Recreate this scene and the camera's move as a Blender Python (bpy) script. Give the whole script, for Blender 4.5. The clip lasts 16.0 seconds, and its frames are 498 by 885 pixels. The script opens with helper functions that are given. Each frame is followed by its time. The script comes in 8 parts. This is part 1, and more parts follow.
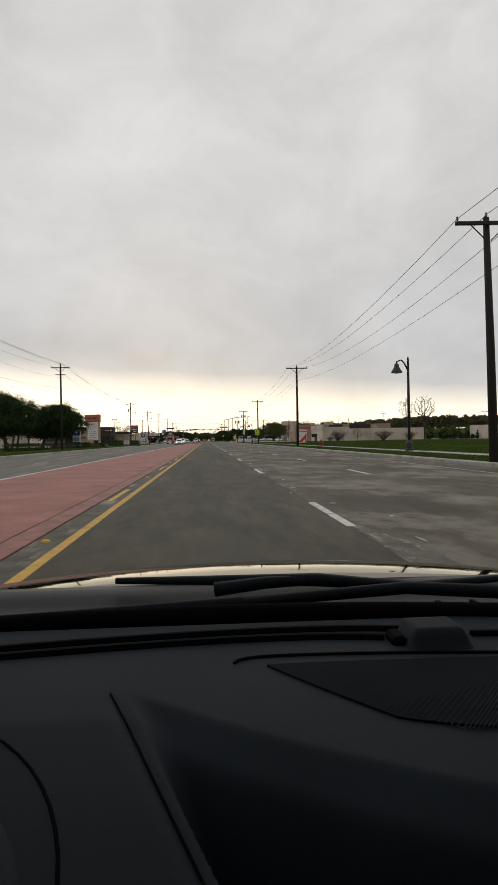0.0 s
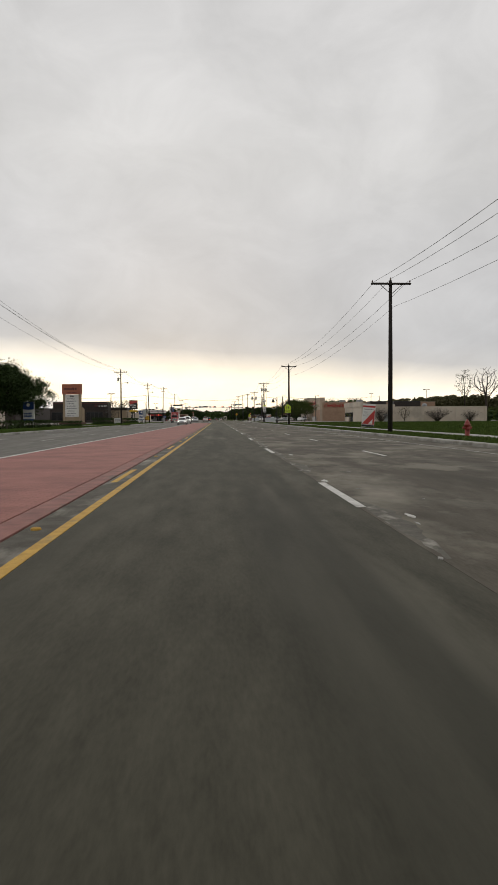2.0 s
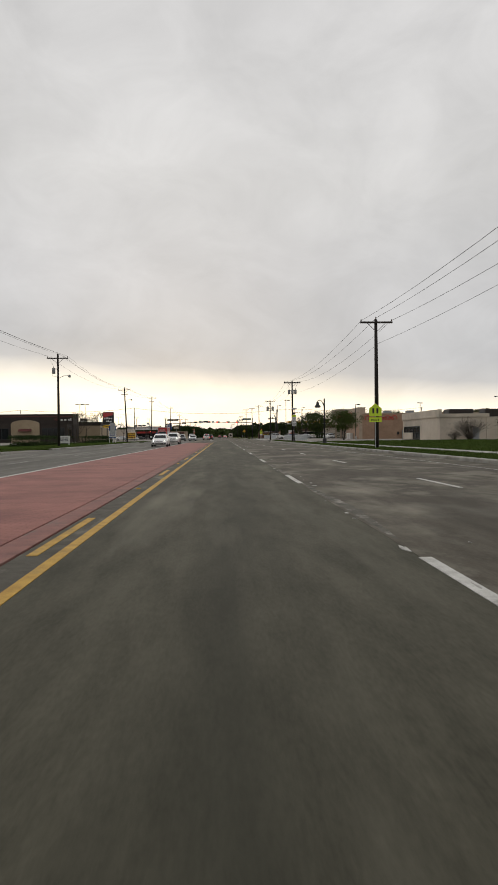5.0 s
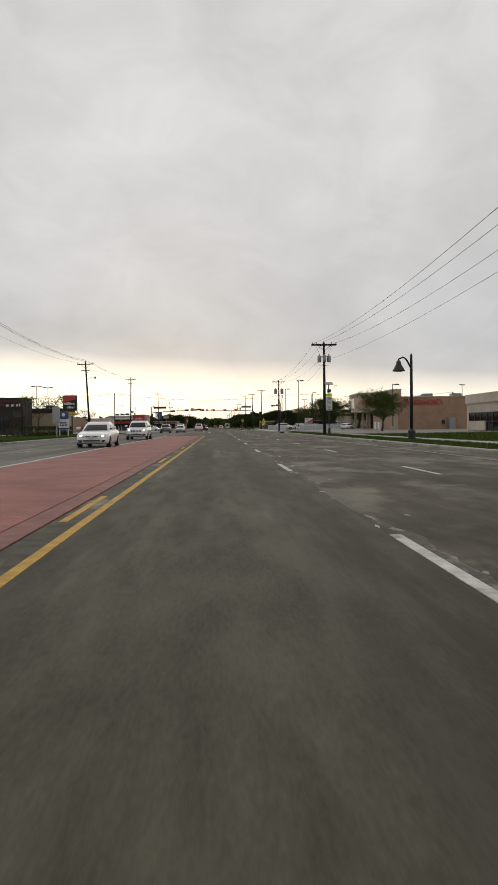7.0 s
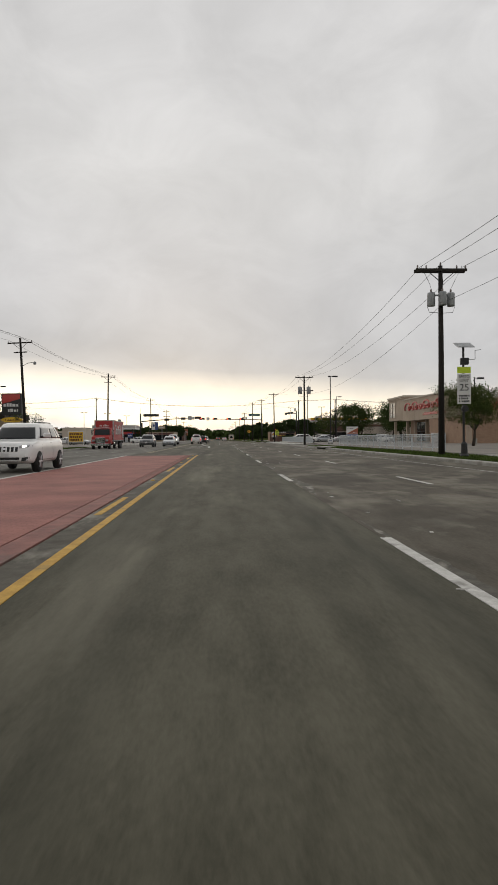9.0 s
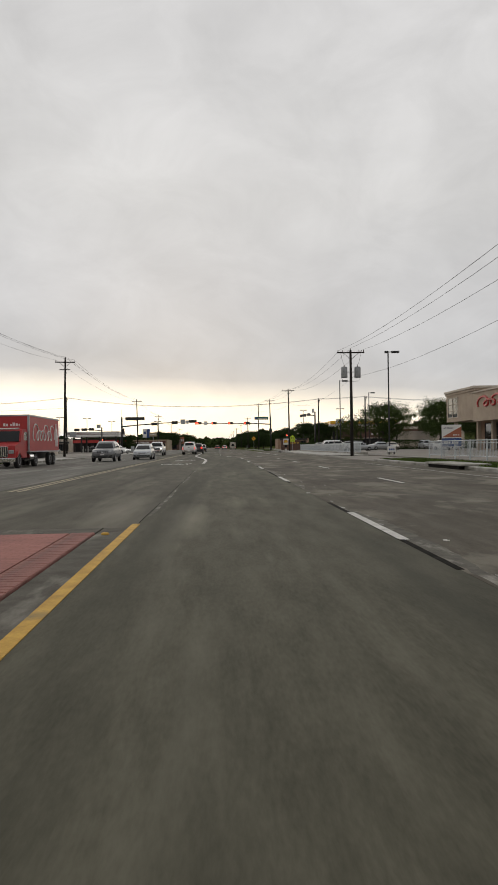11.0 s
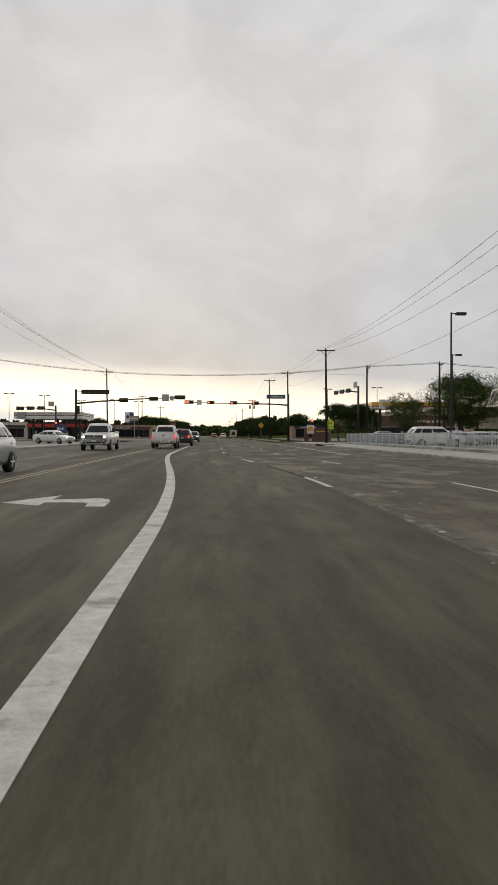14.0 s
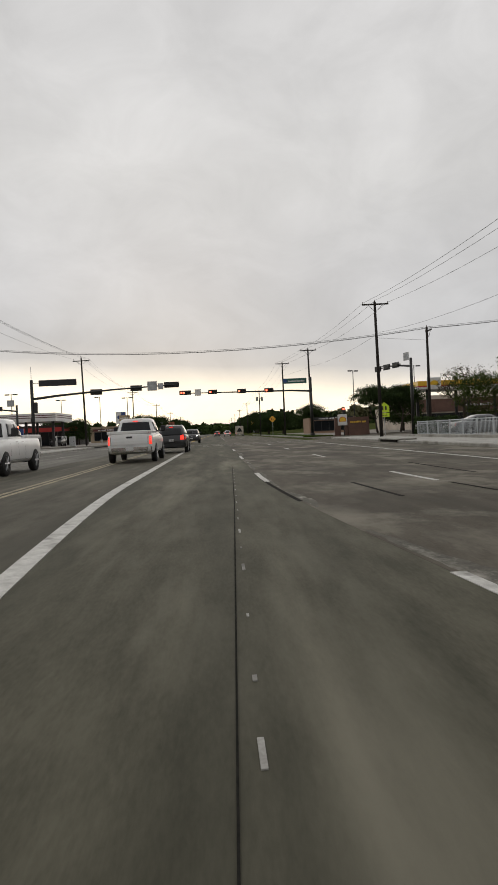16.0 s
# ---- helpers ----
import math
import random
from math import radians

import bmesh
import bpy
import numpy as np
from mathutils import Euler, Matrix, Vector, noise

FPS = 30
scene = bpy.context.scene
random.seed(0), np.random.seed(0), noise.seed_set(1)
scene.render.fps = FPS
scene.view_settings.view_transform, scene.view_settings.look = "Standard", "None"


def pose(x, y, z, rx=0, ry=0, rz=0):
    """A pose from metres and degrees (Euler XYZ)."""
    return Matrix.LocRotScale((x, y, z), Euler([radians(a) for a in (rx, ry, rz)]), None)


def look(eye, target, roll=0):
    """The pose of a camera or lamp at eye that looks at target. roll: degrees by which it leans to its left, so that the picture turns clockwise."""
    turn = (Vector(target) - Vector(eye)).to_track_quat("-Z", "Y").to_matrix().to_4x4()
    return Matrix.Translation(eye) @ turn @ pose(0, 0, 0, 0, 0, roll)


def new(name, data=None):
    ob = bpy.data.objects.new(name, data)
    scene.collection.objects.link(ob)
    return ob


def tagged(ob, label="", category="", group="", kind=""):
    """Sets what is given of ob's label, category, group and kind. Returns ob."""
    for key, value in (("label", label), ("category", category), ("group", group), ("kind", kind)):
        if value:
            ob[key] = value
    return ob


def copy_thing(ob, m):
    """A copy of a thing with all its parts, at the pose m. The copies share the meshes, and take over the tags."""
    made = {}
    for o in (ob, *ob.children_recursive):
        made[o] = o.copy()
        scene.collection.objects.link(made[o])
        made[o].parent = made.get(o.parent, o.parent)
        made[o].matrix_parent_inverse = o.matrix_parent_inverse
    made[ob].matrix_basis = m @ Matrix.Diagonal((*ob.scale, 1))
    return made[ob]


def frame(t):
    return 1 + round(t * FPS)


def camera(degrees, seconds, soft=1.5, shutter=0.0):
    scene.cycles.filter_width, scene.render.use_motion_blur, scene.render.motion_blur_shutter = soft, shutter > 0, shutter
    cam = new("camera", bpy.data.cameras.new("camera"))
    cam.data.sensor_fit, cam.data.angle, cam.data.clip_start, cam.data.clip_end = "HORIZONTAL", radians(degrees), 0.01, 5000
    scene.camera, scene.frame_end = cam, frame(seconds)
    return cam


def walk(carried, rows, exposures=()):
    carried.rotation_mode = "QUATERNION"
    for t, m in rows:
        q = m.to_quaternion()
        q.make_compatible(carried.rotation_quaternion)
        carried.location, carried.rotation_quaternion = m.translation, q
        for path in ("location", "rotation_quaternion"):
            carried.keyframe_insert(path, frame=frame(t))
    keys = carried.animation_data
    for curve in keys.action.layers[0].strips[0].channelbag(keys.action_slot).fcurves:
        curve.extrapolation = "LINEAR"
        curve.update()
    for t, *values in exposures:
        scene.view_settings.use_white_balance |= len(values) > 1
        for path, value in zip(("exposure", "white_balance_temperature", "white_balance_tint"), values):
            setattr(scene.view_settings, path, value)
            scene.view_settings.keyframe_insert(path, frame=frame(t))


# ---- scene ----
from mathutils import bvhtree

# camera: x, y in metres, heading to the right of +y, upward tilt and lean in degrees
EYE = 1.11
PATH = [
    (0.0, 1.53, -0.00, 3.69, -0.26, -0.99),
    (0.5, 1.53, 9.97, 3.01, 0.94, -2.46),
    (1.0, 1.53, 19.92, 2.19, -0.72, -1.09),
    (1.5, 1.53, 29.84, 2.10, -0.64, -1.06),
    (2.0, 1.55, 39.69, 2.69, -2.06, -0.30),
    (2.5, 1.57, 49.43, 2.97, -0.84, -0.99),
    (3.0, 1.58, 59.09, 3.38, -2.11, -1.56),
    (3.5, 1.57, 68.67, 3.45, -2.30, -1.29),
    (4.0, 1.55, 78.17, 3.37, -2.19, -1.05),
    (4.5, 1.52, 87.61, 2.61, -0.72, -1.18),
    (4.7, 1.51, 91.37, 2.21, -0.53, -1.28),
    (5.0, 1.51, 96.98, 2.34, -0.55, -0.57),
    (5.5, 1.51, 106.31, 2.55, -0.59, -0.19),
    (6.0, 1.52, 115.62, 2.77, -0.62, -0.08),
    (6.5, 1.54, 124.92, 2.98, -0.66, -0.06),
    (6.8, 1.55, 130.50, 3.11, -0.68, -0.11),
    (7.0, 1.56, 134.23, 2.69, -1.40, -0.69),
    (7.5, 1.59, 143.55, 3.40, -0.91, -2.26),
    (8.0, 1.59, 152.85, 2.87, 0.04, -1.38),
    (8.5, 1.57, 162.12, 2.76, -0.30, -0.43),
    (8.7, 1.56, 165.79, 2.39, -0.46, -1.04),
    (9.0, 1.52, 171.24, 2.48, -0.37, -0.48),
    (9.5, 1.45, 180.22, 2.62, -0.23, -0.20),
    (10.0, 1.37, 189.08, 2.77, -0.08, -0.20),
    (10.5, 1.29, 197.80, 2.92, 0.06, -0.46),
    (10.8, 1.24, 202.93, 3.00, 0.15, -1.01),
    (11.0, 1.20, 206.27, 2.57, 0.34, -0.86),
    (11.5, 1.11, 214.46, 2.91, -0.37, -1.42),
    (12.0, 1.03, 222.45, 3.24, -0.03, -2.04),
    (12.5, 1.00, 230.26, 3.68, -1.09, -1.34),
    (13.0, 0.96, 237.94, 3.68, -1.02, -1.07),
    (13.3, 0.92, 242.44, 3.32, -0.59, -1.35),
    (13.5, 0.90, 245.31, 3.62, -0.52, -0.80),
    (14.0, 0.85, 252.13, 2.88, -0.63, 0.10),
    (14.5, 0.80, 258.83, 0.30, -0.61, -0.81),
    (15.0, 0.69, 265.31, -0.38, -1.67, -1.77),
    (15.5, 0.51, 271.60, 0.25, -0.66, -2.60),
    (16.0, 0.34, 277.82, 2.70, -0.93, -2.64),
]


def eye_pose(x, y, turn, tilt, lean):
    return pose(x, y, EYE, 90 + tilt, 0, -turn) @ pose(0, 0, 0, 0, 0, lean)


cam = camera(41.23, 16.0, soft=1.6)
walk(cam, [(t, eye_pose(x, y, a, b, c)) for t, x, y, a, b, c in PATH])

# ---- sky, sun, exposure ----
world = bpy.data.worlds.new("overcast_sky")
scene.world = world
world.use_nodes = True
wn, wl = world.node_tree.nodes, world.node_tree.links
wn.clear()


def wnode(kind, **values):
    n = wn.new(kind)
    for k, v in values.items():
        n.inputs[k].default_value = v
    return n


w_out, w_bg = wn.new("ShaderNodeOutputWorld"), wn.new("ShaderNodeBackground")
w_tc, w_sep = wn.new("ShaderNodeTexCoord"), wn.new("ShaderNodeSeparateXYZ")
w_sky = wn.new("ShaderNodeTexSky")
w_sky.sky_type, w_sky.sun_disc = "NISHITA", False
w_sky.sun_elevation, w_sky.sun_rotation = radians(9), radians(-4)
# cloud layer: brightness by height over the horizon, broken up by slow noise
w_ramp = wn.new("ShaderNodeValToRGB")
el = w_ramp.color_ramp.elements
SKY = [(0.0, (0.80, 0.82, 0.84)), (0.010, (0.86, 0.84, 0.78)), (0.020, (1.30, 1.17, 0.92)), (0.052, (1.36, 1.22, 0.97)), (0.074, (0.96, 0.89, 0.78)),
       (0.098, (0.60, 0.59, 0.585)), (0.13, (0.555, 0.555, 0.565)), (0.22, (0.60, 0.595, 0.60)), (0.36, (0.67, 0.66, 0.65)), (0.56, (0.69, 0.68, 0.675)), (1.0, (0.66, 0.655, 0.65))]
el[0].position, el[0].color = SKY[0][0], (*SKY[0][1], 1)
el[1].position, el[1].color = SKY[-1][0], (*SKY[-1][1], 1)
for p, c in SKY[1:-1]:
    e = el.new(p)
    e.color = (*c, 1)
w_map = wn.new("ShaderNodeMapping")
w_map.inputs["Scale"].default_value = (1.0, 0.8, 1.5)
w_n1 = wnode("ShaderNodeTexNoise", Scale=2.6, Detail=6.0, Roughness=0.52, Distortion=0.5)
w_n2 = wnode("ShaderNodeTexNoise", Scale=7.5, Detail=8.0, Roughness=0.60, Distortion=0.7)
w_warp = wn.new("ShaderNodeMath")
w_warp.operation = "MULTIPLY_ADD"
w_warp.inputs[1].default_value = 0.060
w_sub = wn.new("ShaderNodeMath")
w_sub.operation = "ADD"
w_mr1, w_mr2 = wn.new("ShaderNodeMapRange"), wn.new("ShaderNodeMapRange")
for mr, lo, hi in ((w_mr1, 0.90, 1.11), (w_mr2, 0.93, 1.07)):
    mr.inputs[1].default_value, mr.inputs[2].default_value = 0.3, 0.7
    mr.inputs[3].default_value, mr.inputs[4].default_value = lo, hi
w_mul = wn.new("ShaderNodeMath")
w_mul.operation = "MULTIPLY"
w_mixc = wn.new("ShaderNodeMixRGB")
w_mixc.blend_type = "MULTIPLY"
w_mixc.inputs[0].default_value = 1.0
w_mix = wn.new("ShaderNodeMixRGB")
w_mix.inputs[0].default_value = 0.97
wl.new(w_tc.outputs["Generated"], w_sep.inputs[0])
wl.new(w_tc.outputs["Generated"], w_map.inputs[0])
wl.new(w_map.outputs[0], w_n1.inputs["Vector"])
wl.new(w_map.outputs[0], w_n2.inputs["Vector"])
wl.new(w_n1.outputs["Fac"], w_warp.inputs[0])
w_warp.inputs[2].default_value = -0.030
wl.new(w_warp.outputs[0], w_sub.inputs[0])
w_slope = wn.new("ShaderNodeMath")
w_slope.operation = "MULTIPLY_ADD"
w_slope.inputs[1].default_value = 0.065
wl.new(w_sep.outputs["X"], w_slope.inputs[0])
wl.new(w_sep.outputs["Z"], w_slope.inputs[2])
wl.new(w_slope.outputs[0], w_sub.inputs[1])
wl.new(w_sub.outputs[0], w_ramp.inputs[0])
wl.new(w_n1.outputs["Fac"], w_mr1.inputs[0])
wl.new(w_n2.outputs["Fac"], w_mr2.inputs[0])
wl.new(w_mr1.outputs[0], w_mul.inputs[0])
wl.new(w_mr2.outputs[0], w_mul.inputs[1])
wl.new(w_ramp.outputs[0], w_mixc.inputs[1])
wl.new(w_mul.outputs[0], w_mixc.inputs[2])
w_dim = wn.new("ShaderNodeMixRGB")
w_dim.blend_type = "MULTIPLY"
w_dim.inputs[0].default_value = 1.0
w_dim.inputs[2].default_value = (0.1, 0.1, 0.1, 1)
wl.new(w_sky.outputs[0], w_dim.inputs[1])
wl.new(w_dim.outputs[0], w_mix.inputs[1])
wl.new(w_mixc.outputs[0], w_mix.inputs[2])
# the sky dims away from the evening light ahead
w_side, w_fall = wn.new("ShaderNodeMapRange"), wn.new("ShaderNodeMixRGB")
w_side.interpolation_type = "SMOOTHSTEP"
w_side.inputs[1].default_value, w_side.inputs[2].default_value = -0.7, 0.8
w_side.inputs[3].default_value, w_side.inputs[4].default_value = 0.84, 1.0
w_fall.blend_type, w_fall.inputs[0].default_value = "MULTIPLY", 1.0
wl.new(w_sep.outputs["Y"], w_side.inputs[0])
wl.new(w_mix.outputs[0], w_fall.inputs[1])
wl.new(w_side.outputs[0], w_fall.inputs[2])
wl.new(w_fall.outputs[0], w_bg.inputs[0])
w_bg.inputs[1].default_value = 1.0
wl.new(w_bg.outputs[0], w_out.inputs[0])

sun = new("sun", bpy.data.lights.new("sun", "SUN"))
sun.data.energy, sun.data.angle, sun.data.color = 0.5, radians(60), (1.0, 0.93, 0.82)
sun.matrix_world = look((0, 0, 0), (0.03, -1, -0.22))
scene.view_settings.exposure = 0.0


# ---- materials ----
def material(name, dark, light, scale=3.0, rough=0.8, bump=0.15, fine=60.0, metal=0.0, stretch=(1, 1, 1), stain=None, stain_scale=0.35,
             stain_at=(0.5, 0.62), vary=0.0, spec=0.5, coat=0.0, stain_stretch=None):
    """Two tones mixed by coarse and fine noise at world scale, an optional stain colour, fine relief."""
    m = bpy.data.materials.new(name)
    m.use_nodes = True
    n, l = m.node_tree.nodes, m.node_tree.links
    b = n["Principled BSDF"]
    tc, mp = n.new("ShaderNodeTexCoord"), n.new("ShaderNodeMapping")
    mp.inputs["Scale"].default_value = stretch
    l.new(tc.outputs["Object"], mp.inputs[0])

    def noisy(s, detail):
        t = n.new("ShaderNodeTexNoise")
        t.inputs["Scale"].default_value, t.inputs["Detail"].default_value, t.inputs["Roughness"].default_value = s, detail, 0.6
        l.new(mp.outputs[0], t.inputs["Vector"])
        return t

    coarse, grain = noisy(scale, 4), noisy(fine, 3)
    add = n.new("ShaderNodeMath")
    add.operation = "MULTIPLY_ADD"
    add.inputs[1].default_value = 0.45
    l.new(grain.outputs["Fac"], add.inputs[0])
    off = n.new("ShaderNodeMath")
    off.operation = "SUBTRACT"
    off.inputs[1].default_value = 0.22
    l.new(coarse.outputs["Fac"], off.inputs[0])
    l.new(off.outputs[0], add.inputs[2])
    rng = n.new("ShaderNodeMapRange")
    rng.inputs[1].default_value, rng.inputs[2].default_value = 0.3, 0.7
    l.new(add.outputs[0], rng.inputs[0])
    mix = n.new("ShaderNodeMixRGB")
    mix.inputs[1].default_value, mix.inputs[2].default_value = (*dark, 1), (*light, 1)
    l.new(rng.outputs[0], mix.inputs[0])
    col = mix.outputs[0]
    if stain:
        st = noisy(stain_scale, 5)
        if stain_stretch:
            mp2 = n.new("ShaderNodeMapping")
            mp2.inputs["Scale"].default_value = stain_stretch
            l.new(tc.outputs["Object"], mp2.inputs[0])
            l.new(mp2.outputs[0], st.inputs["Vector"])
        sr = n.new("ShaderNodeMapRange")
        sr.inputs[1].default_value, sr.inputs[2].default_value = stain_at
        l.new(st.outputs["Fac"], sr.inputs[0])
        sm = n.new("ShaderNodeMixRGB")
        sm.inputs[2].default_value = (*stain, 1)
        l.new(sr.outputs[0], sm.inputs[0])
        l.new(col, sm.inputs[1])
        col = sm.outputs[0]
    if vary:
        info, hs, vr = n.new("ShaderNodeObjectInfo"), n.new("ShaderNodeHueSaturation"), n.new("ShaderNodeMapRange")
        vr.inputs[3].default_value, vr.inputs[4].default_value = 1 - vary, 1 + vary
        l.new(info.outputs["Random"], vr.inputs[0])
        l.new(vr.outputs[0], hs.inputs["Value"])
        l.new(col, hs.inputs["Color"])
        col = hs.outputs[0]
    l.new(col, b.inputs["Base Color"])
    b.inputs["Roughness"].default_value, b.inputs["Metallic"].default_value = rough, metal
    b.inputs["Specular IOR Level"].default_value = spec
    b.inputs["Coat Weight"].default_value = coat
    if bump:
        bp = n.new("ShaderNodeBump")
        bp.inputs["Strength"].default_value, bp.inputs["Distance"].default_value = bump, 0.01
        l.new(add.outputs[0], bp.inputs["Height"])
        l.new(bp.outputs[0], b.inputs["Normal"])
    return m


def leaf_material(name, dark, light):
    m = material(name, dark, light, scale=0.8, rough=0.85, bump=0, fine=9.0, spec=0.08)
    n, l = m.node_tree.nodes, m.node_tree.links
    b, geo, hs, vr = n["Principled BSDF"], n.new("ShaderNodeNewGeometry"), n.new("ShaderNodeHueSaturation"), n.new("ShaderNodeMapRange")
    vr.inputs[3].default_value, vr.inputs[4].default_value = 0.55, 1.5
    src = b.inputs["Base Color"].links[0].from_socket
    l.new(geo.outputs["Random Per Island"], vr.inputs[0])
    l.new(vr.outputs[0], hs.inputs["Value"])
    l.new(src, hs.inputs["Color"])
    l.new(hs.outputs[0], b.inputs["Base Color"])
    return m


def glow(name, colour, strength):
    m = bpy.data.materials.new(name)
    m.use_nodes = True
    b = m.node_tree.nodes["Principled BSDF"]
    b.inputs["Base Color"].default_value = (*colour, 1)
    b.inputs["Emission Color"].default_value, b.inputs["Emission Strength"].default_value = (*colour, 1), strength
    return m


def paint(name, c, rough=0.35, coat=0.6, metal=0.0, grime=0.85):
    d = tuple(v * grime for v in c)
    return material(name, d, c, scale=1.2, rough=rough, bump=0.02, fine=25, coat=coat, metal=metal)


def road_material(name, dark, light, pale, pale_at, oil, worn=0.62, along=1.0):
    """Worn pavement: streaks along the way, pale patches, grain."""
    m = material(name, dark, light, scale=3.2, rough=0.82, bump=0.35, fine=45, stretch=(1, 0.22, 1), stain=pale, stain_scale=0.8, stain_stretch=(0.75, 0.09 * along, 1), stain_at=pale_at, spec=0.13)
    n, l = m.node_tree.nodes, m.node_tree.links
    b = n["Principled BSDF"]
    src = b.inputs["Base Color"].links[0].from_socket
    tc, mp, t = n.new("ShaderNodeTexCoord"), n.new("ShaderNodeMapping"), n.new("ShaderNodeTexNoise")
    mp.inputs["Scale"].default_value = (0.9 if along == 1 else 0.45, 0.035 * along, 1)
    t.inputs["Scale"].default_value, t.inputs["Detail"].default_value = 1.0, 3
    l.new(tc.outputs["Object"], mp.inputs[0])
    l.new(mp.outputs[0], t.inputs["Vector"])
    r, mx = n.new("ShaderNodeMapRange"), n.new("ShaderNodeMixRGB")
    r.inputs[1].default_value, r.inputs[2].default_value, r.inputs[4].default_value = 0.47, 0.66, 0.7
    mx.inputs[2].default_value = (*oil, 1)
    l.new(t.outputs["Fac"], r.inputs[0])
    l.new(r.outputs[0], mx.inputs[0])
    l.new(src, mx.inputs[1])
    # worn pale blotches
    mp3, t3, r3, m3 = n.new("ShaderNodeMapping"), n.new("ShaderNodeTexNoise"), n.new("ShaderNodeMapRange"), n.new("ShaderNodeMixRGB")
    mp3.inputs["Scale"].default_value, mp3.inputs["Location"].default_value = (0.85 if along == 1 else 0.5, 0.075 * along, 1), (7, 3, 0)
    t3.inputs["Scale"].default_value, t3.inputs["Detail"].default_value, t3.inputs["Roughness"].default_value = 1.0, 7, 0.62
    r3.inputs[1].default_value, r3.inputs[2].default_value, r3.inputs[4].default_value = 0.55, 0.615, worn
    m3.inputs[2].default_value = (*pale, 1)
    l.new(tc.outputs["Object"], mp3.inputs[0])
    l.new(mp3.outputs[0], t3.inputs["Vector"])
    l.new(t3.outputs["Fac"], r3.inputs[0])
    l.new(r3.outputs[0], m3.inputs[0])
    l.new(mx.outputs[0], m3.inputs[1])
    l.new(m3.outputs[0], b.inputs["Base Color"])
    return m


def brick_material(name, a, b2, mortar, length, height, upright=True):
    """Courses of brick; on upright walls they run level, on paving they lie flat."""
    m = material(name, a, b2, scale=0.7, rough=0.85, bump=0.2, fine=40)
    n, l = m.node_tree.nodes, m.node_tree.links
    b = n["Principled BSDF"]
    src = b.inputs["Base Color"].links[0].from_socket
    tc, br = n.new("ShaderNodeTexCoord"), n.new("ShaderNodeTexBrick")
    br.inputs["Scale"].default_value = 1.0
    br.inputs["Brick Width"].default_value, br.inputs["Row Height"].default_value, br.inputs["Mortar Size"].default_value = length, height, 0.012
    br.inputs["Color2"].default_value = (0.88, 0.88, 0.88, 1)
    br.inputs["Color1"].default_value = (1, 1, 1, 1)
    br.inputs["Mortar"].default_value = (*mortar, 1)
    mx = n.new("ShaderNodeMixRGB")
    mx.blend_type, mx.inputs[0].default_value = "MULTIPLY", 1.0
    if upright:
        sx, cx, ad = n.new("ShaderNodeSeparateXYZ"), n.new("ShaderNodeCombineXYZ"), n.new("ShaderNodeMath")
        l.new(tc.outputs["Object"], sx.inputs[0])
        l.new(sx.outputs["X"], ad.inputs[0])
        l.new(sx.outputs["Y"], ad.inputs[1])
        l.new(ad.outputs[0], cx.inputs["X"])
        l.new(sx.outputs["Z"], cx.inputs["Y"])
        l.new(cx.outputs[0], br.inputs["Vector"])
    else:
        l.new(tc.outputs["Object"], br.inputs["Vector"])
    l.new(src, mx.inputs[1])
    l.new(br.outputs[0], mx.inputs[2])
    l.new(mx.outputs[0], b.inputs["Base Color"])
    return m


M_own = road_material("asphalt_lane", (0.042, 0.040, 0.028), (0.080, 0.075, 0.055), (0.150, 0.140, 0.108), (0.55, 0.74), (0.029, 0.029, 0.021), 0.16)

def paler_onward(m, y0, y1, gain):
    """The lane's colour grows paler along the way, from y0 to y1."""
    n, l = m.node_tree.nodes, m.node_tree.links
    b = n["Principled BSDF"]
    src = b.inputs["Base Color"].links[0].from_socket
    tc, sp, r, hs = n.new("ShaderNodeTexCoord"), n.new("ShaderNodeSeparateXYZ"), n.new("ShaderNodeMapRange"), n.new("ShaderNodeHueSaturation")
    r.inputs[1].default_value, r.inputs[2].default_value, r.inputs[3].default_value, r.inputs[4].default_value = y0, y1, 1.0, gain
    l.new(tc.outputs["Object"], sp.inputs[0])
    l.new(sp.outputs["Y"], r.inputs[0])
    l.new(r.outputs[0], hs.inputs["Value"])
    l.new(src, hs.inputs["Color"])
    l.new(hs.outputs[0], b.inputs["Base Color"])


paler_onward(M_own, 55, 140, 1.45)
M_own2 = road_material("worn_grey_lane", (0.066, 0.061, 0.046), (0.116, 0.107, 0.082), (0.19, 0.176, 0.140), (0.52, 0.72), (0.048, 0.046, 0.034), 0.30)
M_conc = road_material("worn_concrete_lane", (0.062, 0.054, 0.040), (0.117, 0.103, 0.079), (0.242, 0.220, 0.178), (0.50, 0.72), (0.043, 0.038, 0.028), 0.5, 4.0)
M_conc_far = road_material("grey_concrete_lane", (0.11, 0.105, 0.09), (0.16, 0.153, 0.134), (0.23, 0.22, 0.195), (0.54, 0.74), (0.088, 0.083, 0.07))
M_median = brick_material("stamped_red_concrete", (0.215, 0.080, 0.066), (0.385, 0.150, 0.120), (0.80, 0.76, 0.74), 0.2, 0.1, False)
M_border = material("red_border_concrete", (0.15, 0.058, 0.047), (0.29, 0.115, 0.092), scale=2.5, bump=0.3, stain=(0.12, 0.085, 0.07), stain_scale=1.2, stain_at=(0.56, 0.70), stain_stretch=(1.5, 0.5, 1))
M_gutter = material("gutter_concrete", (0.065, 0.060, 0.048), (0.125, 0.116, 0.096), scale=3.0, bump=0.3, spec=0.1, stain=(0.30, 0.28, 0.24), stain_scale=1.1, stain_at=(0.53, 0.72), stain_stretch=(1.6, 0.5, 1))
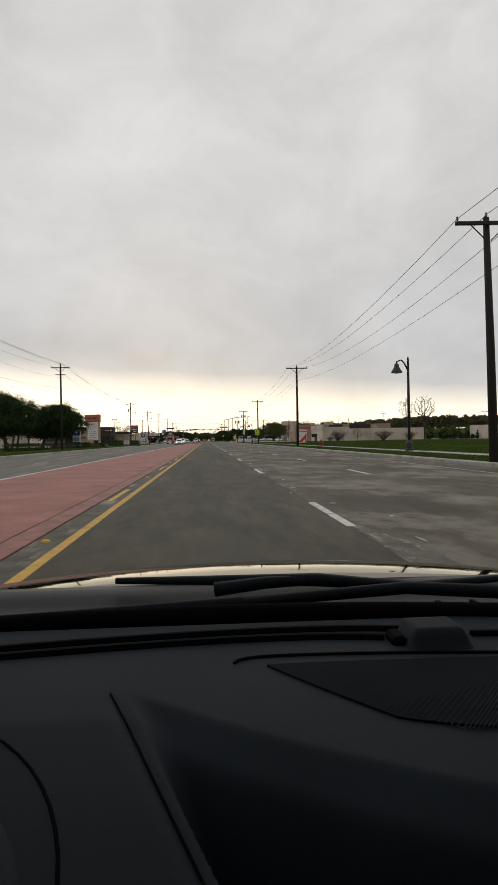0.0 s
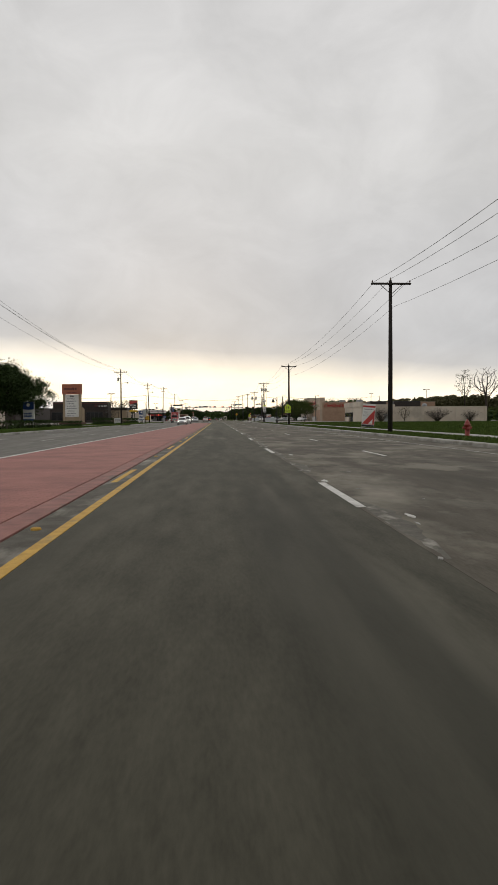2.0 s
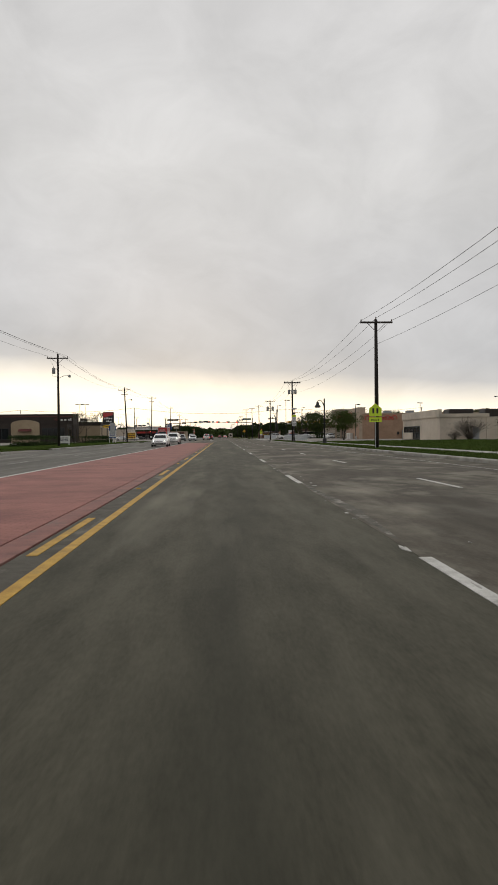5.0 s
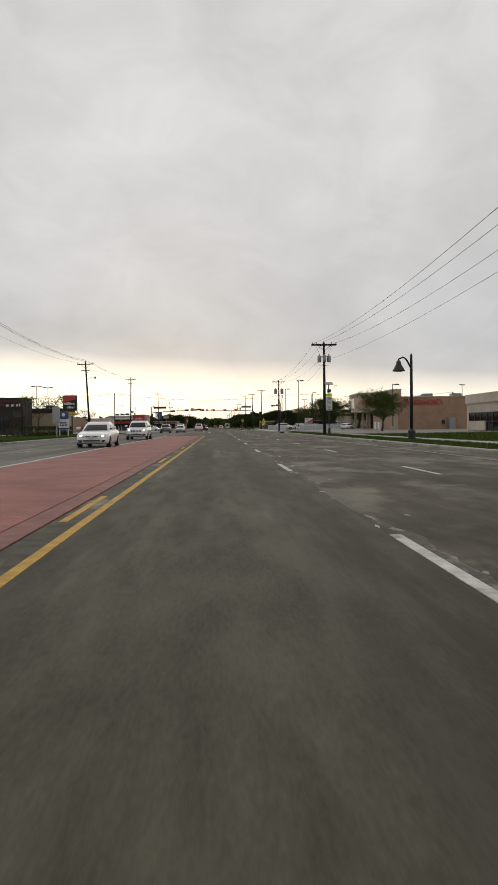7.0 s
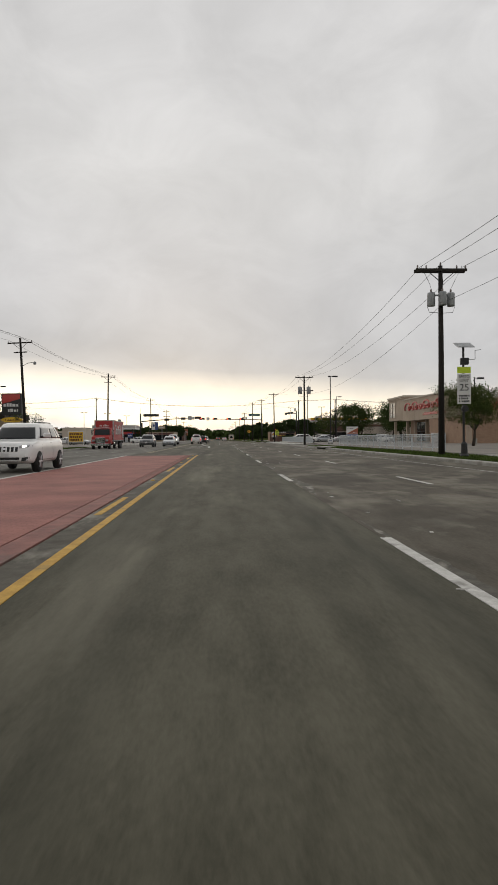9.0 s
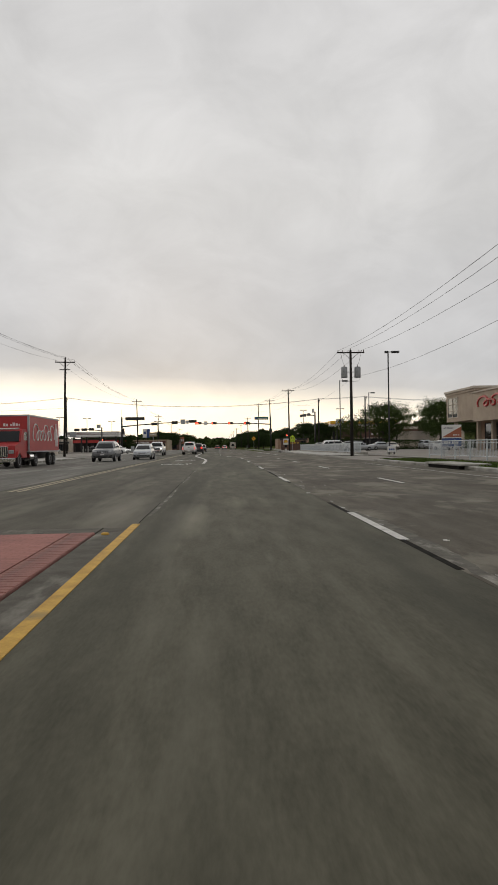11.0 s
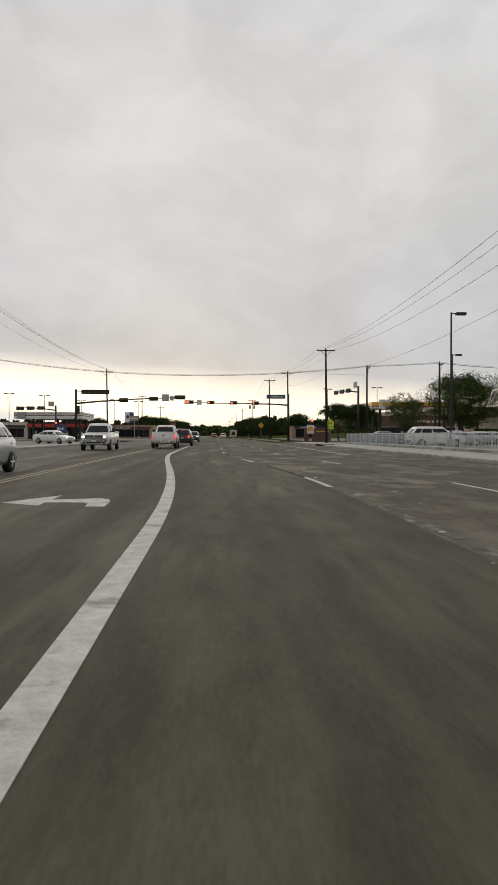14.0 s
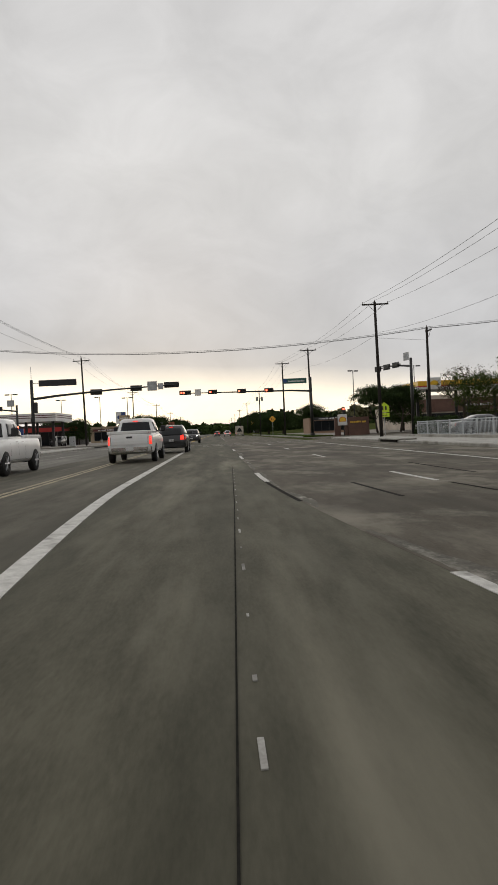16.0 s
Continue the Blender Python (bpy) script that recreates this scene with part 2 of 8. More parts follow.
M_filler = material("broken_joint_filler", (0.06, 0.055, 0.043), (0.13, 0.12, 0.098), scale=3.5, bump=0.5, fine=30, stain=(0.34, 0.32, 0.28), stain_scale=1.6, stain_at=(0.52, 0.70), stain_stretch=(2.2, 0.9, 1), spec=0.2)
M_joint = material("sealed_joint", (0.012, 0.012, 0.011), (0.030, 0.028, 0.025), scale=6, rough=0.95, spec=0.03)
M_kerb = material("kerb_concrete", (0.26, 0.25, 0.22), (0.40, 0.385, 0.35), scale=1.5, bump=0.3, stain=(0.19, 0.18, 0.15), stain_scale=0.6)
M_walk = material("sidewalk_concrete", (0.30, 0.29, 0.26), (0.43, 0.42, 0.385), scale=1.1, bump=0.25, stain=(0.22, 0.21, 0.18), stain_scale=0.4)
M_lot = material("parking_concrete", (0.155, 0.136, 0.114), (0.235, 0.210, 0.178), scale=0.5, bump=0.25, stain=(0.13, 0.12, 0.105), stain_scale=0.2)
M_ground = material("dry_ground", (0.045, 0.06, 0.018), (0.09, 0.095, 0.035), scale=0.25, bump=0.4, fine=18, spec=0.0, rough=0.95)
M_grass = material("verge_grass", (0.024, 0.047, 0.008), (0.054, 0.080, 0.018), scale=0.9, bump=0.6, fine=35, stain=(0.085, 0.08, 0.03), stain_scale=0.25, stain_at=(0.56, 0.72), spec=0.0, rough=0.95)
M_blade = leaf_material("grass_blades", (0.040, 0.072, 0.012), (0.090, 0.125, 0.030))
M_white = material("white_road_paint", (0.42, 0.41, 0.38), (0.66, 0.65, 0.61), scale=5, bump=0.2, stain=(0.20, 0.19, 0.17), stain_scale=2.2, stain_at=(0.55, 0.7))
M_faint = material("worn_white_paint", (0.22, 0.21, 0.19), (0.42, 0.41, 0.38), scale=4, bump=0.2, stain=(0.14, 0.132, 0.12), stain_scale=1.6, stain_at=(0.45, 0.6))
M_yellow = material("yellow_road_paint", (0.40, 0.225, 0.03), (0.60, 0.36, 0.055), scale=5, bump=0.2, stain=(0.22, 0.17, 0.08), stain_scale=1.8, stain_at=(0.55, 0.72))
M_paleyellow = material("faded_yellow_paint", (0.24, 0.20, 0.125), (0.40, 0.345, 0.225), scale=5, bump=0.2, stain=(0.15, 0.135, 0.105), stain_scale=1.8, stain_at=(0.5, 0.68))
M_wood = material("weathered_pole_wood", (0.009, 0.007, 0.0055), (0.026, 0.020, 0.016), scale=6, bump=0.5, stretch=(1, 1, 0.08), fine=45, rough=0.9)
M_arm = material("crossarm_wood", (0.016, 0.013, 0.010), (0.04, 0.032, 0.026), scale=6, bump=0.4, rough=0.9)
M_black = material("black_steel", (0.008, 0.008, 0.008), (0.018, 0.018, 0.017), scale=4, rough=0.45, bump=0.05)
M_steel = material("galvanised_steel", (0.30, 0.31, 0.32), (0.46, 0.47, 0.48), scale=4, rough=0.5, metal=0.6, bump=0.05)
M_grey = material("grey_enamel", (0.22, 0.23, 0.235), (0.33, 0.34, 0.345), scale=3, rough=0.45, bump=0.04)
M_porc = material("insulator_porcelain", (0.10, 0.07, 0.06), (0.22, 0.18, 0.16), scale=8, rough=0.3)
M_wire = material("aluminium_wire", (0.035, 0.035, 0.036), (0.07, 0.07, 0.072), scale=3, rough=0.6, bump=0)
M_rail = material("white_railing_paint", (0.38, 0.41, 0.43), (0.52, 0.55, 0.57), scale=3, rough=0.45, bump=0.03)
M_stucco = material("tan_stucco", (0.36, 0.285, 0.215), (0.46, 0.37, 0.285), scale=0.4, bump=0.2, stain=(0.29, 0.23, 0.18), stain_scale=0.22, stain_at=(0.55, 0.75))
M_white_b = material("cream_wall", (0.50, 0.43, 0.355), (0.62, 0.545, 0.455), scale=0.3, bump=0.15, stain=(0.34, 0.30, 0.25), stain_scale=0.16, stain_at=(0.52, 0.75))
M_tanbrick = brick_material("tan_brick", (0.30, 0.195, 0.13), (0.38, 0.25, 0.17), (0.9, 0.9, 0.9), 0.4, 0.14)
M_brown = material("dark_brown_siding", (0.022, 0.016, 0.013), (0.042, 0.031, 0.025), scale=0.6, bump=0.1)
M_tan = material("tan_render", (0.29, 0.225, 0.145), (0.38, 0.30, 0.205), scale=0.6, bump=0.15)
M_redbrick = brick_material("red_brown_brick", (0.10, 0.055, 0.042), (0.15, 0.083, 0.062), (0.9, 0.88, 0.85), 0.3, 0.1)
M_roof = material("flat_roof_membrane", (0.12, 0.115, 0.11), (0.2, 0.195, 0.19), scale=0.6)
M_glass = material("dark_window_glass", (0.008, 0.010, 0.012), (0.016, 0.018, 0.020), scale=0.6, rough=0.06, bump=0, spec=0.3)
M_tyre = material("rubber_tyre", (0.010, 0.010, 0.010), (0.022, 0.022, 0.021), scale=9, rough=0.85)
M_rim = material("alloy_rim", (0.30, 0.30, 0.31), (0.5, 0.5, 0.51), scale=6, rough=0.35, metal=0.8, bump=0)
M_trim = material("black_plastic_trim", (0.010, 0.010, 0.011), (0.022, 0.022, 0.023), scale=5, rough=0.55, bump=0.05)
M_chrome = material("bright_chrome", (0.5, 0.5, 0.51), (0.65, 0.65, 0.66), scale=5, rough=0.15, metal=1.0, bump=0)
M_plate = material("plate_white", (0.5, 0.5, 0.5), (0.62, 0.62, 0.62), scale=5, rough=0.4)
M_lens = material("lamp_lens", (0.22, 0.225, 0.23), (0.34, 0.345, 0.35), scale=9, rough=0.1, bump=0)
M_redlens = paint("red_lens", (0.30, 0.012, 0.010), rough=0.15)
M_headlight = glow("headlight_on", (1.0, 0.95, 0.84), 6.0)
M_tail = glow("tail_light_on", (1.0, 0.03, 0.015), 1.6)
M_sigred = glow("signal_red_on", (1.0, 0.07, 0.035), 9.0)
M_signwhite = paint("sign_white", (0.72, 0.71, 0.69), rough=0.45, coat=0)
M_signgrey = paint("sign_print_grey", (0.22, 0.22, 0.23), rough=0.5, coat=0)
M_signblack = paint("sign_print_black", (0.02, 0.02, 0.02), rough=0.5, coat=0)
M_red = paint("sign_red", (0.48, 0.035, 0.03), rough=0.4, coat=0.2)
M_orange = paint("sign_rust_orange", (0.36, 0.115, 0.06), rough=0.5, coat=0)
M_maroon = paint("sign_maroon", (0.10, 0.02, 0.018), rough=0.5, coat=0)
M_blue = paint("sign_blue", (0.018, 0.055, 0.20), rough=0.4, coat=0.1)
M_green = paint("sign_green", (0.012, 0.10, 0.075), rough=0.45, coat=0)
M_lime = paint("school_sign_lime", (0.62, 0.80, 0.03), rough=0.45, coat=0)
M_amber = paint("warning_amber", (0.75, 0.36, 0.02), rough=0.45, coat=0)
M_gold = paint("sign_yellow", (0.78, 0.48, 0.03), rough=0.4, coat=0.1)
M_canopy_y = paint("canopy_yellow", (0.80, 0.46, 0.02), rough=0.4, coat=0.1)
M_bark = material("tree_bark", (0.030, 0.023, 0.017), (0.07, 0.055, 0.042), scale=7, bump=0.6, stretch=(1, 1, 0.3), rough=0.95)
M_leaf = leaf_material("oak_leaves", (0.028, 0.046, 0.012), (0.068, 0.098, 0.028))
M_leaf2 = leaf_material("spring_leaves", (0.035, 0.055, 0.012), (0.080, 0.105, 0.028))
# distance haze is put into this colour: lighter leaves for the far ridge
M_leaf4 = leaf_material("far_hazed_leaves", (0.072, 0.072, 0.036), (0.150, 0.140, 0.076))
M_leaf5 = leaf_material("bronze_new_leaves", (0.060, 0.052, 0.018), (0.130, 0.105, 0.038))
M_leaf3 = leaf_material("evergreen_leaves", (0.018, 0.033, 0.010), (0.044, 0.067, 0.021))
M_hydrant = paint("hydrant_red", (0.24, 0.028, 0.02), rough=0.5, coat=0.1)
M_dash = material("dashboard_vinyl", (0.0118, 0.0160, 0.0200), (0.0155, 0.0205, 0.0255), scale=6, rough=0.75, bump=0.06, fine=300, spec=0.05)
M_dash2 = material("grille_mesh_plastic", (0.0075, 0.0092, 0.0105), (0.010, 0.0122, 0.014), scale=6, rough=0.9, bump=0.03, spec=0.02)
M_cowl = material("black_cowl_plastic", (0.0040, 0.0056, 0.0070), (0.0065, 0.0088, 0.0110), scale=6, rough=0.45, bump=0.05, fine=120, spec=0.05)
M_soot = material("matt_black_rubber", (0.0018, 0.0018, 0.002), (0.003, 0.003, 0.0033), scale=6, rough=0.85, bump=0.03, spec=0.02)
M_bonnet = material("pearl_grey_paint", (0.31, 0.29, 0.25), (0.35, 0.325, 0.285), scale=1.2, rough=0.05, bump=0.0, fine=25, metal=1.0)
M_bonnet.node_tree.nodes["Principled BSDF"].inputs["Specular Tint"].default_value = (0.5, 0.48, 0.43, 1)


# ---- mesh helpers ----
class Build:
    """Collects vertices and faces of one mesh."""

    def __init__(self):
        self.v, self.f = [], []

    def add(self, verts, faces):
        k = len(self.v)
        self.v += [tuple(p) for p in verts]
        self.f += [tuple(k + i for i in f) for f in faces]
        return self

    def box(self, x0, x1, y0, y1, z0, z1, c=0.0):
        if c <= 0:
            v = [(x, y, z) for z in (z0, z1) for x, y in ((x0, y0), (x1, y0), (x1, y1), (x0, y1))]
            return self.add(v, [(3, 2, 1, 0), (4, 5, 6, 7), (0, 1, 5, 4), (1, 2, 6, 5), (2, 3, 7, 6), (3, 0, 4, 7)])
        v, key = [], {}
        for i, x in enumerate((x0, x1)):
            for j, y in enumerate((y0, y1)):
                for k, z in enumerate((z0, z1)):
                    sx, sy, sz = (1 - 2 * i) * c, (1 - 2 * j) * c, (1 - 2 * k) * c
                    for a, p in (("x", (x, y + sy, z + sz)), ("y", (x + sx, y, z + sz)), ("z", (x + sx, y + sy, z))):
                        key[i, j, k, a] = len(v)
                        v.append(p)
        f = []
        for i in (0, 1):
            o = 1 if i else -1
            f.append([key[i, a, b, "x"] for a, b in ((0, 0), (1, 0), (1, 1), (0, 1))][::o])
            f.append([key[a, i, b, "y"] for a, b in ((0, 0), (0, 1), (1, 1), (1, 0))][::o])
            f.append([key[a, b, i, "z"] for a, b in ((0, 0), (1, 0), (1, 1), (0, 1))][::o])
        for a in (0, 1):
            for b in (0, 1):
                f.append([key[a, b, 0, "x"], key[a, b, 1, "x"], key[a, b, 1, "y"], key[a, b, 0, "y"]])
                f.append([key[a, 0, b, "x"], key[a, 1, b, "x"], key[a, 1, b, "z"], key[a, 0, b, "z"]])
                f.append([key[0, a, b, "y"], key[1, a, b, "y"], key[1, a, b, "z"], key[0, a, b, "z"]])
                for k in (0, 1):
                    f.append([key[a, b, k, "x"], key[a, b, k, "y"], key[a, b, k, "z"]])
        return self.add(v, f)

    def tube(self, pts, radii, n=8, caps=True):
        pts = [Vector(p) for p in pts]
        if isinstance(radii, (int, float)):
            radii = [radii] * len(pts)
        v, f = [], []
        for i, p in enumerate(pts):
            d = (pts[min(i + 1, len(pts) - 1)] - pts[max(i - 1, 0)]).normalized()
            up = Vector((0, 0, 1)) if abs(d.z) < 0.9 else Vector((1, 0, 0))
            a = d.cross(up).normalized()
            b = a.cross(d)
            for k in range(n):
                t = 2 * math.pi * k / n
                v.append(p + (a * math.cos(t) + b * math.sin(t)) * radii[i])
        for i in range(len(pts) - 1):
            for k in range(n):
                q = (k + 1) % n
                f.append((i * n + k, i * n + q, (i + 1) * n + q, (i + 1) * n + k))
        if caps:
            f.append(tuple(range(n))[::-1])
            f.append(tuple((len(pts) - 1) * n + k for k in range(n)))
        return self.add(v, f)

    def lathe(self, prof, n=16, at=(0, 0, 0), axis="z"):
        v, f = [], []
        for r, z in prof:
            for k in range(n):
                t = 2 * math.pi * k / n
                p = (r * math.cos(t), r * math.sin(t), z)
                p = {"z": p, "x": (p[2], p[0], p[1]), "y": (p[0], p[2], p[1])}[axis]
                v.append((p[0] + at[0], p[1] + at[1], p[2] + at[2]))
        for i in range(len(prof) - 1):
            for k in range(n):
                q = (k + 1) % n
                f.append((i * n + k, i * n + q, (i + 1) * n + q, (i + 1) * n + k))
        f.append(tuple(range(n))[::-1])
        f.append(tuple((len(prof) - 1) * n + k for k in range(n)))
        return self.add(v, f)

    def prism(self, poly, a, b, axis="y"):
        """A flat outline of (u, w) extruded from a to b along an axis; (u, w) are the other two axes in order."""
        def put(u, w, t):
            return {"x": (t, u, w), "y": (u, t, w), "z": (u, w, t)}[axis]
        n = len(poly)
        v = [put(u, w, a) for u, w in poly] + [put(u, w, b) for u, w in poly]
        f = [tuple(range(n)), tuple(range(2 * n - 1, n - 1, -1))] + [(i, (i + 1) % n, n + (i + 1) % n, n + i) for i in range(n)]
        return self.add(v, f)

    def slab(self, quad, thick):
        """A pane: four corners and a thickness."""
        q = [Vector(p) for p in quad]
        nrm = (q[1] - q[0]).cross(q[2] - q[0]).normalized() * thick
        return self.add([*q, *[p + nrm for p in q]], [(3, 2, 1, 0), (4, 5, 6, 7), (0, 1, 5, 4), (1, 2, 6, 5), (2, 3, 7, 6), (3, 0, 4, 7)])


def part(name, build, mat, parent=None, label="", smooth=False):
    """Links a Build as one mesh object under a thing or a part."""
    me = bpy.data.meshes.new(name)
    me.from_pydata(build.v, [], build.f)
    me.materials.append(mat)
    if smooth:
        me.polygons.foreach_set("use_smooth", [True] * len(me.polygons))
    me.update()
    ob = new(name, me)
    if parent:
        ob.parent = parent
    if label:
        ob["label"] = label
    return ob


def thing(name, label, category, m=None, group="", kind=""):
    ob = new(name)
    ob.empty_display_size = 0.3
    if m is not None:
        ob.matrix_world = m
    return tagged(ob, label, category, group, kind)


def structure(name, build, mat, label, category):
    return tagged(part(name, build, mat), label, category, "", "structure")


def lettering(name, text, size, mat, parent, m, label=""):
    """Words as a thin mesh, centred, in the x-z plane facing -y before m."""
    cu = bpy.data.curves.new(name, "FONT")
    cu.body, cu.size, cu.align_x, cu.align_y, cu.extrude = text, size, "CENTER", "CENTER", 0.004
    tmp = bpy.data.objects.new(name, cu)
    scene.collection.objects.link(tmp)
    me = bpy.data.meshes.new_from_object(tmp.evaluated_get(bpy.context.evaluated_depsgraph_get()))
    bpy.data.objects.remove(tmp)
    me.materials.clear()
    me.materials.append(mat)
    ob = new(name, me)
    ob.parent = parent
    ob.matrix_local = m
    if label:
        ob["label"] = label
    return ob


def shift(y):
    """How far the lanes swing to the left towards the junction."""
    t = min(1, max(0, (y - 265) / 30))
    return -2.0 * t * t * (3 - 2 * t)


def ribbon(xa, xb, y0, y1, z, step=6.0, swing=True, thick=0.05):
    """A strip of pavement or paint along the road, with thickness; xa and xb are its edges."""
    b = Build()
    ys = [y0] + [1.5 * k for k in range(math.ceil((y0 + 0.01) / 1.5), math.ceil((y1 - 0.01) / 1.5)) if swing and 262 < 1.5 * k < 298 or k % (4 * max(1, int(step / 6))) == 0] + [y1]
    n = len(ys) - 1
    v = []
    for y in ys:
        s = shift(y) if swing else 0
        v += [(xa + s, y, z), (xb + s, y, z), (xa + s, y, z - thick), (xb + s, y, z - thick)]
    f = []
    for i in range(n):
        a, c = 4 * i, 4 * i + 4
        f += [(a, a + 1, c + 1, c), (a + 1, a + 3, c + 3, c + 1), (a + 2, a, c, c + 2), (a + 3, a + 2, c + 2, c + 3)]
    f += [(0, 2, 3, 1), (4 * n, 4 * n + 1, 4 * n + 3, 4 * n + 2)]
    return b.add(v, f)


PLOTS = []


def base_z(x, y):
    """Height of the ground there."""
    for x0, x1, y0, y1, z in PLOTS[::-1]:
        if x0 <= x <= x1 and y0 <= y <= y1:
            return z
    return 0.0 if -13.9 < x < 11.5 else -0.06

# ---- ground, road, kerbs ----
structure("ground", Build().box(-2500, 2500, -400, 3500, -0.6, -0.06), M_ground, "dry grassy ground reaching to the horizon", "ground")
Y0, Y1 = -60, 1500
road = structure("road", Build().box(-13.9, 11.5, Y0, 336, -0.3, -0.055), M_joint, "dark road base under the concrete lanes", "road")
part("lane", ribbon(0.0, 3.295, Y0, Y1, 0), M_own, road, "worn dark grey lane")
part("lane", ribbon(3.30, 6.455, Y0, Y1, 0), M_conc, road, "patched grey concrete lane")
part("lane", ribbon(6.46, 11.45, Y0, Y1, 0), M_conc, road, "stained concrete kerb lane")
part("lane", ribbon(11.46, 13.9, 262, 345, 0), M_conc, road, "widened concrete kerb lane")
part("lane", ribbon(-7.76, -4.72, Y0, Y1, 0), M_conc_far, road, "pale grey concrete lane")
part("lane", ribbon(-10.8, -7.80, Y0, Y1, 0), M_conc_far, road, "pale grey concrete lane")
part("lane", ribbon(-13.9, -10.84, Y0, Y1, 0), M_conc_far, road, "pale grey concrete lane")
part("gutter_strip", ribbon(-0.42, -0.02, Y0, 215.58, 0.0), M_gutter, road, "pale concrete strip beside the red median")
part("turn_lane", ribbon(-4.68, -0.006, 215.6, Y1, 0.0), M_own2, road, "worn grey left-turn lane")
median = structure("median_paving", ribbon(-4.66, -0.775, Y0, 215.0, 0.012, thick=0.07), M_median, "flush red stamped-concrete median", "median")
part("border", ribbon(-0.75, -0.44, Y0, 215.0, 0.012, thick=0.07), M_border, median, "smooth red concrete border band")
part("end_band", ribbon(-4.66, -0.44, 215.02, 215.55, 0.006), M_gutter, median, "pale concrete end band")
bricks = None
for i in range(280):
    if bricks is None:
        ob = part("brick", Build().box(-0.742, -0.448, 0, 0.094, 0.0, 0.02, 0.004), M_border, median)
        bricks = ob.data
    else:
        ob = new("brick", bricks)
        ob.parent = median
    ob.location = (0, 185.6 + i * 0.105, random.Random(i).uniform(-0.002, 0.002))
# cross street and junction
cross = structure("cross_street", Build().box(-400, -13.95, 357.5, 374, -0.3, 0.0), M_conc_far, "grey concrete side street at the junction", "road")
part("arm", Build().box(11.5, 400, 346, 368, -0.3, 0.0), M_conc, cross, "grey concrete arm of the side street")
# dark sealed joints along the lanes
rs = random.Random(4)
for x, y, n in ((3.30, 212, 7), (3.30, 226, 9), (3.30, 238, 6), (3.32, 268, 8), (6.5, 256, 8), (6.5, 284, 6), (3.3, 288, 7), (4.9, 288, 3), (7.9, 292, 5)):
    part("joint_seal", ribbon(x - 0.035, x + 0.035, y, y + n, 0.004, 1.0, True, 0.02), M_joint, road, "black sealed joint")
part("joint_seal", Build().box(0.1, 10.1, 198.0, 198.07, -0.02, 0.004), M_filler, road, "pale construction joint across the lanes")
for y, n in ((216.2, 3.4), (221.5, 6.2), (228.6, 2.1), (232.4, 4.6)):
    part("joint_seal", Build().prism([(-0.012, y), (-0.006, y), (0.002, y + n * 0.5), (-0.004, y + n), (-0.007, y + n), (-0.012, y + n * 0.5)], -0.02, 0.0025, "z"), M_joint, road, "dark crack beside the turn lane")
part("joint_seal", Build().prism([(0.266, 276.5), (0.272, 276.5), (0.56, 288), (0.79, 300), (0.782, 300), (0.545, 288)], -0.02, 0.0050, "z"), M_joint, road, "cracked joint in the lane")
for i in range(20):
    y = 277.5 + i * 1.05 + rs.random() * 0.4
    x = 0.29 + 0.0185 * (y - 272)
    part("joint_patch", Build().box(x - 0.006, x + 0.008 + rs.random() * 0.014, y, y + 0.05 + rs.random() ** 2 * 0.3, -0.02, 0.006), M_faint, road, "pale patch of broken joint filler")
# pale scuffs where old markings were ground away beside the lane line
for i in range(190):
    y = 4 + i * 1.42 + rs.random() * 1.4
    x = 3.25 + rs.uniform(-0.1, 1.5) * rs.random()
    w, h, b = 0.02 + 0.075 * rs.random() ** 2, 0.05 + 0.22 * rs.random() ** 3, Build()
    rim = [(x + w * math.cos(a) * rs.uniform(0.3, 1.0), y + h * math.sin(a) * rs.uniform(0.3, 1.0)) for a in [0.571 * k for k in range(11)]]
    part("scuff", b.prism(rim, -0.02, 0.0058 + 0.0003 * (i % 7), "z"), M_white if i % 3 == 0 else M_faint, road, "worn remnant of old white marking")

# ragged strips of broken joint filler along the lane joints
def ragged(xa, xb, y0, y1, seed):
    g = random.Random(seed)
    b, n = Build(), max(6, int((y1 - y0) / 0.18))
    u = 0.5
    for i in range(n + 1):
        y, e = y0 + (y1 - y0) * i / n, min(1, 3 * min(i, n - i) / n)
        s, u = shift(y), min(1, max(0.15, u + g.uniform(-0.14, 0.14)))
        b.v += [(xa + s + g.uniform(0, 0.04), y, 0.0016), (xa + s + 0.05 + (xb - xa) * e * u * g.uniform(0.75, 1.0), y, 0.0016)]
    b.f = [(2 * i, 2 * i + 1, 2 * i + 3, 2 * i + 2) for i in range(n)]
    return part("joint_filler", b, M_filler, road, "ragged pale strip of broken joint filler")


for x, wd, y0, y1, sd in ((3.33, 0.45, -10, 320, 5), (0.01, 0.15, 217, 246, 6)):
    g = random.Random(sd)
    y = y0
    while y < y1:
        ln = min(g.uniform(2.5, 9), y1 - y)
        if ln > 1.2:
            ragged(x, x + wd * g.uniform(0.5, 1.1), y, y + ln, int(y * 7) + sd)
        y += ln + g.uniform(0.3, 5.0)

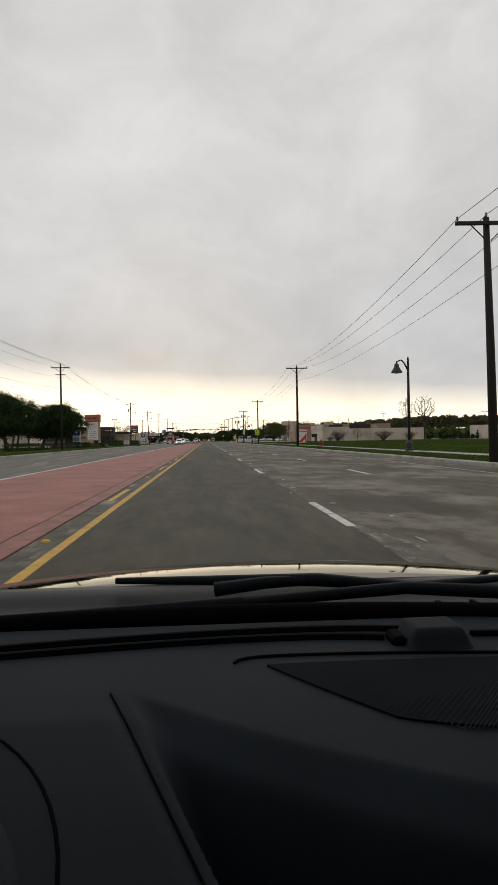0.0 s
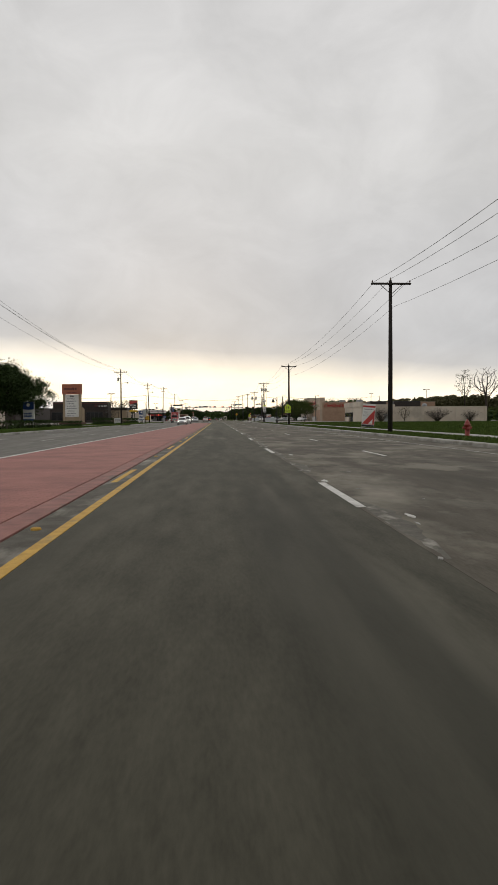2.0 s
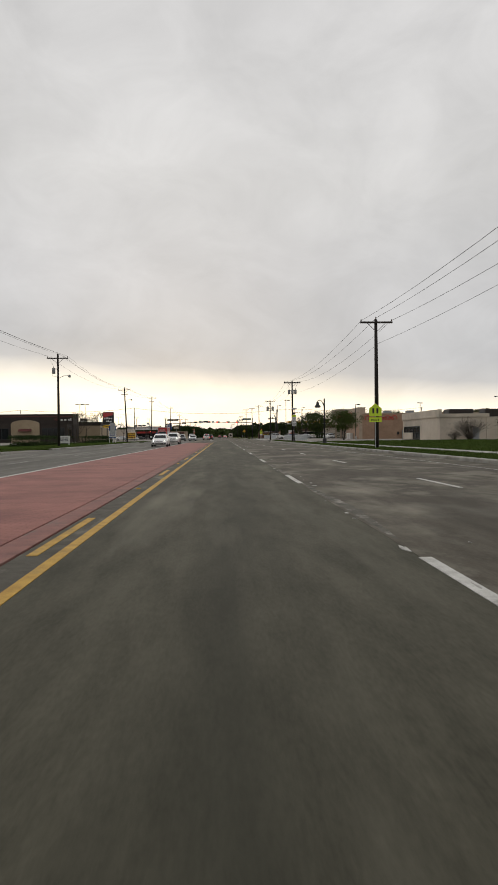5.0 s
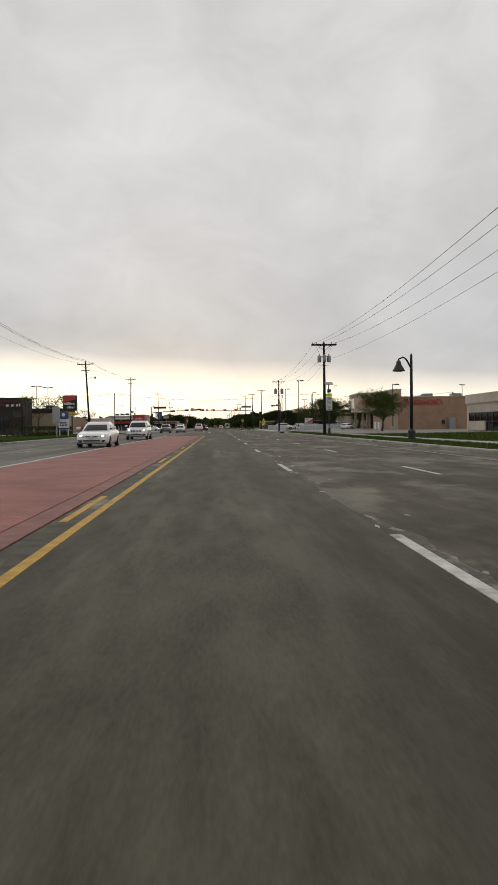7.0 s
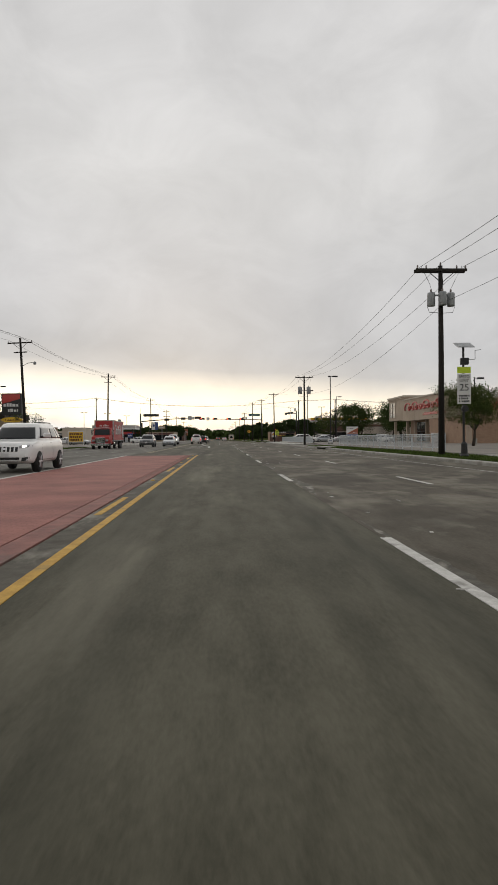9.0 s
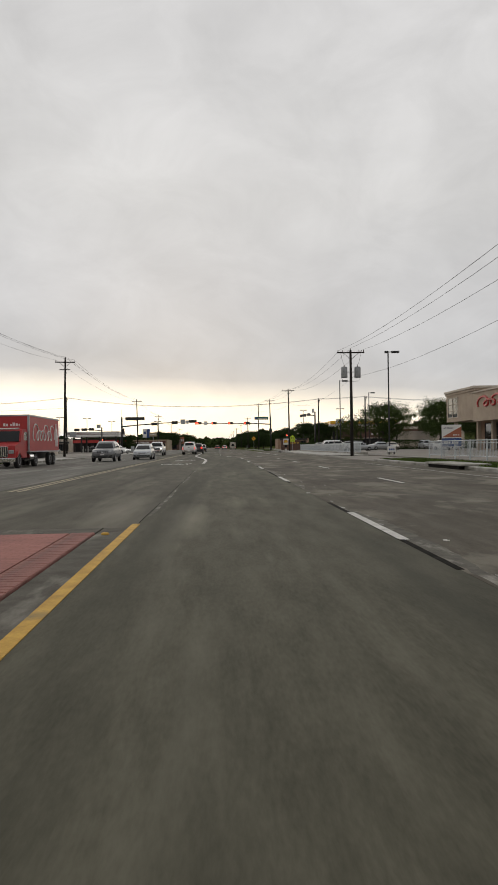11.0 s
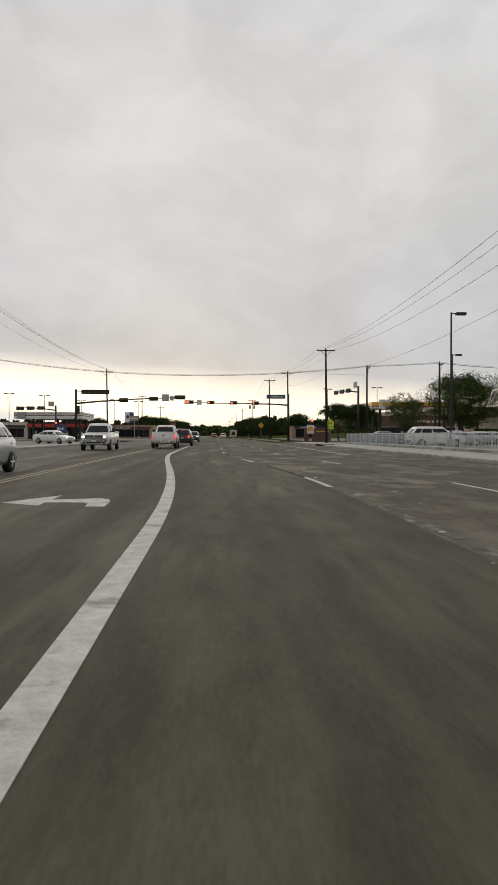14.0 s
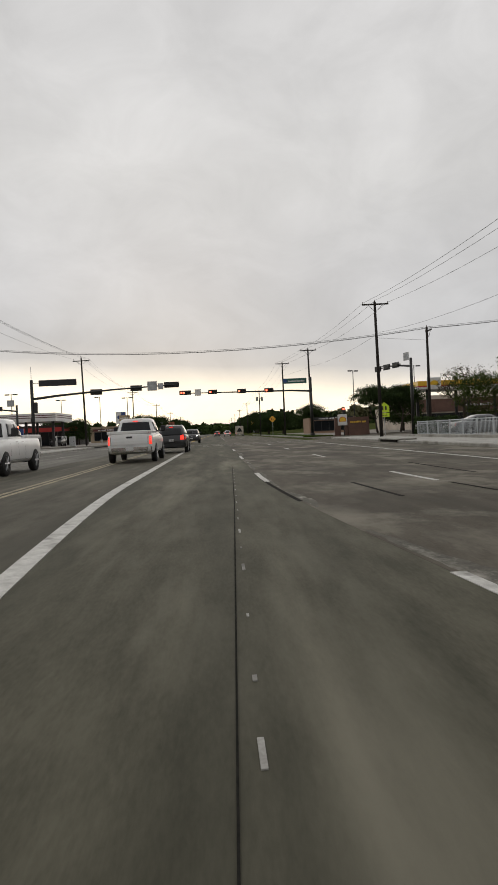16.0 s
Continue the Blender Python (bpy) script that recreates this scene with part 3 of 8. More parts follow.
# ---- road markings ----
def swept(xa, xb, y0, y1, z):
    """The broad line of the turn lane, which swings out a little before the lanes do."""
    b = Build()
    n = int(y1 - y0)
    v, f = [], []
    for i in range(n + 1):
        y = y0 + (y1 - y0) * i / n
        t = min(1, max(0, (y - 259) / 35))
        s = -1.95 * t * t * (3 - 2 * t)
        v += [(xa + s, y, z), (xb + s, y, z), (xa + s, y, z - 0.02), (xb + s, y, z - 0.02)]
    for i in range(n):
        a, c = 4 * i, 4 * i + 4
        f += [(a, a + 1, c + 1, c), (a + 1, a + 3, c + 3, c + 1), (a + 2, a, c, c + 2), (a + 3, a + 2, c + 2, c + 3)]
    return b.add(v, f + [(0, 2, 3, 1), (4 * n, 4 * n + 1, 4 * n + 3, 4 * n + 2)])


def marking(name, label, build, mat):
    return tagged(part(name, build, mat), label, "road marking", "", "structure")


marking("yellow_edge_line", "solid yellow line along the red median", ribbon(-0.085, 0.03, Y0, 216.0, 0.006, thick=0.02), M_yellow)
for i in range(18):
    y = -0.4 + i * 12.96
    if y < 208:
        marking("yellow_dash", "short worn yellow dash beside the median", ribbon(-0.345, -0.24, y, y + 2.9, 0.006, 1.0, thick=0.02), M_yellow)
        b = Build().lathe([(0.056, -0.012), (0.054, 0.008), (0.036, 0.020), (0.0, 0.023)], 10, (-0.29 + shift(y + 8), y + 7.95, 0.006))
        tagged(part("raised_marker", b, M_yellow), "round yellow raised road marker beside the line", "road marker", "", "structure")
marking("white_edge_line", "faded white line on the far side of the median", ribbon(-4.87, -4.72, Y0, 216, 0.006, thick=0.02), M_white)
marking("white_edge_line", "thin worn white line along the kerb lane", ribbon(9.92, 10.02, Y0, 246, 0.006, thick=0.02), M_faint)
DRIFT = ((0, 0.0), (2, 1.0), (6, 2.2), (11, 1.5), (12, 0.9), (16, 1.2), (17, 1.4), (18, 0.65), (19, 0.5), (21, 1.4), (60, 1.4))
for i in range(52):
    k = next(a for a in range(len(DRIFT) - 1) if DRIFT[a + 1][0] > i)
    (ia, da), (ib, db) = DRIFT[k], DRIFT[k + 1]
    y = 8.2 + i * 12.78 + (1.5 if i > 18 else 0)
    d = da + (db - da) * (i - ia) / (ib - ia)
    if y > 322 and y < 376:
        continue
    marking("lane_dash", "white dash between two lanes", ribbon(3.27, 3.39, y + d, y + d + 3.15, 0.006, 1.0, thick=0.02), M_white)
    marking("lane_dash", "white dash between two lanes", ribbon(6.40, 6.50, y + 11.6 + 0.6 * d, y + 14.6 + 0.6 * d, 0.006, 1.0, thick=0.02), M_white)
    marking("lane_dash", "faded white dash of the oncoming lanes", ribbon(-7.84, -7.72, y + 3, y + 6, 0.006, 1.0, thick=0.02), M_faint)
    marking("lane_dash", "faded white dash of the oncoming lanes", ribbon(-10.88, -10.76, y + 3, y + 6, 0.006, 1.0, thick=0.02), M_faint)
marking("double_yellow_line", "double yellow line beside the turn lane", ribbon(-4.42, -4.30, 224, 336, 0.006, swing=False, thick=0.02), M_paleyellow)
marking("double_yellow_line", "double yellow line beside the turn lane", ribbon(-4.18, -4.06, 224, 336, 0.006, swing=False, thick=0.02), M_paleyellow)
marking("double_yellow_line", "double yellow line beyond the junction", ribbon(-1.7, -1.58, 372, 900, 0.006, swing=True, thick=0.02), M_yellow)
marking("double_yellow_line", "double yellow line beyond the junction", ribbon(-1.46, -1.34, 372, 900, 0.006, swing=True, thick=0.02), M_yellow)
marking("turn_lane_line", "broad solid white line edging the turn lane", swept(-0.01, 0.205, 251.0, 325, 0.007), M_white)
marking("kerb_lane_line", "solid white line beside the kerb lane", ribbon(10.35, 10.47, 290, 332, 0.006, swing=True, thick=0.02), M_white)
marking("stop_line", "faded white stop line at the junction", Build().box(-1.0, 9.6, 336.2, 336.7, -0.02, 0.006), M_faint)
marking("crosswalk_line", "faded white crosswalk line", Build().box(-13.4, 10.6, 340.5, 340.8, -0.02, 0.006), M_faint)
marking("crosswalk_line", "faded white crosswalk line", Build().box(-13.4, 10.6, 343.6, 343.9, -0.02, 0.006), M_faint)
arrow = Build().prism([(x - 0.03, y - 0.2) for x, y in ((-0.84, 262.65), (-0.86, 263.3), (-0.93, 263.75), (-1.11, 263.99), (-1.92, 263.75), (-1.93, 264.57), (-2.61, 263.31), (-1.9, 262.84), (-1.92, 263.3), (-1.3, 263.3), (-1.17, 263.09), (-1.14, 262.65))], -0.02, 0.006, "z")
marking("turn_arrow", "white left-turn arrow painted on the lane", arrow, M_white)
word = thing("lane_word", "white word ONLY painted on the turn lane", "road marking", pose(-1.68, 250.15, 0.0, 0, 0, 0), kind="structure")
lettering("letters", "ONLY", 1.0, M_white, word, Matrix.Translation((0, 0, 0.006)) @ Matrix.Diagonal((0.74, 3.45, 1, 1)))

# ---- kerbs, verges, walks ----
def kerb(name, x, side, y0, y1, swing=False):
    """A kerb with a rounded upper edge; side +1 has the road on its left."""
    b = Build()
    n = max(1, int((y1 - y0) / 6))
    prof = [(0, -0.2), (0, 0.11), (0.02, 0.14), (0.05, 0.15), (0.3, 0.15), (0.3, -0.2)]
    v, f = [], []
    for i in range(n + 1):
        y = y0 + (y1 - y0) * i / n
        s = shift(y) if swing else 0
        v += [(x + s + side * u, y, w) for u, w in prof]
    k = len(prof)
    for i in range(n):
        f += [(i * k + j, i * k + (j + 1) % k, (i + 1) * k + (j + 1) % k, (i + 1) * k + j) for j in range(k)]
    f += [tuple(range(k)), tuple(n * k + j for j in range(k))[::-1]]
    return structure(name, b.add(v, f), M_kerb, "pale concrete kerb with a rounded edge", "kerb")


kerb("kerb_1", 11.5, 1, Y0, 250)
kerb("kerb_2", 11.8, 1, 272, 341)
kerb("kerb_3", 12.0, 1, 370, 1200)
kerb("kerb_4", -13.95, -1, Y0, 146)
kerb("kerb_5", -13.95, -1, 158, 222)
kerb("kerb_6", -13.95, -1, 232, 282)
kerb("kerb_7", -13.95, -1, 292, 353)
kerb("kerb_8", -15.0, -1, 376, 1200)


def plot(name, x0, x1, y0, y1, z, mat, label, category="pavement"):
    PLOTS.append((x0, x1, y0, y1, z))
    return structure(name, Build().box(x0, x1, y0, y1, -0.3, z), mat, label, category)


plot("verge_1", 11.8, 14.5, Y0, 250, 0.13, M_grass, "green mown grass verge beside the kerb", "grass")
plot("field_1", 16.1, 140, Y0, 206, 0.12, M_grass, "open green grass field", "grass")
plot("lot_1", 16.1, 120, 206.02, 345.9, 0.11, M_lot, "worn beige concrete car park", "car park")
plot("apron_1", 11.5, 16.08, 250.02, 271.98, 0.02, M_lot, "concrete driveway apron", "driveway")
plot("footway_1", 12.12, 16.08, 272, 345.9, 0.135, M_walk, "pale concrete footway beside the railing", "pavement")
plot("verge_2", 12.32, 16.5, 370, 1200, 0.13, M_grass, "grass verge beyond the junction", "grass")
plot("lot_2", 16.52, 120, 369, 470, 0.11, M_lot, "concrete forecourt of the petrol station", "forecourt")
plot("verge_3", -17.0, -14.27, Y0, 146, 0.13, M_grass, "grass verge beside the kerb", "grass")
plot("verge_4", -17.0, -14.27, 158, 222, 0.13, M_grass, "grass verge beside the kerb", "grass")
plot("verge_5", -17.0, -14.27, 232, 258, 0.13, M_grass, "grass verge beside the kerb", "grass")
plot("footway_2", -17.0, -14.27, 258.02, 282, 0.135, M_walk, "pale concrete footway", "pavement")
plot("footway_3", -17.0, -14.27, 292, 357, 0.135, M_walk, "pale concrete footway", "pavement")
for i, (a, b) in enumerate(((146.02, 157.98), (222.02, 231.98), (282.02, 291.98))):
    plot("apron_%d" % (i + 2), -17.0, -13.97, a, b, 0.02, M_lot, "concrete driveway apron", "driveway")
plot("lawn_1", -120, -17.02, Y0, 146, 0.12, M_grass, "lawn under the trees", "grass")
plot("lawn_2", -30, -17.02, 160, 256, 0.12, M_grass, "lawn before the restaurant", "grass")
plot("lot_3", -120, -30.02, 146.02, 357, 0.10, M_lot, "concrete car park", "car park")
plot("lot_4", -30.0, -17.02, 256.02, 357, 0.10, M_lot, "concrete car park", "car park")
plot("lot_5", -30.0, -17.02, 146.02, 159.98, 0.05, M_lot, "concrete driveway", "driveway")
plot("lot_6", -120, -15.3, 375, 520, 0.10, M_lot, "concrete forecourt and car park", "forecourt")
# sidewalk slabs along the right verge, one by one
walk_1 = structure("footway_4", Build().box(14.55, 16.05, Y0, 206, -0.3, 0.10), M_kerb, "bed under the sidewalk slabs", "pavement")
PLOTS.append((14.5, 16.1, Y0, 206, 0.15))
slab_me = None
for i in range(160):
    y = -40 + i * 1.53
    ob = None
    if slab_me is None:
        ob = part("slab", Build().box(14.56, 16.04, 0, 1.51, 0.0, 0.06, 0.012), M_walk, walk_1)
        slab_me = ob.data
    else:
        ob = new("slab", slab_me)
        ob.parent = walk_1
    ob.location = (0, y, 0.10 + rs.uniform(-0.006, 0.006))
# drain inlets in the kerb
for x, y in ((11.3, 233.6), (11.75, 319.5)):
    d = thing("drain_inlet", "dark open storm drain slot under a concrete lid", "drain", pose(x, y, 0))
    part("lid", Build().box(-0.1, 1.2, -0.3, 4.6, 0.15, 0.24, 0.02), M_kerb, d)
    part("slot", Build().box(-0.04, 0.25, 0.1, 4.2, 0.0, 0.149), M_joint, d)

# grass blades on the verge and the field edge
def blades(name, n, x0, x1, y0, y1, z, h, seed, broad=1.0):
    g = np.random.RandomState(seed)
    px, py = g.uniform(x0, x1, n), y0 + (y1 - y0) * g.uniform(0, 1, n)
    a, hh, w = g.uniform(0, 6.28, n), h * g.uniform(0.4, 1.3, n), broad * g.uniform(0.015, 0.04, n)
    lx, ly = g.normal(0, 0.04, n), g.normal(0, 0.04, n)
    v = np.zeros((n, 3, 3))
    v[:, 0] = np.stack([px - w * np.cos(a), py - w * np.sin(a), np.full(n, z)], 1)
    v[:, 1] = np.stack([px + w * np.cos(a), py + w * np.sin(a), np.full(n, z)], 1)
    v[:, 2] = np.stack([px + lx, py + ly, z + hh], 1)
    b = Build()
    b.v = [tuple(p) for p in v.reshape(-1, 3)]
    b.f = [(3 * i, 3 * i + 1, 3 * i + 2) for i in range(n)]
    return tagged(part(name, b, M_blade), "short green grass blades of the verge", "grass", "", "stuff")


blades("grass", 70000, 11.82, 14.5, 10, 250, 0.125, 0.10, 3)
blades("grass", 45000, 16.1, 24, 20, 206, 0.115, 0.12, 5)
blades("grass", 70000, 24, 72, 70, 206, 0.115, 0.16, 6, 2.2)
blades("grass", 30000, -17, -14.3, 40, 256, 0.125, 0.10, 7)

# ---- utility poles and wires ----
def utility_pole(x, y, h, arm=2.4, lean=0.0, drop=0.0, second=False, cans=0, label="", lamp=False, turn=0.0):
    p = thing("utility_pole", label or "dark wooden utility pole with a crossarm", "utility pole", pose(x, y, base_z(x, y), 0, lean, turn), "utility poles")
    rr = random.Random(int(x * 10 + y))
    part("shaft", Build().tube([(0, 0, 0), (0.01, 0, h * 0.5), (0, 0.01, h)], [0.17, 0.145, 0.11], 12), M_wood, p, smooth=True)
    za = h - 0.25 - drop
    part("crossarm", Build().box(-arm / 2, arm / 2, -0.22, -0.10, za - 0.06, za + 0.07, 0.012), M_arm, p, "weathered timber crossarm")
    if cans == 3:
        part("crossarm", Build().box(-arm / 2, arm / 2, 0.12, 0.24, za - 0.08, za + 0.09, 0.012), M_arm, p, "second timber crossarm")
    for s in (-1, 1):
        part("brace", Build().tube([(s * arm * 0.28, -0.2, za - 0.05), (s * 0.08, -0.16, za - 0.62)], 0.022, 6), M_arm, p)
        for u in (0.47, 0.30) if cans else (0.47,):
            xi = s * arm * u
            part("insulator", Build().lathe([(0.012, za + 0.07), (0.02, za + 0.10), (0.055, za + 0.13), (0.05, za + 0.17), (0.025, za + 0.19), (0.04, za + 0.22), (0.015, za + 0.25)], 8, (xi, -0.16, 0)), M_porc, p)
    part("insulator", Build().lathe([(0.012, h), (0.05, h + 0.05), (0.045, h + 0.12), (0.02, h + 0.2)], 8), M_porc, p)
    if second:
        zb = za - 1.0
        part("crossarm", Build().box(-0.7, 0.7, -0.22, -0.10, zb - 0.05, zb + 0.06, 0.012), M_arm, p, "short lower crossarm")
        part("bracket", Build().tube([(0, -0.15, zb - 0.6), (0.25, -0.3, zb - 0.5), (0.3, -0.3, zb - 0.3)], 0.03, 6), M_grey, p)
    for k in range(cans):
        s = (-1, 1, 0)[k]
        big = 1.22 if cans == 2 else 0.8
        cx, cy, cz = s * (0.66 if cans == 2 else 0.52), -0.30 if s == 0 else -0.05, za - (2.5 if cans == 2 else 1.9)
        can = part("transformer_can", Build().lathe([(0.05, cz), (0.24 * big, cz + 0.02), (0.26 * big, cz + 0.06), (0.26 * big, cz + 0.82 * big), (0.23 * big, cz + 0.9 * big), (0.06, cz + 0.93 * big)], 14, (cx, cy, 0)), M_grey, p, "grey steel transformer can", True)
        part("bushing", Build().lathe([(0.03, cz + 0.9 * big), (0.06, cz + 0.9 * big + 0.1), (0.03, cz + 0.9 * big + 0.2)], 8, (cx, cy, 0)), M_porc, can)
        part("bracket", Build().box(min(cx, 0), max(cx, 0) + 0.02, cy - 0.03, cy + 0.03, cz + 0.55, cz + 0.63), M_grey, p)
        part("jumper", Build().tube([(cx, cy, cz + 0.9 * big + 0.2), (cx * 1.2, cy - 0.1, cz + 0.9 * big + 0.45), (s * arm * 0.4, -0.16, za + 0.2)], 0.012, 5), M_wire, p)
        part("jumper", Build().tube([(cx * 1.4, cy, cz), (cx * 1.2, cy, cz - 0.3), (0.1, -0.1, cz - 0.35)], 0.015, 5), M_wire, p)
    if lamp:
        part("lamp_arm", Build().tube([(0.1, 0, h - 3.0), (0.7, 0, h - 2.7), (1.3, 0, h - 2.65)], 0.03, 6), M_grey, p)
        part("lamp_head", Build().lathe([(0.05, 0.18), (0.16, 0.1), (0.17, -0.12), (0.1, -0.16)], 10, (1.4, 0, h - 2.75)), M_grey, p, "small grey lamp head")
    return p


RIGHT = [(11.7, -36, 9.6, 0), (11.85, 23.2, 8.8, -1), (13.2, 84.0, 10.2, 0), (12.95, 145.5, 9.5, 0), (13.15, 205.6, 9.95, 0), (14.3, 271.2, 10.45, 0), (15.1, 336.8, 12.1, -0.6),
         (14.35, 375.2, 12.8, -0.5), (12.6, 397.1, 13.2, 0), (12.0, 455, 12.0, 0), (11.6, 520, 11.6, 0), (11.3, 590, 11.6, 0), (11, 665, 11.6, 0), (11, 750, 11.6, 0), (11, 850, 11.6, 0)]
for i, (x, y, h, ln) in enumerate(RIGHT):
    utility_pole(x, y, h, 2.7 if i in (2, 4, 5) else 2.4, ln, 0.0, False, {4: 3, 5: 2, 9: 2}.get(i, 0),
                 {4: "wooden utility pole carrying three grey transformers", 5: "wooden utility pole with two grey transformer cans"}.get(i, "dark wooden utility pole on the grass verge"))
LEFT = [(-18.6, 18, 12.2, 0), (-19.0, 95.8, 12.2, 0), (-18.7, 180, 11.4, 0), (-19.2, 242.9, 11.9, -2.5), (-19.55, 296, 13.2, 1.2), (-20.5, 384.3, 14.0, -0.8), (-21, 450, 13, 0),
        (-21.5, 520, 12.6, 0.6), (-22, 600, 12.2, 0), (-22, 690, 12.2, 0), (-22, 790, 12, 0)]
for i, (x, y, h, ln) in enumerate(LEFT):
    utility_pole(x, y, h, 2.6, ln, 0.3, i in (1, 3, 4), 1 if i == 2 else 0, "leaning brown wooden utility pole" if ln < -2 else "tall wooden utility pole beside the kerb", lamp=i in (2, 3))
CROSS = [(-120, 353.0, 11.5), (-75, 352.2, 11.8), (-31.8, 351.3, 12.2), (22.1, 344.4, 10.8), (31.1, 340.4, 10.9), (75, 338, 11)]
for x, y, h in CROSS:
    utility_pole(x, y, h, 1.8, 0, 0.1, False, 0, "dark wooden pole on the side street", turn=90)


def wire(ends, sag, r, label, group):
    """One conductor strung over its supports, sagging between them."""
    pts = []
    for (p, q) in zip(ends[:-1], ends[1:]):
        n = 14
        s = sag * min(1.3, (math.dist(p, q) / 60) ** 2)
        for i in range(n if q != ends[-1] else n + 1):
            t = i / n
            pts.append((p[0] + (q[0] - p[0]) * t, p[1] + (q[1] - p[1]) * t, p[2] + (q[2] - p[2]) * t - 4 * s * t * (1 - t)))
    ob = part("overhead_wire", Build().tube(pts, r, 5), M_wire)
    return tagged(ob, label, "power line", group)


for u, dz, sg in ((-1.12, 0.05, 0.95), (0.0, 0.25, 0.9), (1.12, 0.05, 1.0)):
    wire([(x + u - h * math.sin(radians(-ln)), y - 0.16, h - 0.02 + dz) for x, y, h, ln in RIGHT], sg, 0.0115, "thin sagging power line between the wooden poles", "power lines right of the road")
for span, sg, drops in ((RIGHT[:5], 0.75, (1.6, 1.6, 1.6, 1.6, 1.75)), (RIGHT[4:], 1.15, (1.75, 2.6, 2.6, 2.4, 2.2, 2, 2, 2, 2, 2, 2))):
    wire([(x + 0.25, y, h - d) for (x, y, h, ln), d in zip(span, drops)], sg, 0.0095, "low telephone cable on the wooden poles", "power lines right of the road")
for dz, sg, r in ((1.9, 0.9, 0.008), (3.3, 1.0, 0.012)):
    wire([(x + 0.2, y, h - dz) for x, y, h, ln in LEFT[:2]], sg, r, "low telephone cable on the wooden poles", "power lines left of the road")
for u, dz, sg in ((-1.2, -0.15, 0.9), (0.0, 0.25, 0.8), (0.75, -0.15, 0.9), (1.2, -0.15, 0.95)):
    wire([(x + u - h * math.sin(radians(-ln)), y - 0.16, h + dz) for x, y, h, ln in LEFT], sg, 0.0115, "thin sagging power line between the wooden poles", "power lines left of the road")
for u, r in ((-0.4, 0.014), (0.1, 0.022), (0.5, 0.014)):
    wire([(x, y + u, h + (0.1 if r < 0.02 else 0)) for x, y, h in CROSS], 2.2, r, "dark cable strung over the junction", "cables over the junction")
wire([(x, y, h - 2.2) for x, y, h in CROSS[:3]], 0.7, 0.02, "low cable along the side street", "cables over the junction")
wire([(15.1, 336.8, 9.0), (22.1, 344.4, 9.6)], 0.3, 0.012, "short service cable between two poles", "cables over the junction")


# ---- street lamps ----
def bell_lamp(x, y, h):
    p = thing("street_lamp", "black ornamental street lamp with a bell shade", "street lamp", pose(x, y, base_z(x, y)), "bell street lamps")
    part("base", Build().lathe([(0.30, 0), (0.30, 0.12), (0.24, 0.16), (0.24, 0.55), (0.17, 0.66), (0.12, 0.72)], 14), M_black, p, "flared cast base")
    part("column", Build().lathe([(0.10, 0.7), (0.095, h * 0.6), (0.075, h - 0.05), (0.085, h), (0.04, h + 0.12), (0.02, h + 0.16)], 14), M_black, p, smooth=True)
    arm = [(-0.02 - 0.78 * (k / 9), 0, h - 0.75 + 0.68 * math.sin(math.pi / 2 * min(1, k / 6)) - 0.12 * max(0, k - 6) / 3) for k in range(10)]
    part("arm", Build().tube(arm, [0.06 - 0.002 * k for k in range(10)], 8), M_black, p, "curved steel arm", True)
    hx, hz = -0.80, h - 0.19
    part("shade", Build().lathe([(0.05, 0.0), (0.07, -0.10), (0.15, -0.16), (0.17, -0.34), (0.22, -0.42), (0.38, -0.70), (0.40, -0.74), (0.34, -0.74)], 18, (hx, 0, hz)), M_black, p, "bell-shaped shade", True)
    part("bulb_lens", Build().lathe([(0.33, -0.74), (0.30, -0.77), (0.1, -0.80)], 14, (hx, 0, hz)), M_lens, p)
    return p


bell_lamp(15.45, 44.7, 6.3)
bell_lamp(13.7, 175.2, 5.25)


def lot_lamp(x, y, h, twin=False, arm=0.5, turn=0.0, base=True):
    p = thing("lot_lamp", "tall dark car-park lamp with a flat head" if twin is not True else "tall car-park lamp with two flat heads", "street lamp", pose(x, y, base_z(x, y), 0, 0, turn), "car-park lamps")
    if base:
        part("footing", Build().lathe([(0.28, 0), (0.28, 0.7), (0.25, 0.75)], 12), M_walk, p, "concrete footing")
    part("column", Build().tube([(0, 0, 0.0), (0, 0, h)], [0.085, 0.065], 8), M_trim, p)
    for s in ((-1, 1) if twin is True else (1,)):
        part("arm", Build().box(min(0, s * arm), max(0, s * arm), -0.03, 0.03, h - 0.12, h - 0.05), M_trim, p)
        part("lamp_head", Build().box(s * arm - 0.05 if s > 0 else s * arm - 0.75, s * arm + 0.75 if s > 0 else s * arm + 0.05, -0.18, 0.18, h - 0.20, h + 0.01, 0.03), M_trim, p, "flat rectangular lamp head")
    if twin == "stub":
        part("bracket", Build().box(-0.34, -0.04, -0.13, 0.13, h - 0.20, h + 0.02, 0.02), M_trim, p, "short box bracket")
    return p


for x, y, h, tw, tn in ((18.7, 273.7, 10.6, "stub", 0), (18.9, 302.2, 10.45, False, 0), (30.2, 333, 11.1, False, 0), (33.05, 252.0, 8.3, False, 0), (60, 290, 10.4, True, 40), (75, 270, 11, True, 10), (52, 330, 10, True, 0),
                        (-36.1, 274.6, 10.0, True, 0), (-38.6, 293.7, 10.9, True, 0), (-34.7, 430, 10.2, True, 0), (-37.6, 403, 10.0, True, 0), (-60, 250, 10.5, False, 0), (-26, 430, 10.5, False, 180), (-18.5, 420, 9.5, True, 0),
                        (-46, 405, 10.5, True, 0), (-60, 395, 9.5, True, 0), (26, 400, 11.5, True, 30), (36, 395, 11.5, True, 0), (95, 210, 9.5, True, 0), (105, 240, 10, True, 0)):
    lot_lamp(x, y, h, tw, 0.4, tn)


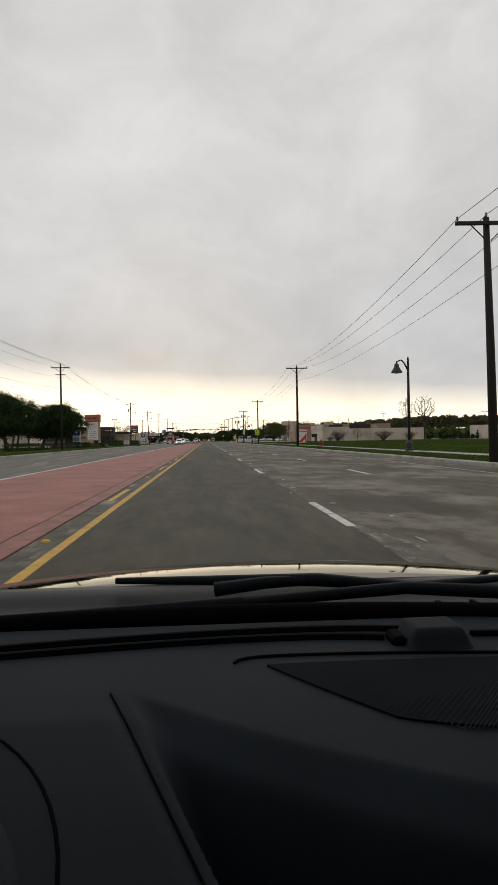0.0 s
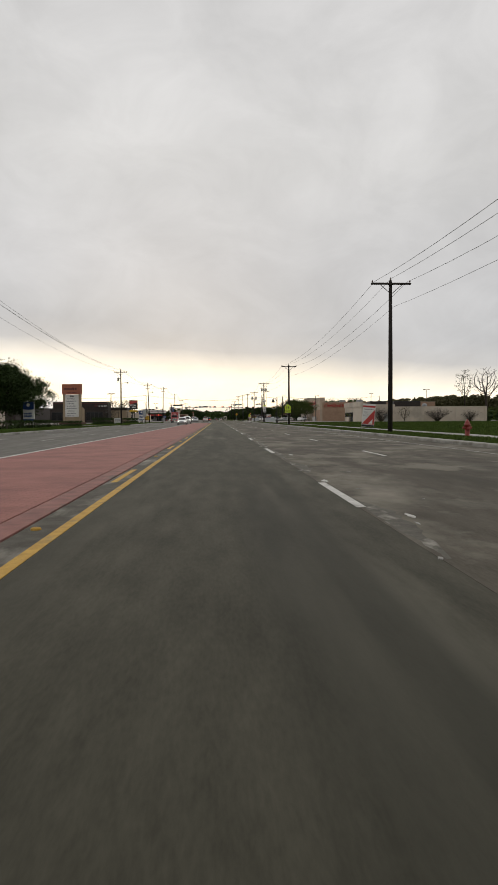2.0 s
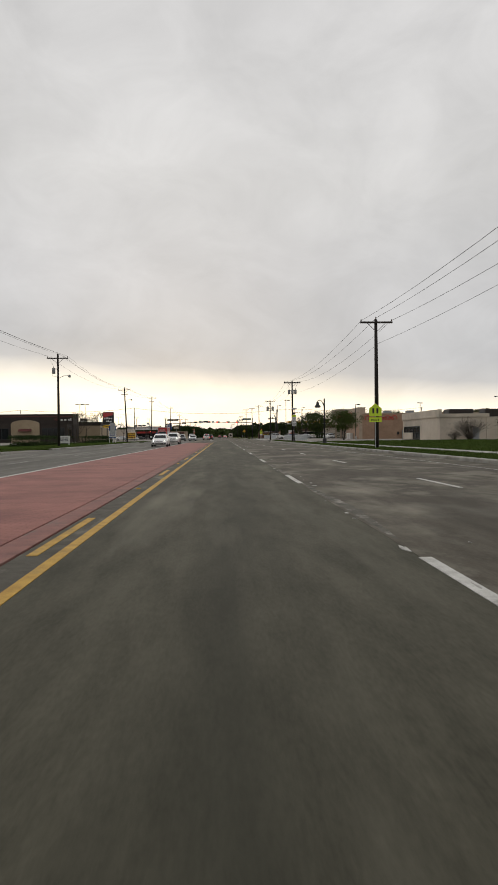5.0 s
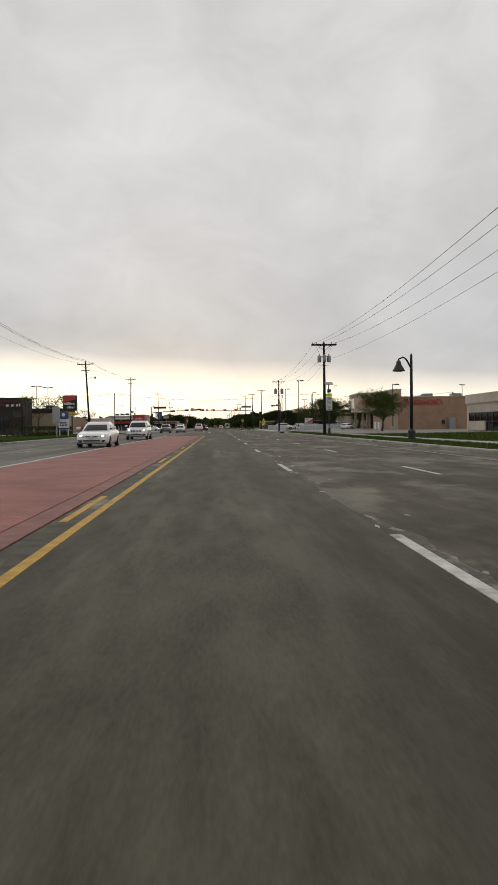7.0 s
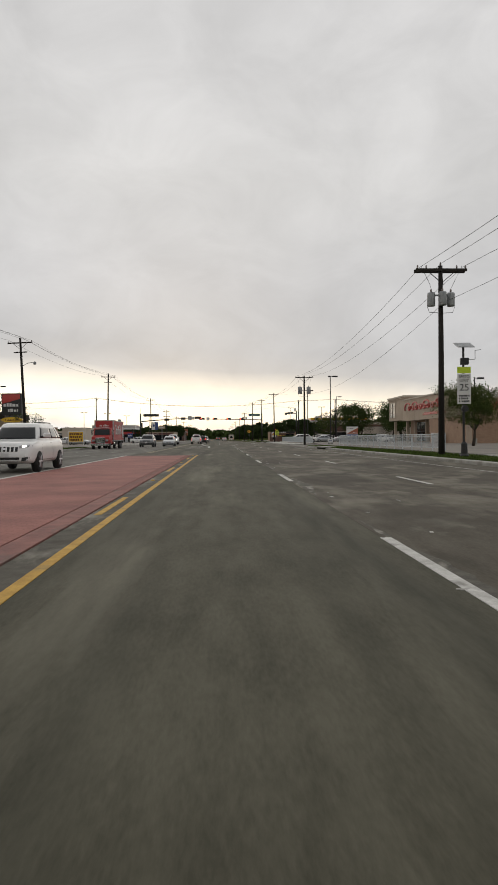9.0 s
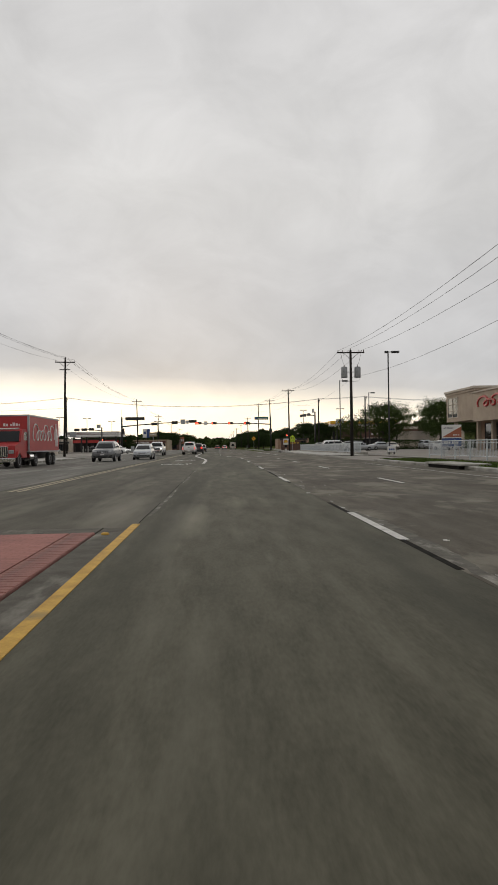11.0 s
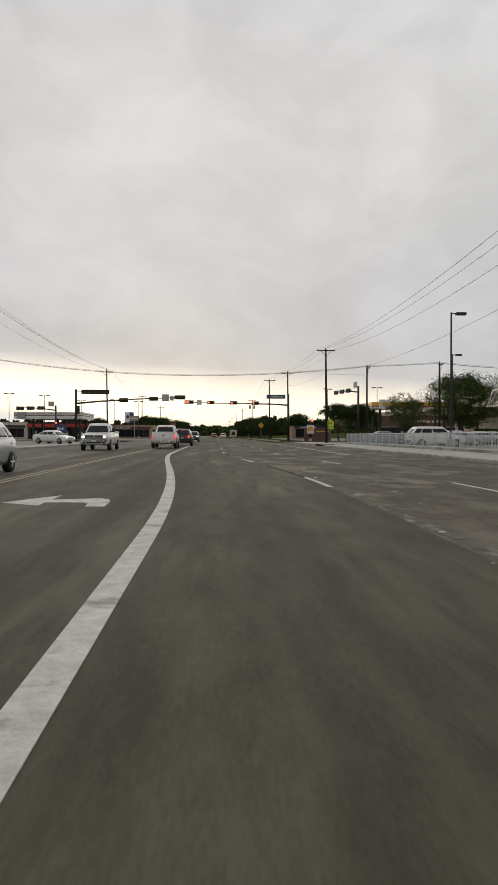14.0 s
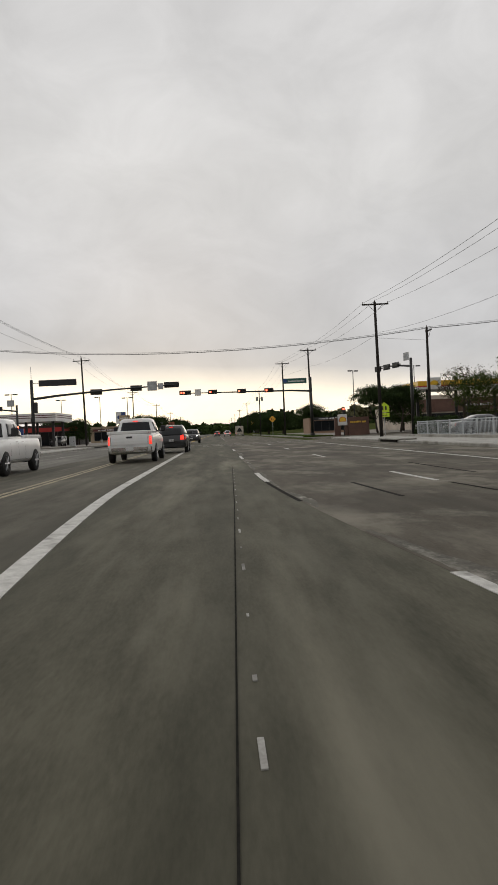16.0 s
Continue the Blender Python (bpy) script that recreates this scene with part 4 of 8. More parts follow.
# ---- trees ----
def grow(seed, h, spread, levels=4, trunk=0.22, bare=False, low=0.28, thin=0.0):
    """Branch skeleton: returns a Build of tapered limbs and the list of twig ends."""
    g = random.Random(seed)
    b, tips = Build(), []

    def limb(p, d, length, r, lev):
        pts, rad = [p], [r]
        q, e = Vector(p), Vector(d)
        for i in range(3):
            e = (e + Vector((g.uniform(-.22, .22), g.uniform(-.22, .22), g.uniform(-.04, .2)))).normalized()
            q = q + e * length / 3
            pts.append(tuple(q))
            rad.append(max(thin, r * (1 - 0.2 * (i + 1))))
        b.tube(pts, rad, 7 if lev == levels else 5 if lev > 1 else 3, lev == levels)
        if lev <= 1:
            tips.append(q)
            if not bare:
                return
        if lev <= 0:
            return
        kids = g.choice((3, 4)) if lev >= levels - 1 else g.choice((2, 3))
        for k in range(kids):
            a = 2 * math.pi * (k + g.random() * 0.7) / kids
            out = Vector((math.cos(a), math.sin(a), 0))
            t = g.choice((2, 3))
            nd = (e * g.uniform(0.55, 0.9) + out * g.uniform(0.45, 0.9) * spread + Vector((0, 0, 0.12))).normalized()
            limb(pts[t], nd, length * g.uniform(0.62, 0.82), rad[t] * 0.72, lev - 1)

    limb((0, 0, 0), (g.uniform(-.06, .06), g.uniform(-.06, .06), 1), h * low, trunk, levels)
    return b, tips


def twiggy(seed, h, wide, clear, n, thin, step=0.4):
    """Branches that reach into a rounded crown: a Build of tapered limbs and the list of twig ends."""
    g = np.random.RandomState(seed)
    u = g.normal(0, 1, (n, 3))
    u = u / np.linalg.norm(u, axis=1)[:, None] * (g.uniform(0.12, 1, n) ** 0.42)[:, None]
    goal = u * np.array([wide / 2, wide / 2, h * (1 - clear) / 2]) + np.array([0, 0, h * (1 + clear) / 2])
    goal[:, :2] *= (0.55 + 0.45 * np.clip((goal[:, 2:] - h * clear) / (h * 0.4 * (1 - clear)), 0, 1))
    rise = int(h * clear * 0.9 / step)
    nodes = [np.array([0.05 * math.sin(0.9 * i + seed), 0.05 * math.cos(0.7 * i), i * step]) for i in range(rise + 1)]
    up = [-1] + list(range(rise))
    near = np.full(n, 1e9)
    who = np.zeros(n, int)
    alive, fresh = np.ones(n, bool), list(range(rise + 1))
    for turn in range(90):
        for k in fresh:
            d = np.linalg.norm(goal - nodes[k], axis=1)
            better = d < near
            near[better], who[better] = d[better], k
        alive &= near > step * 1.25
        fresh = []
        for k in np.unique(who[alive]):
            pull = goal[alive & (who == k)] - nodes[k]
            e = (pull / np.linalg.norm(pull, axis=1)[:, None]).sum(0) + g.normal(0, 0.12, 3)
            q = nodes[k] + e / (np.linalg.norm(e) + 1e-6) * step
            if min(np.linalg.norm(q - nodes[c]) for c in [k] + [c for c in range(len(up)) if up[c] == k]) < step * 0.3:
                alive[who == k] = False
                continue
            nodes.append(q)
            up.append(k)
            fresh.append(len(nodes) - 1)
        if not fresh:
            break
    kids = [[] for _ in nodes]
    for i, k in enumerate(up):
        if k >= 0:
            kids[k].append(i)
    r = np.zeros(len(nodes))
    for i in range(len(nodes) - 1, -1, -1):
        r[i] = thin if not kids[i] else sum(r[c] ** 2.3 for c in kids[i]) ** (1 / 2.3)
    b, tips, starts = Build(), [], [(0, None)]
    while starts:
        i, root = starts.pop()
        chain = [root, i] if root is not None else [i]
        while kids[chain[-1]]:
            c = sorted(kids[chain[-1]], key=lambda v: -r[v])
            starts += [(v, chain[-1]) for v in c[1:]]
            chain.append(c[0])
        tips.append(Vector(nodes[chain[-1]]))
        rad = [r[c] for c in chain]
        if root is not None:
            rad[0] = rad[1]
        b.tube([tuple(nodes[c]) for c in chain], rad, 7 if root is None else 5 if rad[0] > 0.06 else 3, root is None)
    return b, tips


def open_tree(label, m, seed, h, wide, clear, n, thin, leaf=None, per=0, size=0.08):
    """A tree in early spring: every twig shows."""
    t = thing("tree", label, "tree", m)
    b, tips = twiggy(seed, h, wide, clear, n, thin, h * 0.027)
    part("trunk", b, M_bark, t, "bare grey-brown limbs and twigs", True)
    if leaf:
        part("crown", leaves(tips, seed, per, 0.5, size), leaf, t, "scattered first leaves")
    return t


def leaves(tips, seed, per, puff, size, squash=0.75):
    """Many small leaf cards scattered in uneven puffs round the twig ends."""
    g = np.random.RandomState(seed)
    b = Build()
    verts, k = [], 0
    for t in tips:
        n = int(per * g.uniform(0.5, 1.3))
        rad = puff * g.uniform(0.6, 1.2)
        c = np.array(t) + g.normal(0, 1, (n, 3)) * np.array([rad, rad, rad * squash]) * 0.55
        u = g.normal(0, 1, (n, 3))
        u /= np.linalg.norm(u, axis=1)[:, None]
        w = np.cross(u, g.normal(0, 1, (n, 3)))
        w /= np.linalg.norm(w, axis=1)[:, None]
        s = size * g.uniform(0.6, 1.4, n)[:, None]
        q = np.stack([c - u * s, c - w * s * 0.55, c + u * s, c + w * s * 0.55], 1)
        verts.append(q.reshape(-1, 3))
        k += n
    v = np.concatenate(verts)
    b.v = [tuple(p) for p in v]
    b.f = [(4 * i, 4 * i + 1, 4 * i + 2, 4 * i + 3) for i in range(k)]
    return b


def tree(label, m, seed, h, spread, leaf=None, per=60, puff=0.8, size=0.13, levels=4, trunk=0.22, low=0.28, squash=0.75, wide=0.0, fill=0, thin=0.0, band=(0.60, 0.34)):
    t = thing("tree", label, "tree", m)
    b, tips = grow(seed, h, spread, levels, trunk, leaf is None, low, thin)
    k = (0.93 if leaf else 1.0) * h / max(p[2] for p in b.v)
    b.v = [(p[0] * k, p[1] * k, p[2] * k) for p in b.v]
    part("trunk", b, M_bark, t, "grey-brown trunk and limbs" if leaf else "bare grey-brown limbs and twigs", True)
    if leaf:
        g = random.Random(seed + 5)
        ends = [Vector(p) * k for p in tips]
        for i in range(fill):
            a, r, u = g.uniform(0, 6.28), g.random() ** 0.45, g.uniform(-1, 1)
            q = math.sqrt(max(0, 1 - u * u)) * (0.85 + 0.3 * g.random())
            ends.append(Vector((math.cos(a) * r * q * wide / 2, math.sin(a) * r * q * wide / 2, h * (band[0] + band[1] * u * (0.8 + 0.2 * r)))))
        ends = [p for p in ends if p.z > h * (band[0] - band[1] - 0.05)]
        part("crown", leaves(ends, seed, per, puff, size, squash), leaf, t, "uneven crown of small leaves")
    return t


def bush(label, m, seed, w, d, h, leaf, n, size, name="hedge", cat="hedge"):
    t = thing(name, label, cat, m)
    g = np.random.RandomState(seed)
    c = g.uniform(-1, 1, (n, 3))
    c = np.sign(c) * np.abs(c) ** 0.45
    c = c * np.array([w / 2, d / 2, h / 2]) + np.array([0, 0, h / 2]) + g.normal(0, 0.06, (n, 3))
    c[:, 2] = np.maximum(c[:, 2], 0.03)
    u = g.normal(0, 1, (n, 3))
    u /= np.linalg.norm(u, axis=1)[:, None]
    x = np.cross(u, g.normal(0, 1, (n, 3)))
    x /= np.linalg.norm(x, axis=1)[:, None]
    s = size * g.uniform(0.6, 1.4, n)[:, None]
    q = np.stack([c - u * s, c - x * s * 0.55, c + u * s, c + x * s * 0.55], 1).reshape(-1, 3)
    b = Build()
    b.v, b.f = [tuple(p) for p in q], [(4 * i, 4 * i + 1, 4 * i + 2, 4 * i + 3) for i in range(n)]
    part("foliage", b, leaf, t)
    st = Build()
    rr = random.Random(seed)
    for i in range(max(3, int(w * d))):
        x0, y0 = rr.uniform(-w / 2.4, w / 2.4), rr.uniform(-d / 2.4, d / 2.4)
        st.tube([(x0, y0, 0), (x0 + rr.uniform(-.1, .1), y0 + rr.uniform(-.1, .1), h * 0.8)], 0.03, 4)
    part("stems", st, M_bark, t)
    return t


def placed(x, y, turn=0.0, z=None):
    return pose(x, y, base_z(x, y) if z is None else z, 0, 0, turn)


# left of the road, along the lawn
oak = tree("dark evergreen oak with a dense round crown", placed(-26.2, 124), 11, 8.2, 1.15, M_leaf3, 170, 1.0, 0.125, 4, 0.24, 0.24, wide=9.5, fill=110)
for x, y, s, tn in ((-36.5, 122, 1.28, 100), (-44, 126, 1.3, 150), (-34.0, 80, 1.15, 200), (-30.5, 132, 0.95, 20), (-31.5, 112, 1.1, 250), (-40.0, 104, 1.25, 310), (-26.9, 138, 0.93, 120)):
    c = copy_thing(oak, placed(x, y, tn) @ Matrix.Scale(s, 4))
elm = tree("tree with thin fresh green leaves", placed(-31.5, 118), 23, 10.0, 0.9, M_leaf2, 45, 1.0, 0.085, 5, 0.2, 0.3, wide=6.5, fill=30, thin=0.016)
copy_thing(elm, placed(-33, 120, 80) @ Matrix.Scale(0.95, 4))
copy_thing(elm, placed(-40, 92, 30) @ Matrix.Scale(1.1, 4))
bare = open_tree("leafless tree with many fine twigs", placed(-31.5, 126), 31, 9.0, 7.4, 0.2, 420, 0.017)
copy_thing(bare, placed(-31.8, 250.5, 60) @ Matrix.Scale(0.8, 4))
open_tree("tall leafless tree with a dense twiggy crown", placed(73.4, 214, 200), 33, 14.9, 9.2, 0.40, 420, 0.034)
open_tree("thin upright tree with its first pale leaves", placed(67.1, 213, 20), 35, 14.2, 5.6, 0.36, 170, 0.024, M_leaf2, 14, 0.11)
budding = tree("small tree with a few young leaves", placed(-30.4, 253.5), 37, 7.2, 1.1, M_leaf2, 22, 0.6, 0.11, 4, 0.13, 0.3, thin=0.02)
copy_thing(budding, placed(-29, 268, 90) @ Matrix.Scale(1.1, 4))
copy_thing(budding, placed(-21.5, 252.5, 10) @ Matrix.Scale(0.62, 4))
# shrubs before the cream building
def thicket(label, m, seed, h, wide):
    """A leafless shrub: many thin stems from one root, forking upwards."""
    t = thing("shrub", label, "shrub", m)
    g = random.Random(seed)
    b = Build()
    for i in range(110):
        a, r = g.uniform(0, 6.28), g.random() ** 0.6
        top = Vector((math.cos(a) * r * wide / 2, math.sin(a) * r * wide / 2, h * g.uniform(0.65, 1.0) * (1 - 0.25 * r)))
        mid = Vector((top.x * 0.45, top.y * 0.45, top.z * 0.55))
        b.tube([(top.x * 0.06, top.y * 0.06, 0), mid, top], [0.022, 0.016, 0.009], 4, False)
        for k in range(5):
            s = mid.lerp(top, g.random())
            e = s + Vector((g.uniform(-.5, .5), g.uniform(-.5, .5), g.uniform(0.15, 0.6))) * h * 0.25
            b.tube([s, e], [0.012, 0.008], 3, False)
    part("bare_growth", b, M_bark, t, "thin grey-brown stems")
    return t


shrub = thicket("leafless spreading shrub against a wall", placed(42.9, 206.0), 43, 4.0, 7.6)
open_tree("small shrubby tree with pale new leaves against a wall", placed(49.0, 206.3), 47, 4.2, 4.0, 0.14, 170, 0.014, M_leaf5, 7, 0.06)
for x, s, tn in ((57.5, 0.95, 90), (66.0, 0.8, 200), (40.4, 0.42, 150)):
    copy_thing(shrub, placed(x, 206.3, tn) @ Matrix.Scale(s, 4))
# car-park trees on the right
tree("small spreading tree with fine green leaves on a bare trunk", placed(27.8, 239.0), 52, 6.6, 1.25, M_leaf2, 95, 0.75, 0.08, 5, 0.16, 0.33, wide=7.8, fill=110, band=(0.66, 0.30))
big = tree("broad dark green oak in the car park", placed(44.6, 335), 61, 10.0, 1.15, M_leaf, 150, 1.0, 0.11, 4, 0.26, 0.24, wide=11, fill=130)
fresh = tree("broad fresh green tree in the car park", placed(39.5, 349, 70), 63, 9.4, 1.15, M_leaf2, 120, 0.9, 0.095, 4, 0.22, 0.28, wide=9.0, fill=100)
copy_thing(fresh, placed(30.5, 352, 200) @ Matrix.Scale(0.75, 4))
for x, y, s, tn in ((36.4, 346, 1.04, 130), (50, 346, 1.0, 210), (54, 341, 0.95, 20), (63, 338, 1.0, 77)):
    copy_thing(big, placed(x, y, tn) @ Matrix.Scale(s, 4))
bush("dark clipped hedge behind the parked cars", placed(44.5, 332.6), 12, 23, 1.3, 1.8, M_leaf3, 9000, 0.10)
lacy = open_tree("lacy tree with thin new leaves", placed(33.4, 364.6), 71, 8.9, 7.6, 0.34, 330, 0.026, M_leaf5, 15, 0.085)
clipped = tree("live oak with a flat clipped crown on bare stems", placed(23.0, 370.5), 83, 6.7, 1.25, M_leaf3, 170, 0.6, 0.085, 4, 0.2, 0.5, wide=5.4, fill=90, band=(0.79, 0.15))
copy_thing(clipped, placed(26.6, 371.6, 140) @ Matrix.Scale(1.0, 4))
live = tree("low round live oak with a dense dark crown", placed(31.6, 388), 81, 6.2, 1.25, M_leaf3, 120, 0.85, 0.115, 4, 0.2, 0.27, wide=7.5, fill=110)
for x, y, s, tn in ((-18.5, 470, 1.1, 0), (-25, 500, 1.3, 40), (-22, 540, 1.4, 80), (-19, 575, 1.3, 120), (17.5, 450, 0.9, 60), (16, 478, 1.0, 130), (18, 505, 1.3, 200), (16, 530, 1.35, 250),
                    (-27, 410, 0.8, 77), (-34, 420, 0.9, 177), (28, 470, 1.3, 45), (17, 565, 1.4, 90), (-20, 620, 1.5, 20), (17, 610, 1.5, 33), (-19, 670, 1.5, 99), (18, 660, 1.5, 150)):
    copy_thing(live, placed(x, y, tn) @ Matrix.Scale(s, 4))
bush("clipped dark hedge before the restaurant", placed(-24.0, 214), 3, 1.4, 70, 1.3, M_leaf3, 11000, 0.09)
bush("clipped dark hedge beside the car park", placed(18.2, 331), 5, 3.2, 2.0, 1.5, M_leaf3, 2500, 0.09)
bush("long clipped hedge at the edge of the car park", placed(38, 334.5), 6, 40, 1.2, 1.1, M_leaf3, 7000, 0.10)
bush("low dark shrubs along the lawn", placed(-27.0, 150), 7, 12, 3, 0.8, M_leaf3, 3500, 0.09)
bush("low dark shrubs under the trees", placed(-22.5, 108), 8, 2, 50, 0.9, M_leaf3, 6000, 0.1)
bush("dark juniper bush on the forecourt corner", placed(20.3, 337.5), 9, 3.0, 3.0, 1.6, M_leaf3, 2200, 0.09, "bush", "bush")

# far woods on low hills
hill = Build()
gx = [-900 + 60 * i for i in range(36)]
hv, hf = [], []
for j, y in enumerate((490, 560, 700, 900, 1150, 1500, 2000)):
    for i, x in enumerate(gx):
        rise = 13 * min(1, max(0, (x - 30) / 160)) * (0.75 + 0.25 * math.sin(x * 0.011 + j)) + 6 * min(1, max(0, (-x - 60) / 200))
        rise = rise * (0, 0.92, 1.0, 1.0, 1.0, 1.0, 1.0)[j]
        hv.append((x, y, rise - 0.2))
for j in range(6):
    for i in range(len(gx) - 1):
        a = j * len(gx) + i
        hf.append((a, a + 1, a + 1 + len(gx), a + len(gx)))
hill.add(hv, hf)
structure("far_hills", hill, M_ground, "low wooded hills in the distance", "hill")


def woods(name, n, seed, area, h, size, leaf, label, ground=0.0):
    """A stand of far trees as uneven clumps of leaf cards."""
    g = np.random.RandomState(seed)
    x0, x1, y0, y1 = area
    cx, cy = g.uniform(x0, x1, n), g.uniform(y0, y1, n)
    hh = h * g.uniform(0.55, 1.15, n)
    m = 90
    t = np.repeat(np.arange(n), m)
    a, r = g.uniform(0, 6.28, n * m), np.sqrt(g.uniform(0, 1, n * m))
    z = g.uniform(0.08, 1, n * m)
    wide = hh[t] * 0.42 * np.sqrt(np.clip(1 - (z - 0.45) ** 2 / 0.34, 0.05, 1))
    base = np.array([ground * min(1, max(0, (abs(v) - 30) / 160)) for v in cx]) if ground else np.zeros(n)
    c = np.stack([cx[t] + np.cos(a) * r * wide, cy[t] + np.sin(a) * r * wide, z * hh[t] + base[t] + g.normal(0, 0.2, n * m)], 1)
    u = g.normal(0, 1, (n * m, 3))
    u /= np.linalg.norm(u, axis=1)[:, None]
    w = np.cross(u, g.normal(0, 1, (n * m, 3)))
    w /= np.linalg.norm(w, axis=1)[:, None]
    s = size * g.uniform(0.5, 1.4, n * m)[:, None]
    q = np.stack([c - u * s, c - w * s * 0.7, c + u * s, c + w * s * 0.7], 1).reshape(-1, 3)
    b = Build()
    b.v, b.f = [tuple(p) for p in q], [(4 * i, 4 * i + 1, 4 * i + 2, 4 * i + 3) for i in range(n * m)]
    return tagged(part(name, b, leaf), label, "woods", "", "stuff")


# the two ridge stands take the haze-lightened leaf colour
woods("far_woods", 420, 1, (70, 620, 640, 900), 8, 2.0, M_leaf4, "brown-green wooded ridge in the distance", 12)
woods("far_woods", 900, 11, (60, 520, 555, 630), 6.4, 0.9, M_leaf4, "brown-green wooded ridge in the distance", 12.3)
woods("far_woods", 170, 2, (62, 230, 270, 330), 4.9, 0.5, M_leaf2, "dark trees behind the shops")
woods("far_woods", 160, 3, (13, 90, 560, 1000), 9.0, 1.3, M_leaf3, "trees lining the road far ahead")
woods("far_woods", 200, 4, (-110, -17, 560, 1000), 8.0, 1.3, M_leaf3, "trees lining the road far ahead")
woods("far_woods", 330, 5, (-620, -75, 420, 800), 7.0, 1.6, M_leaf3, "low dark trees on the far side", 5)
woods("far_woods", 90, 6, (-40, 60, 1050, 1300), 12, 2.2, M_leaf, "trees where the road fades out")
woods("far_woods", 60, 7, (-150, -75, 100, 230), 8, 0.9, M_leaf3, "dark trees behind the lawn")
woods("far_woods", 46, 8, (74, 120, 222, 250), 2.4, 0.45, M_leaf3, "clipped dark shrubs beside the cream building")


# ---- buildings ----
def house(name, label, category="building"):
    return thing(name, label, category)


def parapet_box(root, x0, x1, y0, y1, h, mat, cap=None, z0=0.05, name="wall"):
    """Four walls with thickness, a roof deck below the parapet, a coping."""
    t = 0.3
    for a in ((x0, x1, y0, y0 + t), (x0, x1, y1 - t, y1), (x0, x0 + t, y0 + t, y1 - t), (x1 - t, x1, y0 + t, y1 - t)):
        part(name, Build().box(*a, z0, h), mat, root)
    part("roof", Build().box(x0 + t, x1 - t, y0 + t, y1 - t, h - 0.7, h - 0.5), M_roof, root)
    c = 0.06
    for a in ((x0 - c, x1 + c, y0 - c, y0 + t + c), (x0 - c, x1 + c, y1 - t - c, y1 + c), (x0 - c, x0 + t + c, y0 + t + c, y1 - t - c), (x1 - t - c, x1 + c, y0 + t + c, y1 - t - c)):
        part("coping", Build().box(*a, h, h + 0.14), cap or mat, root)


def window_unit(root, axis, at, u0, u1, z0, z1, cols=2, rows=1, depth=0.1, mat=None, out=-1):
    """A recessed-looking glazed unit: a frame proud of the wall, panes set back in it."""
    def bx(ua, ub, za, zb, d0, d1):
        lo, hi = sorted((at + out * d0, at + out * d1))
        return Build().box(ua, ub, lo, hi, za, zb) if axis == "y" else Build().box(lo, hi, ua, ub, za, zb)
    w = part("window", bx(u0, u1, z0, z1, 0.003, 0.02), M_glass, root, "dark glazing")
    for i in range(cols + 1):
        u = u0 + (u1 - u0) * i / cols
        part("frame", bx(u - 0.05, u + 0.05, z0, z1, 0.021, depth), mat or M_trim, w)
    for j in range(rows + 1):
        z = z0 + (z1 - z0) * j / rows
        part("frame", bx(u0, u1, z - 0.05, z + 0.05, 0.022, depth - 0.01), mat or M_trim, w)
    return w


def bars(root, axis, at, u0, u1, z0, z1, mat, seed, rows=1, name="lettering", out=-1, label="", proud=0.08):
    """Unreadable lettering or a word mark as plain strokes of its size and colour."""
    g = random.Random(seed)
    b = Build()
    for r in range(rows):
        za, zb = z0 + (z1 - z0) * (r + 0.1) / rows, z0 + (z1 - z0) * (r + 0.85) / rows
        u = u0
        while u < u1:
            w = min((zb - za) * g.uniform(0.5, 1.1), u1 - u)
            hgt = g.uniform(0.6, 1.0) if rows == 1 else g.uniform(0.8, 1)
            lo, hi = sorted((at + out * 0.004, at + out * proud))
            args = (u, u + w * 0.78, lo, hi, za, za + (zb - za) * hgt) if axis == "y" else (lo, hi, u, u + w * 0.78, za, za + (zb - za) * hgt)
            b.box(*args)
            u += w + (zb - za) * (0.5 if g.random() < 0.15 else 0.05)
    return part(name, b, mat, root, label)


def scrawl(root, axis, x, u0, u1, z0, z1, mat, n, label, r=0.11):
    """A flowing word mark as one plain looping ribbon."""
    pts, w, h = [], (u1 - u0) / n, z1 - z0
    for i in range(n * 12):
        t = i / 12
        k = 0.62 if 0 < int(t) < n - 1 and int(t) % 3 else 1.0
        a = 2 * math.pi * t
        u, z = u0 + w * (t + 0.5) - w * 0.55 * math.sin(a), z0 + h * k * (0.5 - 0.5 * math.cos(a)) * 0.95
        pts.append((x, u, z) if axis == "x" else (u, x, z))
    return part("word_mark", Build().tube(pts, r, 5), mat, root, label)


# cream building behind the field
cb = house("shop_building", "long cream flat-roofed shop building with rooftop units")
parapet_box(cb, 38.5, 71, 208, 230.9, 3.9, M_white_b)
for a in ((38.3, 38.8, 207.8, 231, 4.04, 5.35), (38.8, 47, 207.8, 208.3, 4.04, 4.6)):
    part("parapet", Build().box(*a), M_white_b, cb, "raised cream parapet")
for x in (46.5, 54.6, 62.7, 70.6):
    part("pilaster", Build().box(x, x + 0.4, 207.75, 208.0, 0.05, 3.9), M_white_b, cb)
for x, w in ((41.2, 4.3), (47.6, 7.0)):
    u = part("rooftop_unit", Build().box(x, x + w, 211, 214, 3.3, 5.5, 0.05), M_trim, cb, "dark louvred rooftop unit")
    for i in range(int(w * 2)):
        part("louvre", Build().box(x + 0.1 + i * 0.5, x + 0.5 + i * 0.5, 210.93, 210.995, 4.1, 5.3), M_brown, u)
part("vent_dome", Build().lathe([(0.7, 3.3), (0.75, 4.5), (0.55, 4.95), (0.1, 5.15)], 12, (58.5, 220, 0)), M_grey, cb, "pale round roof vent")
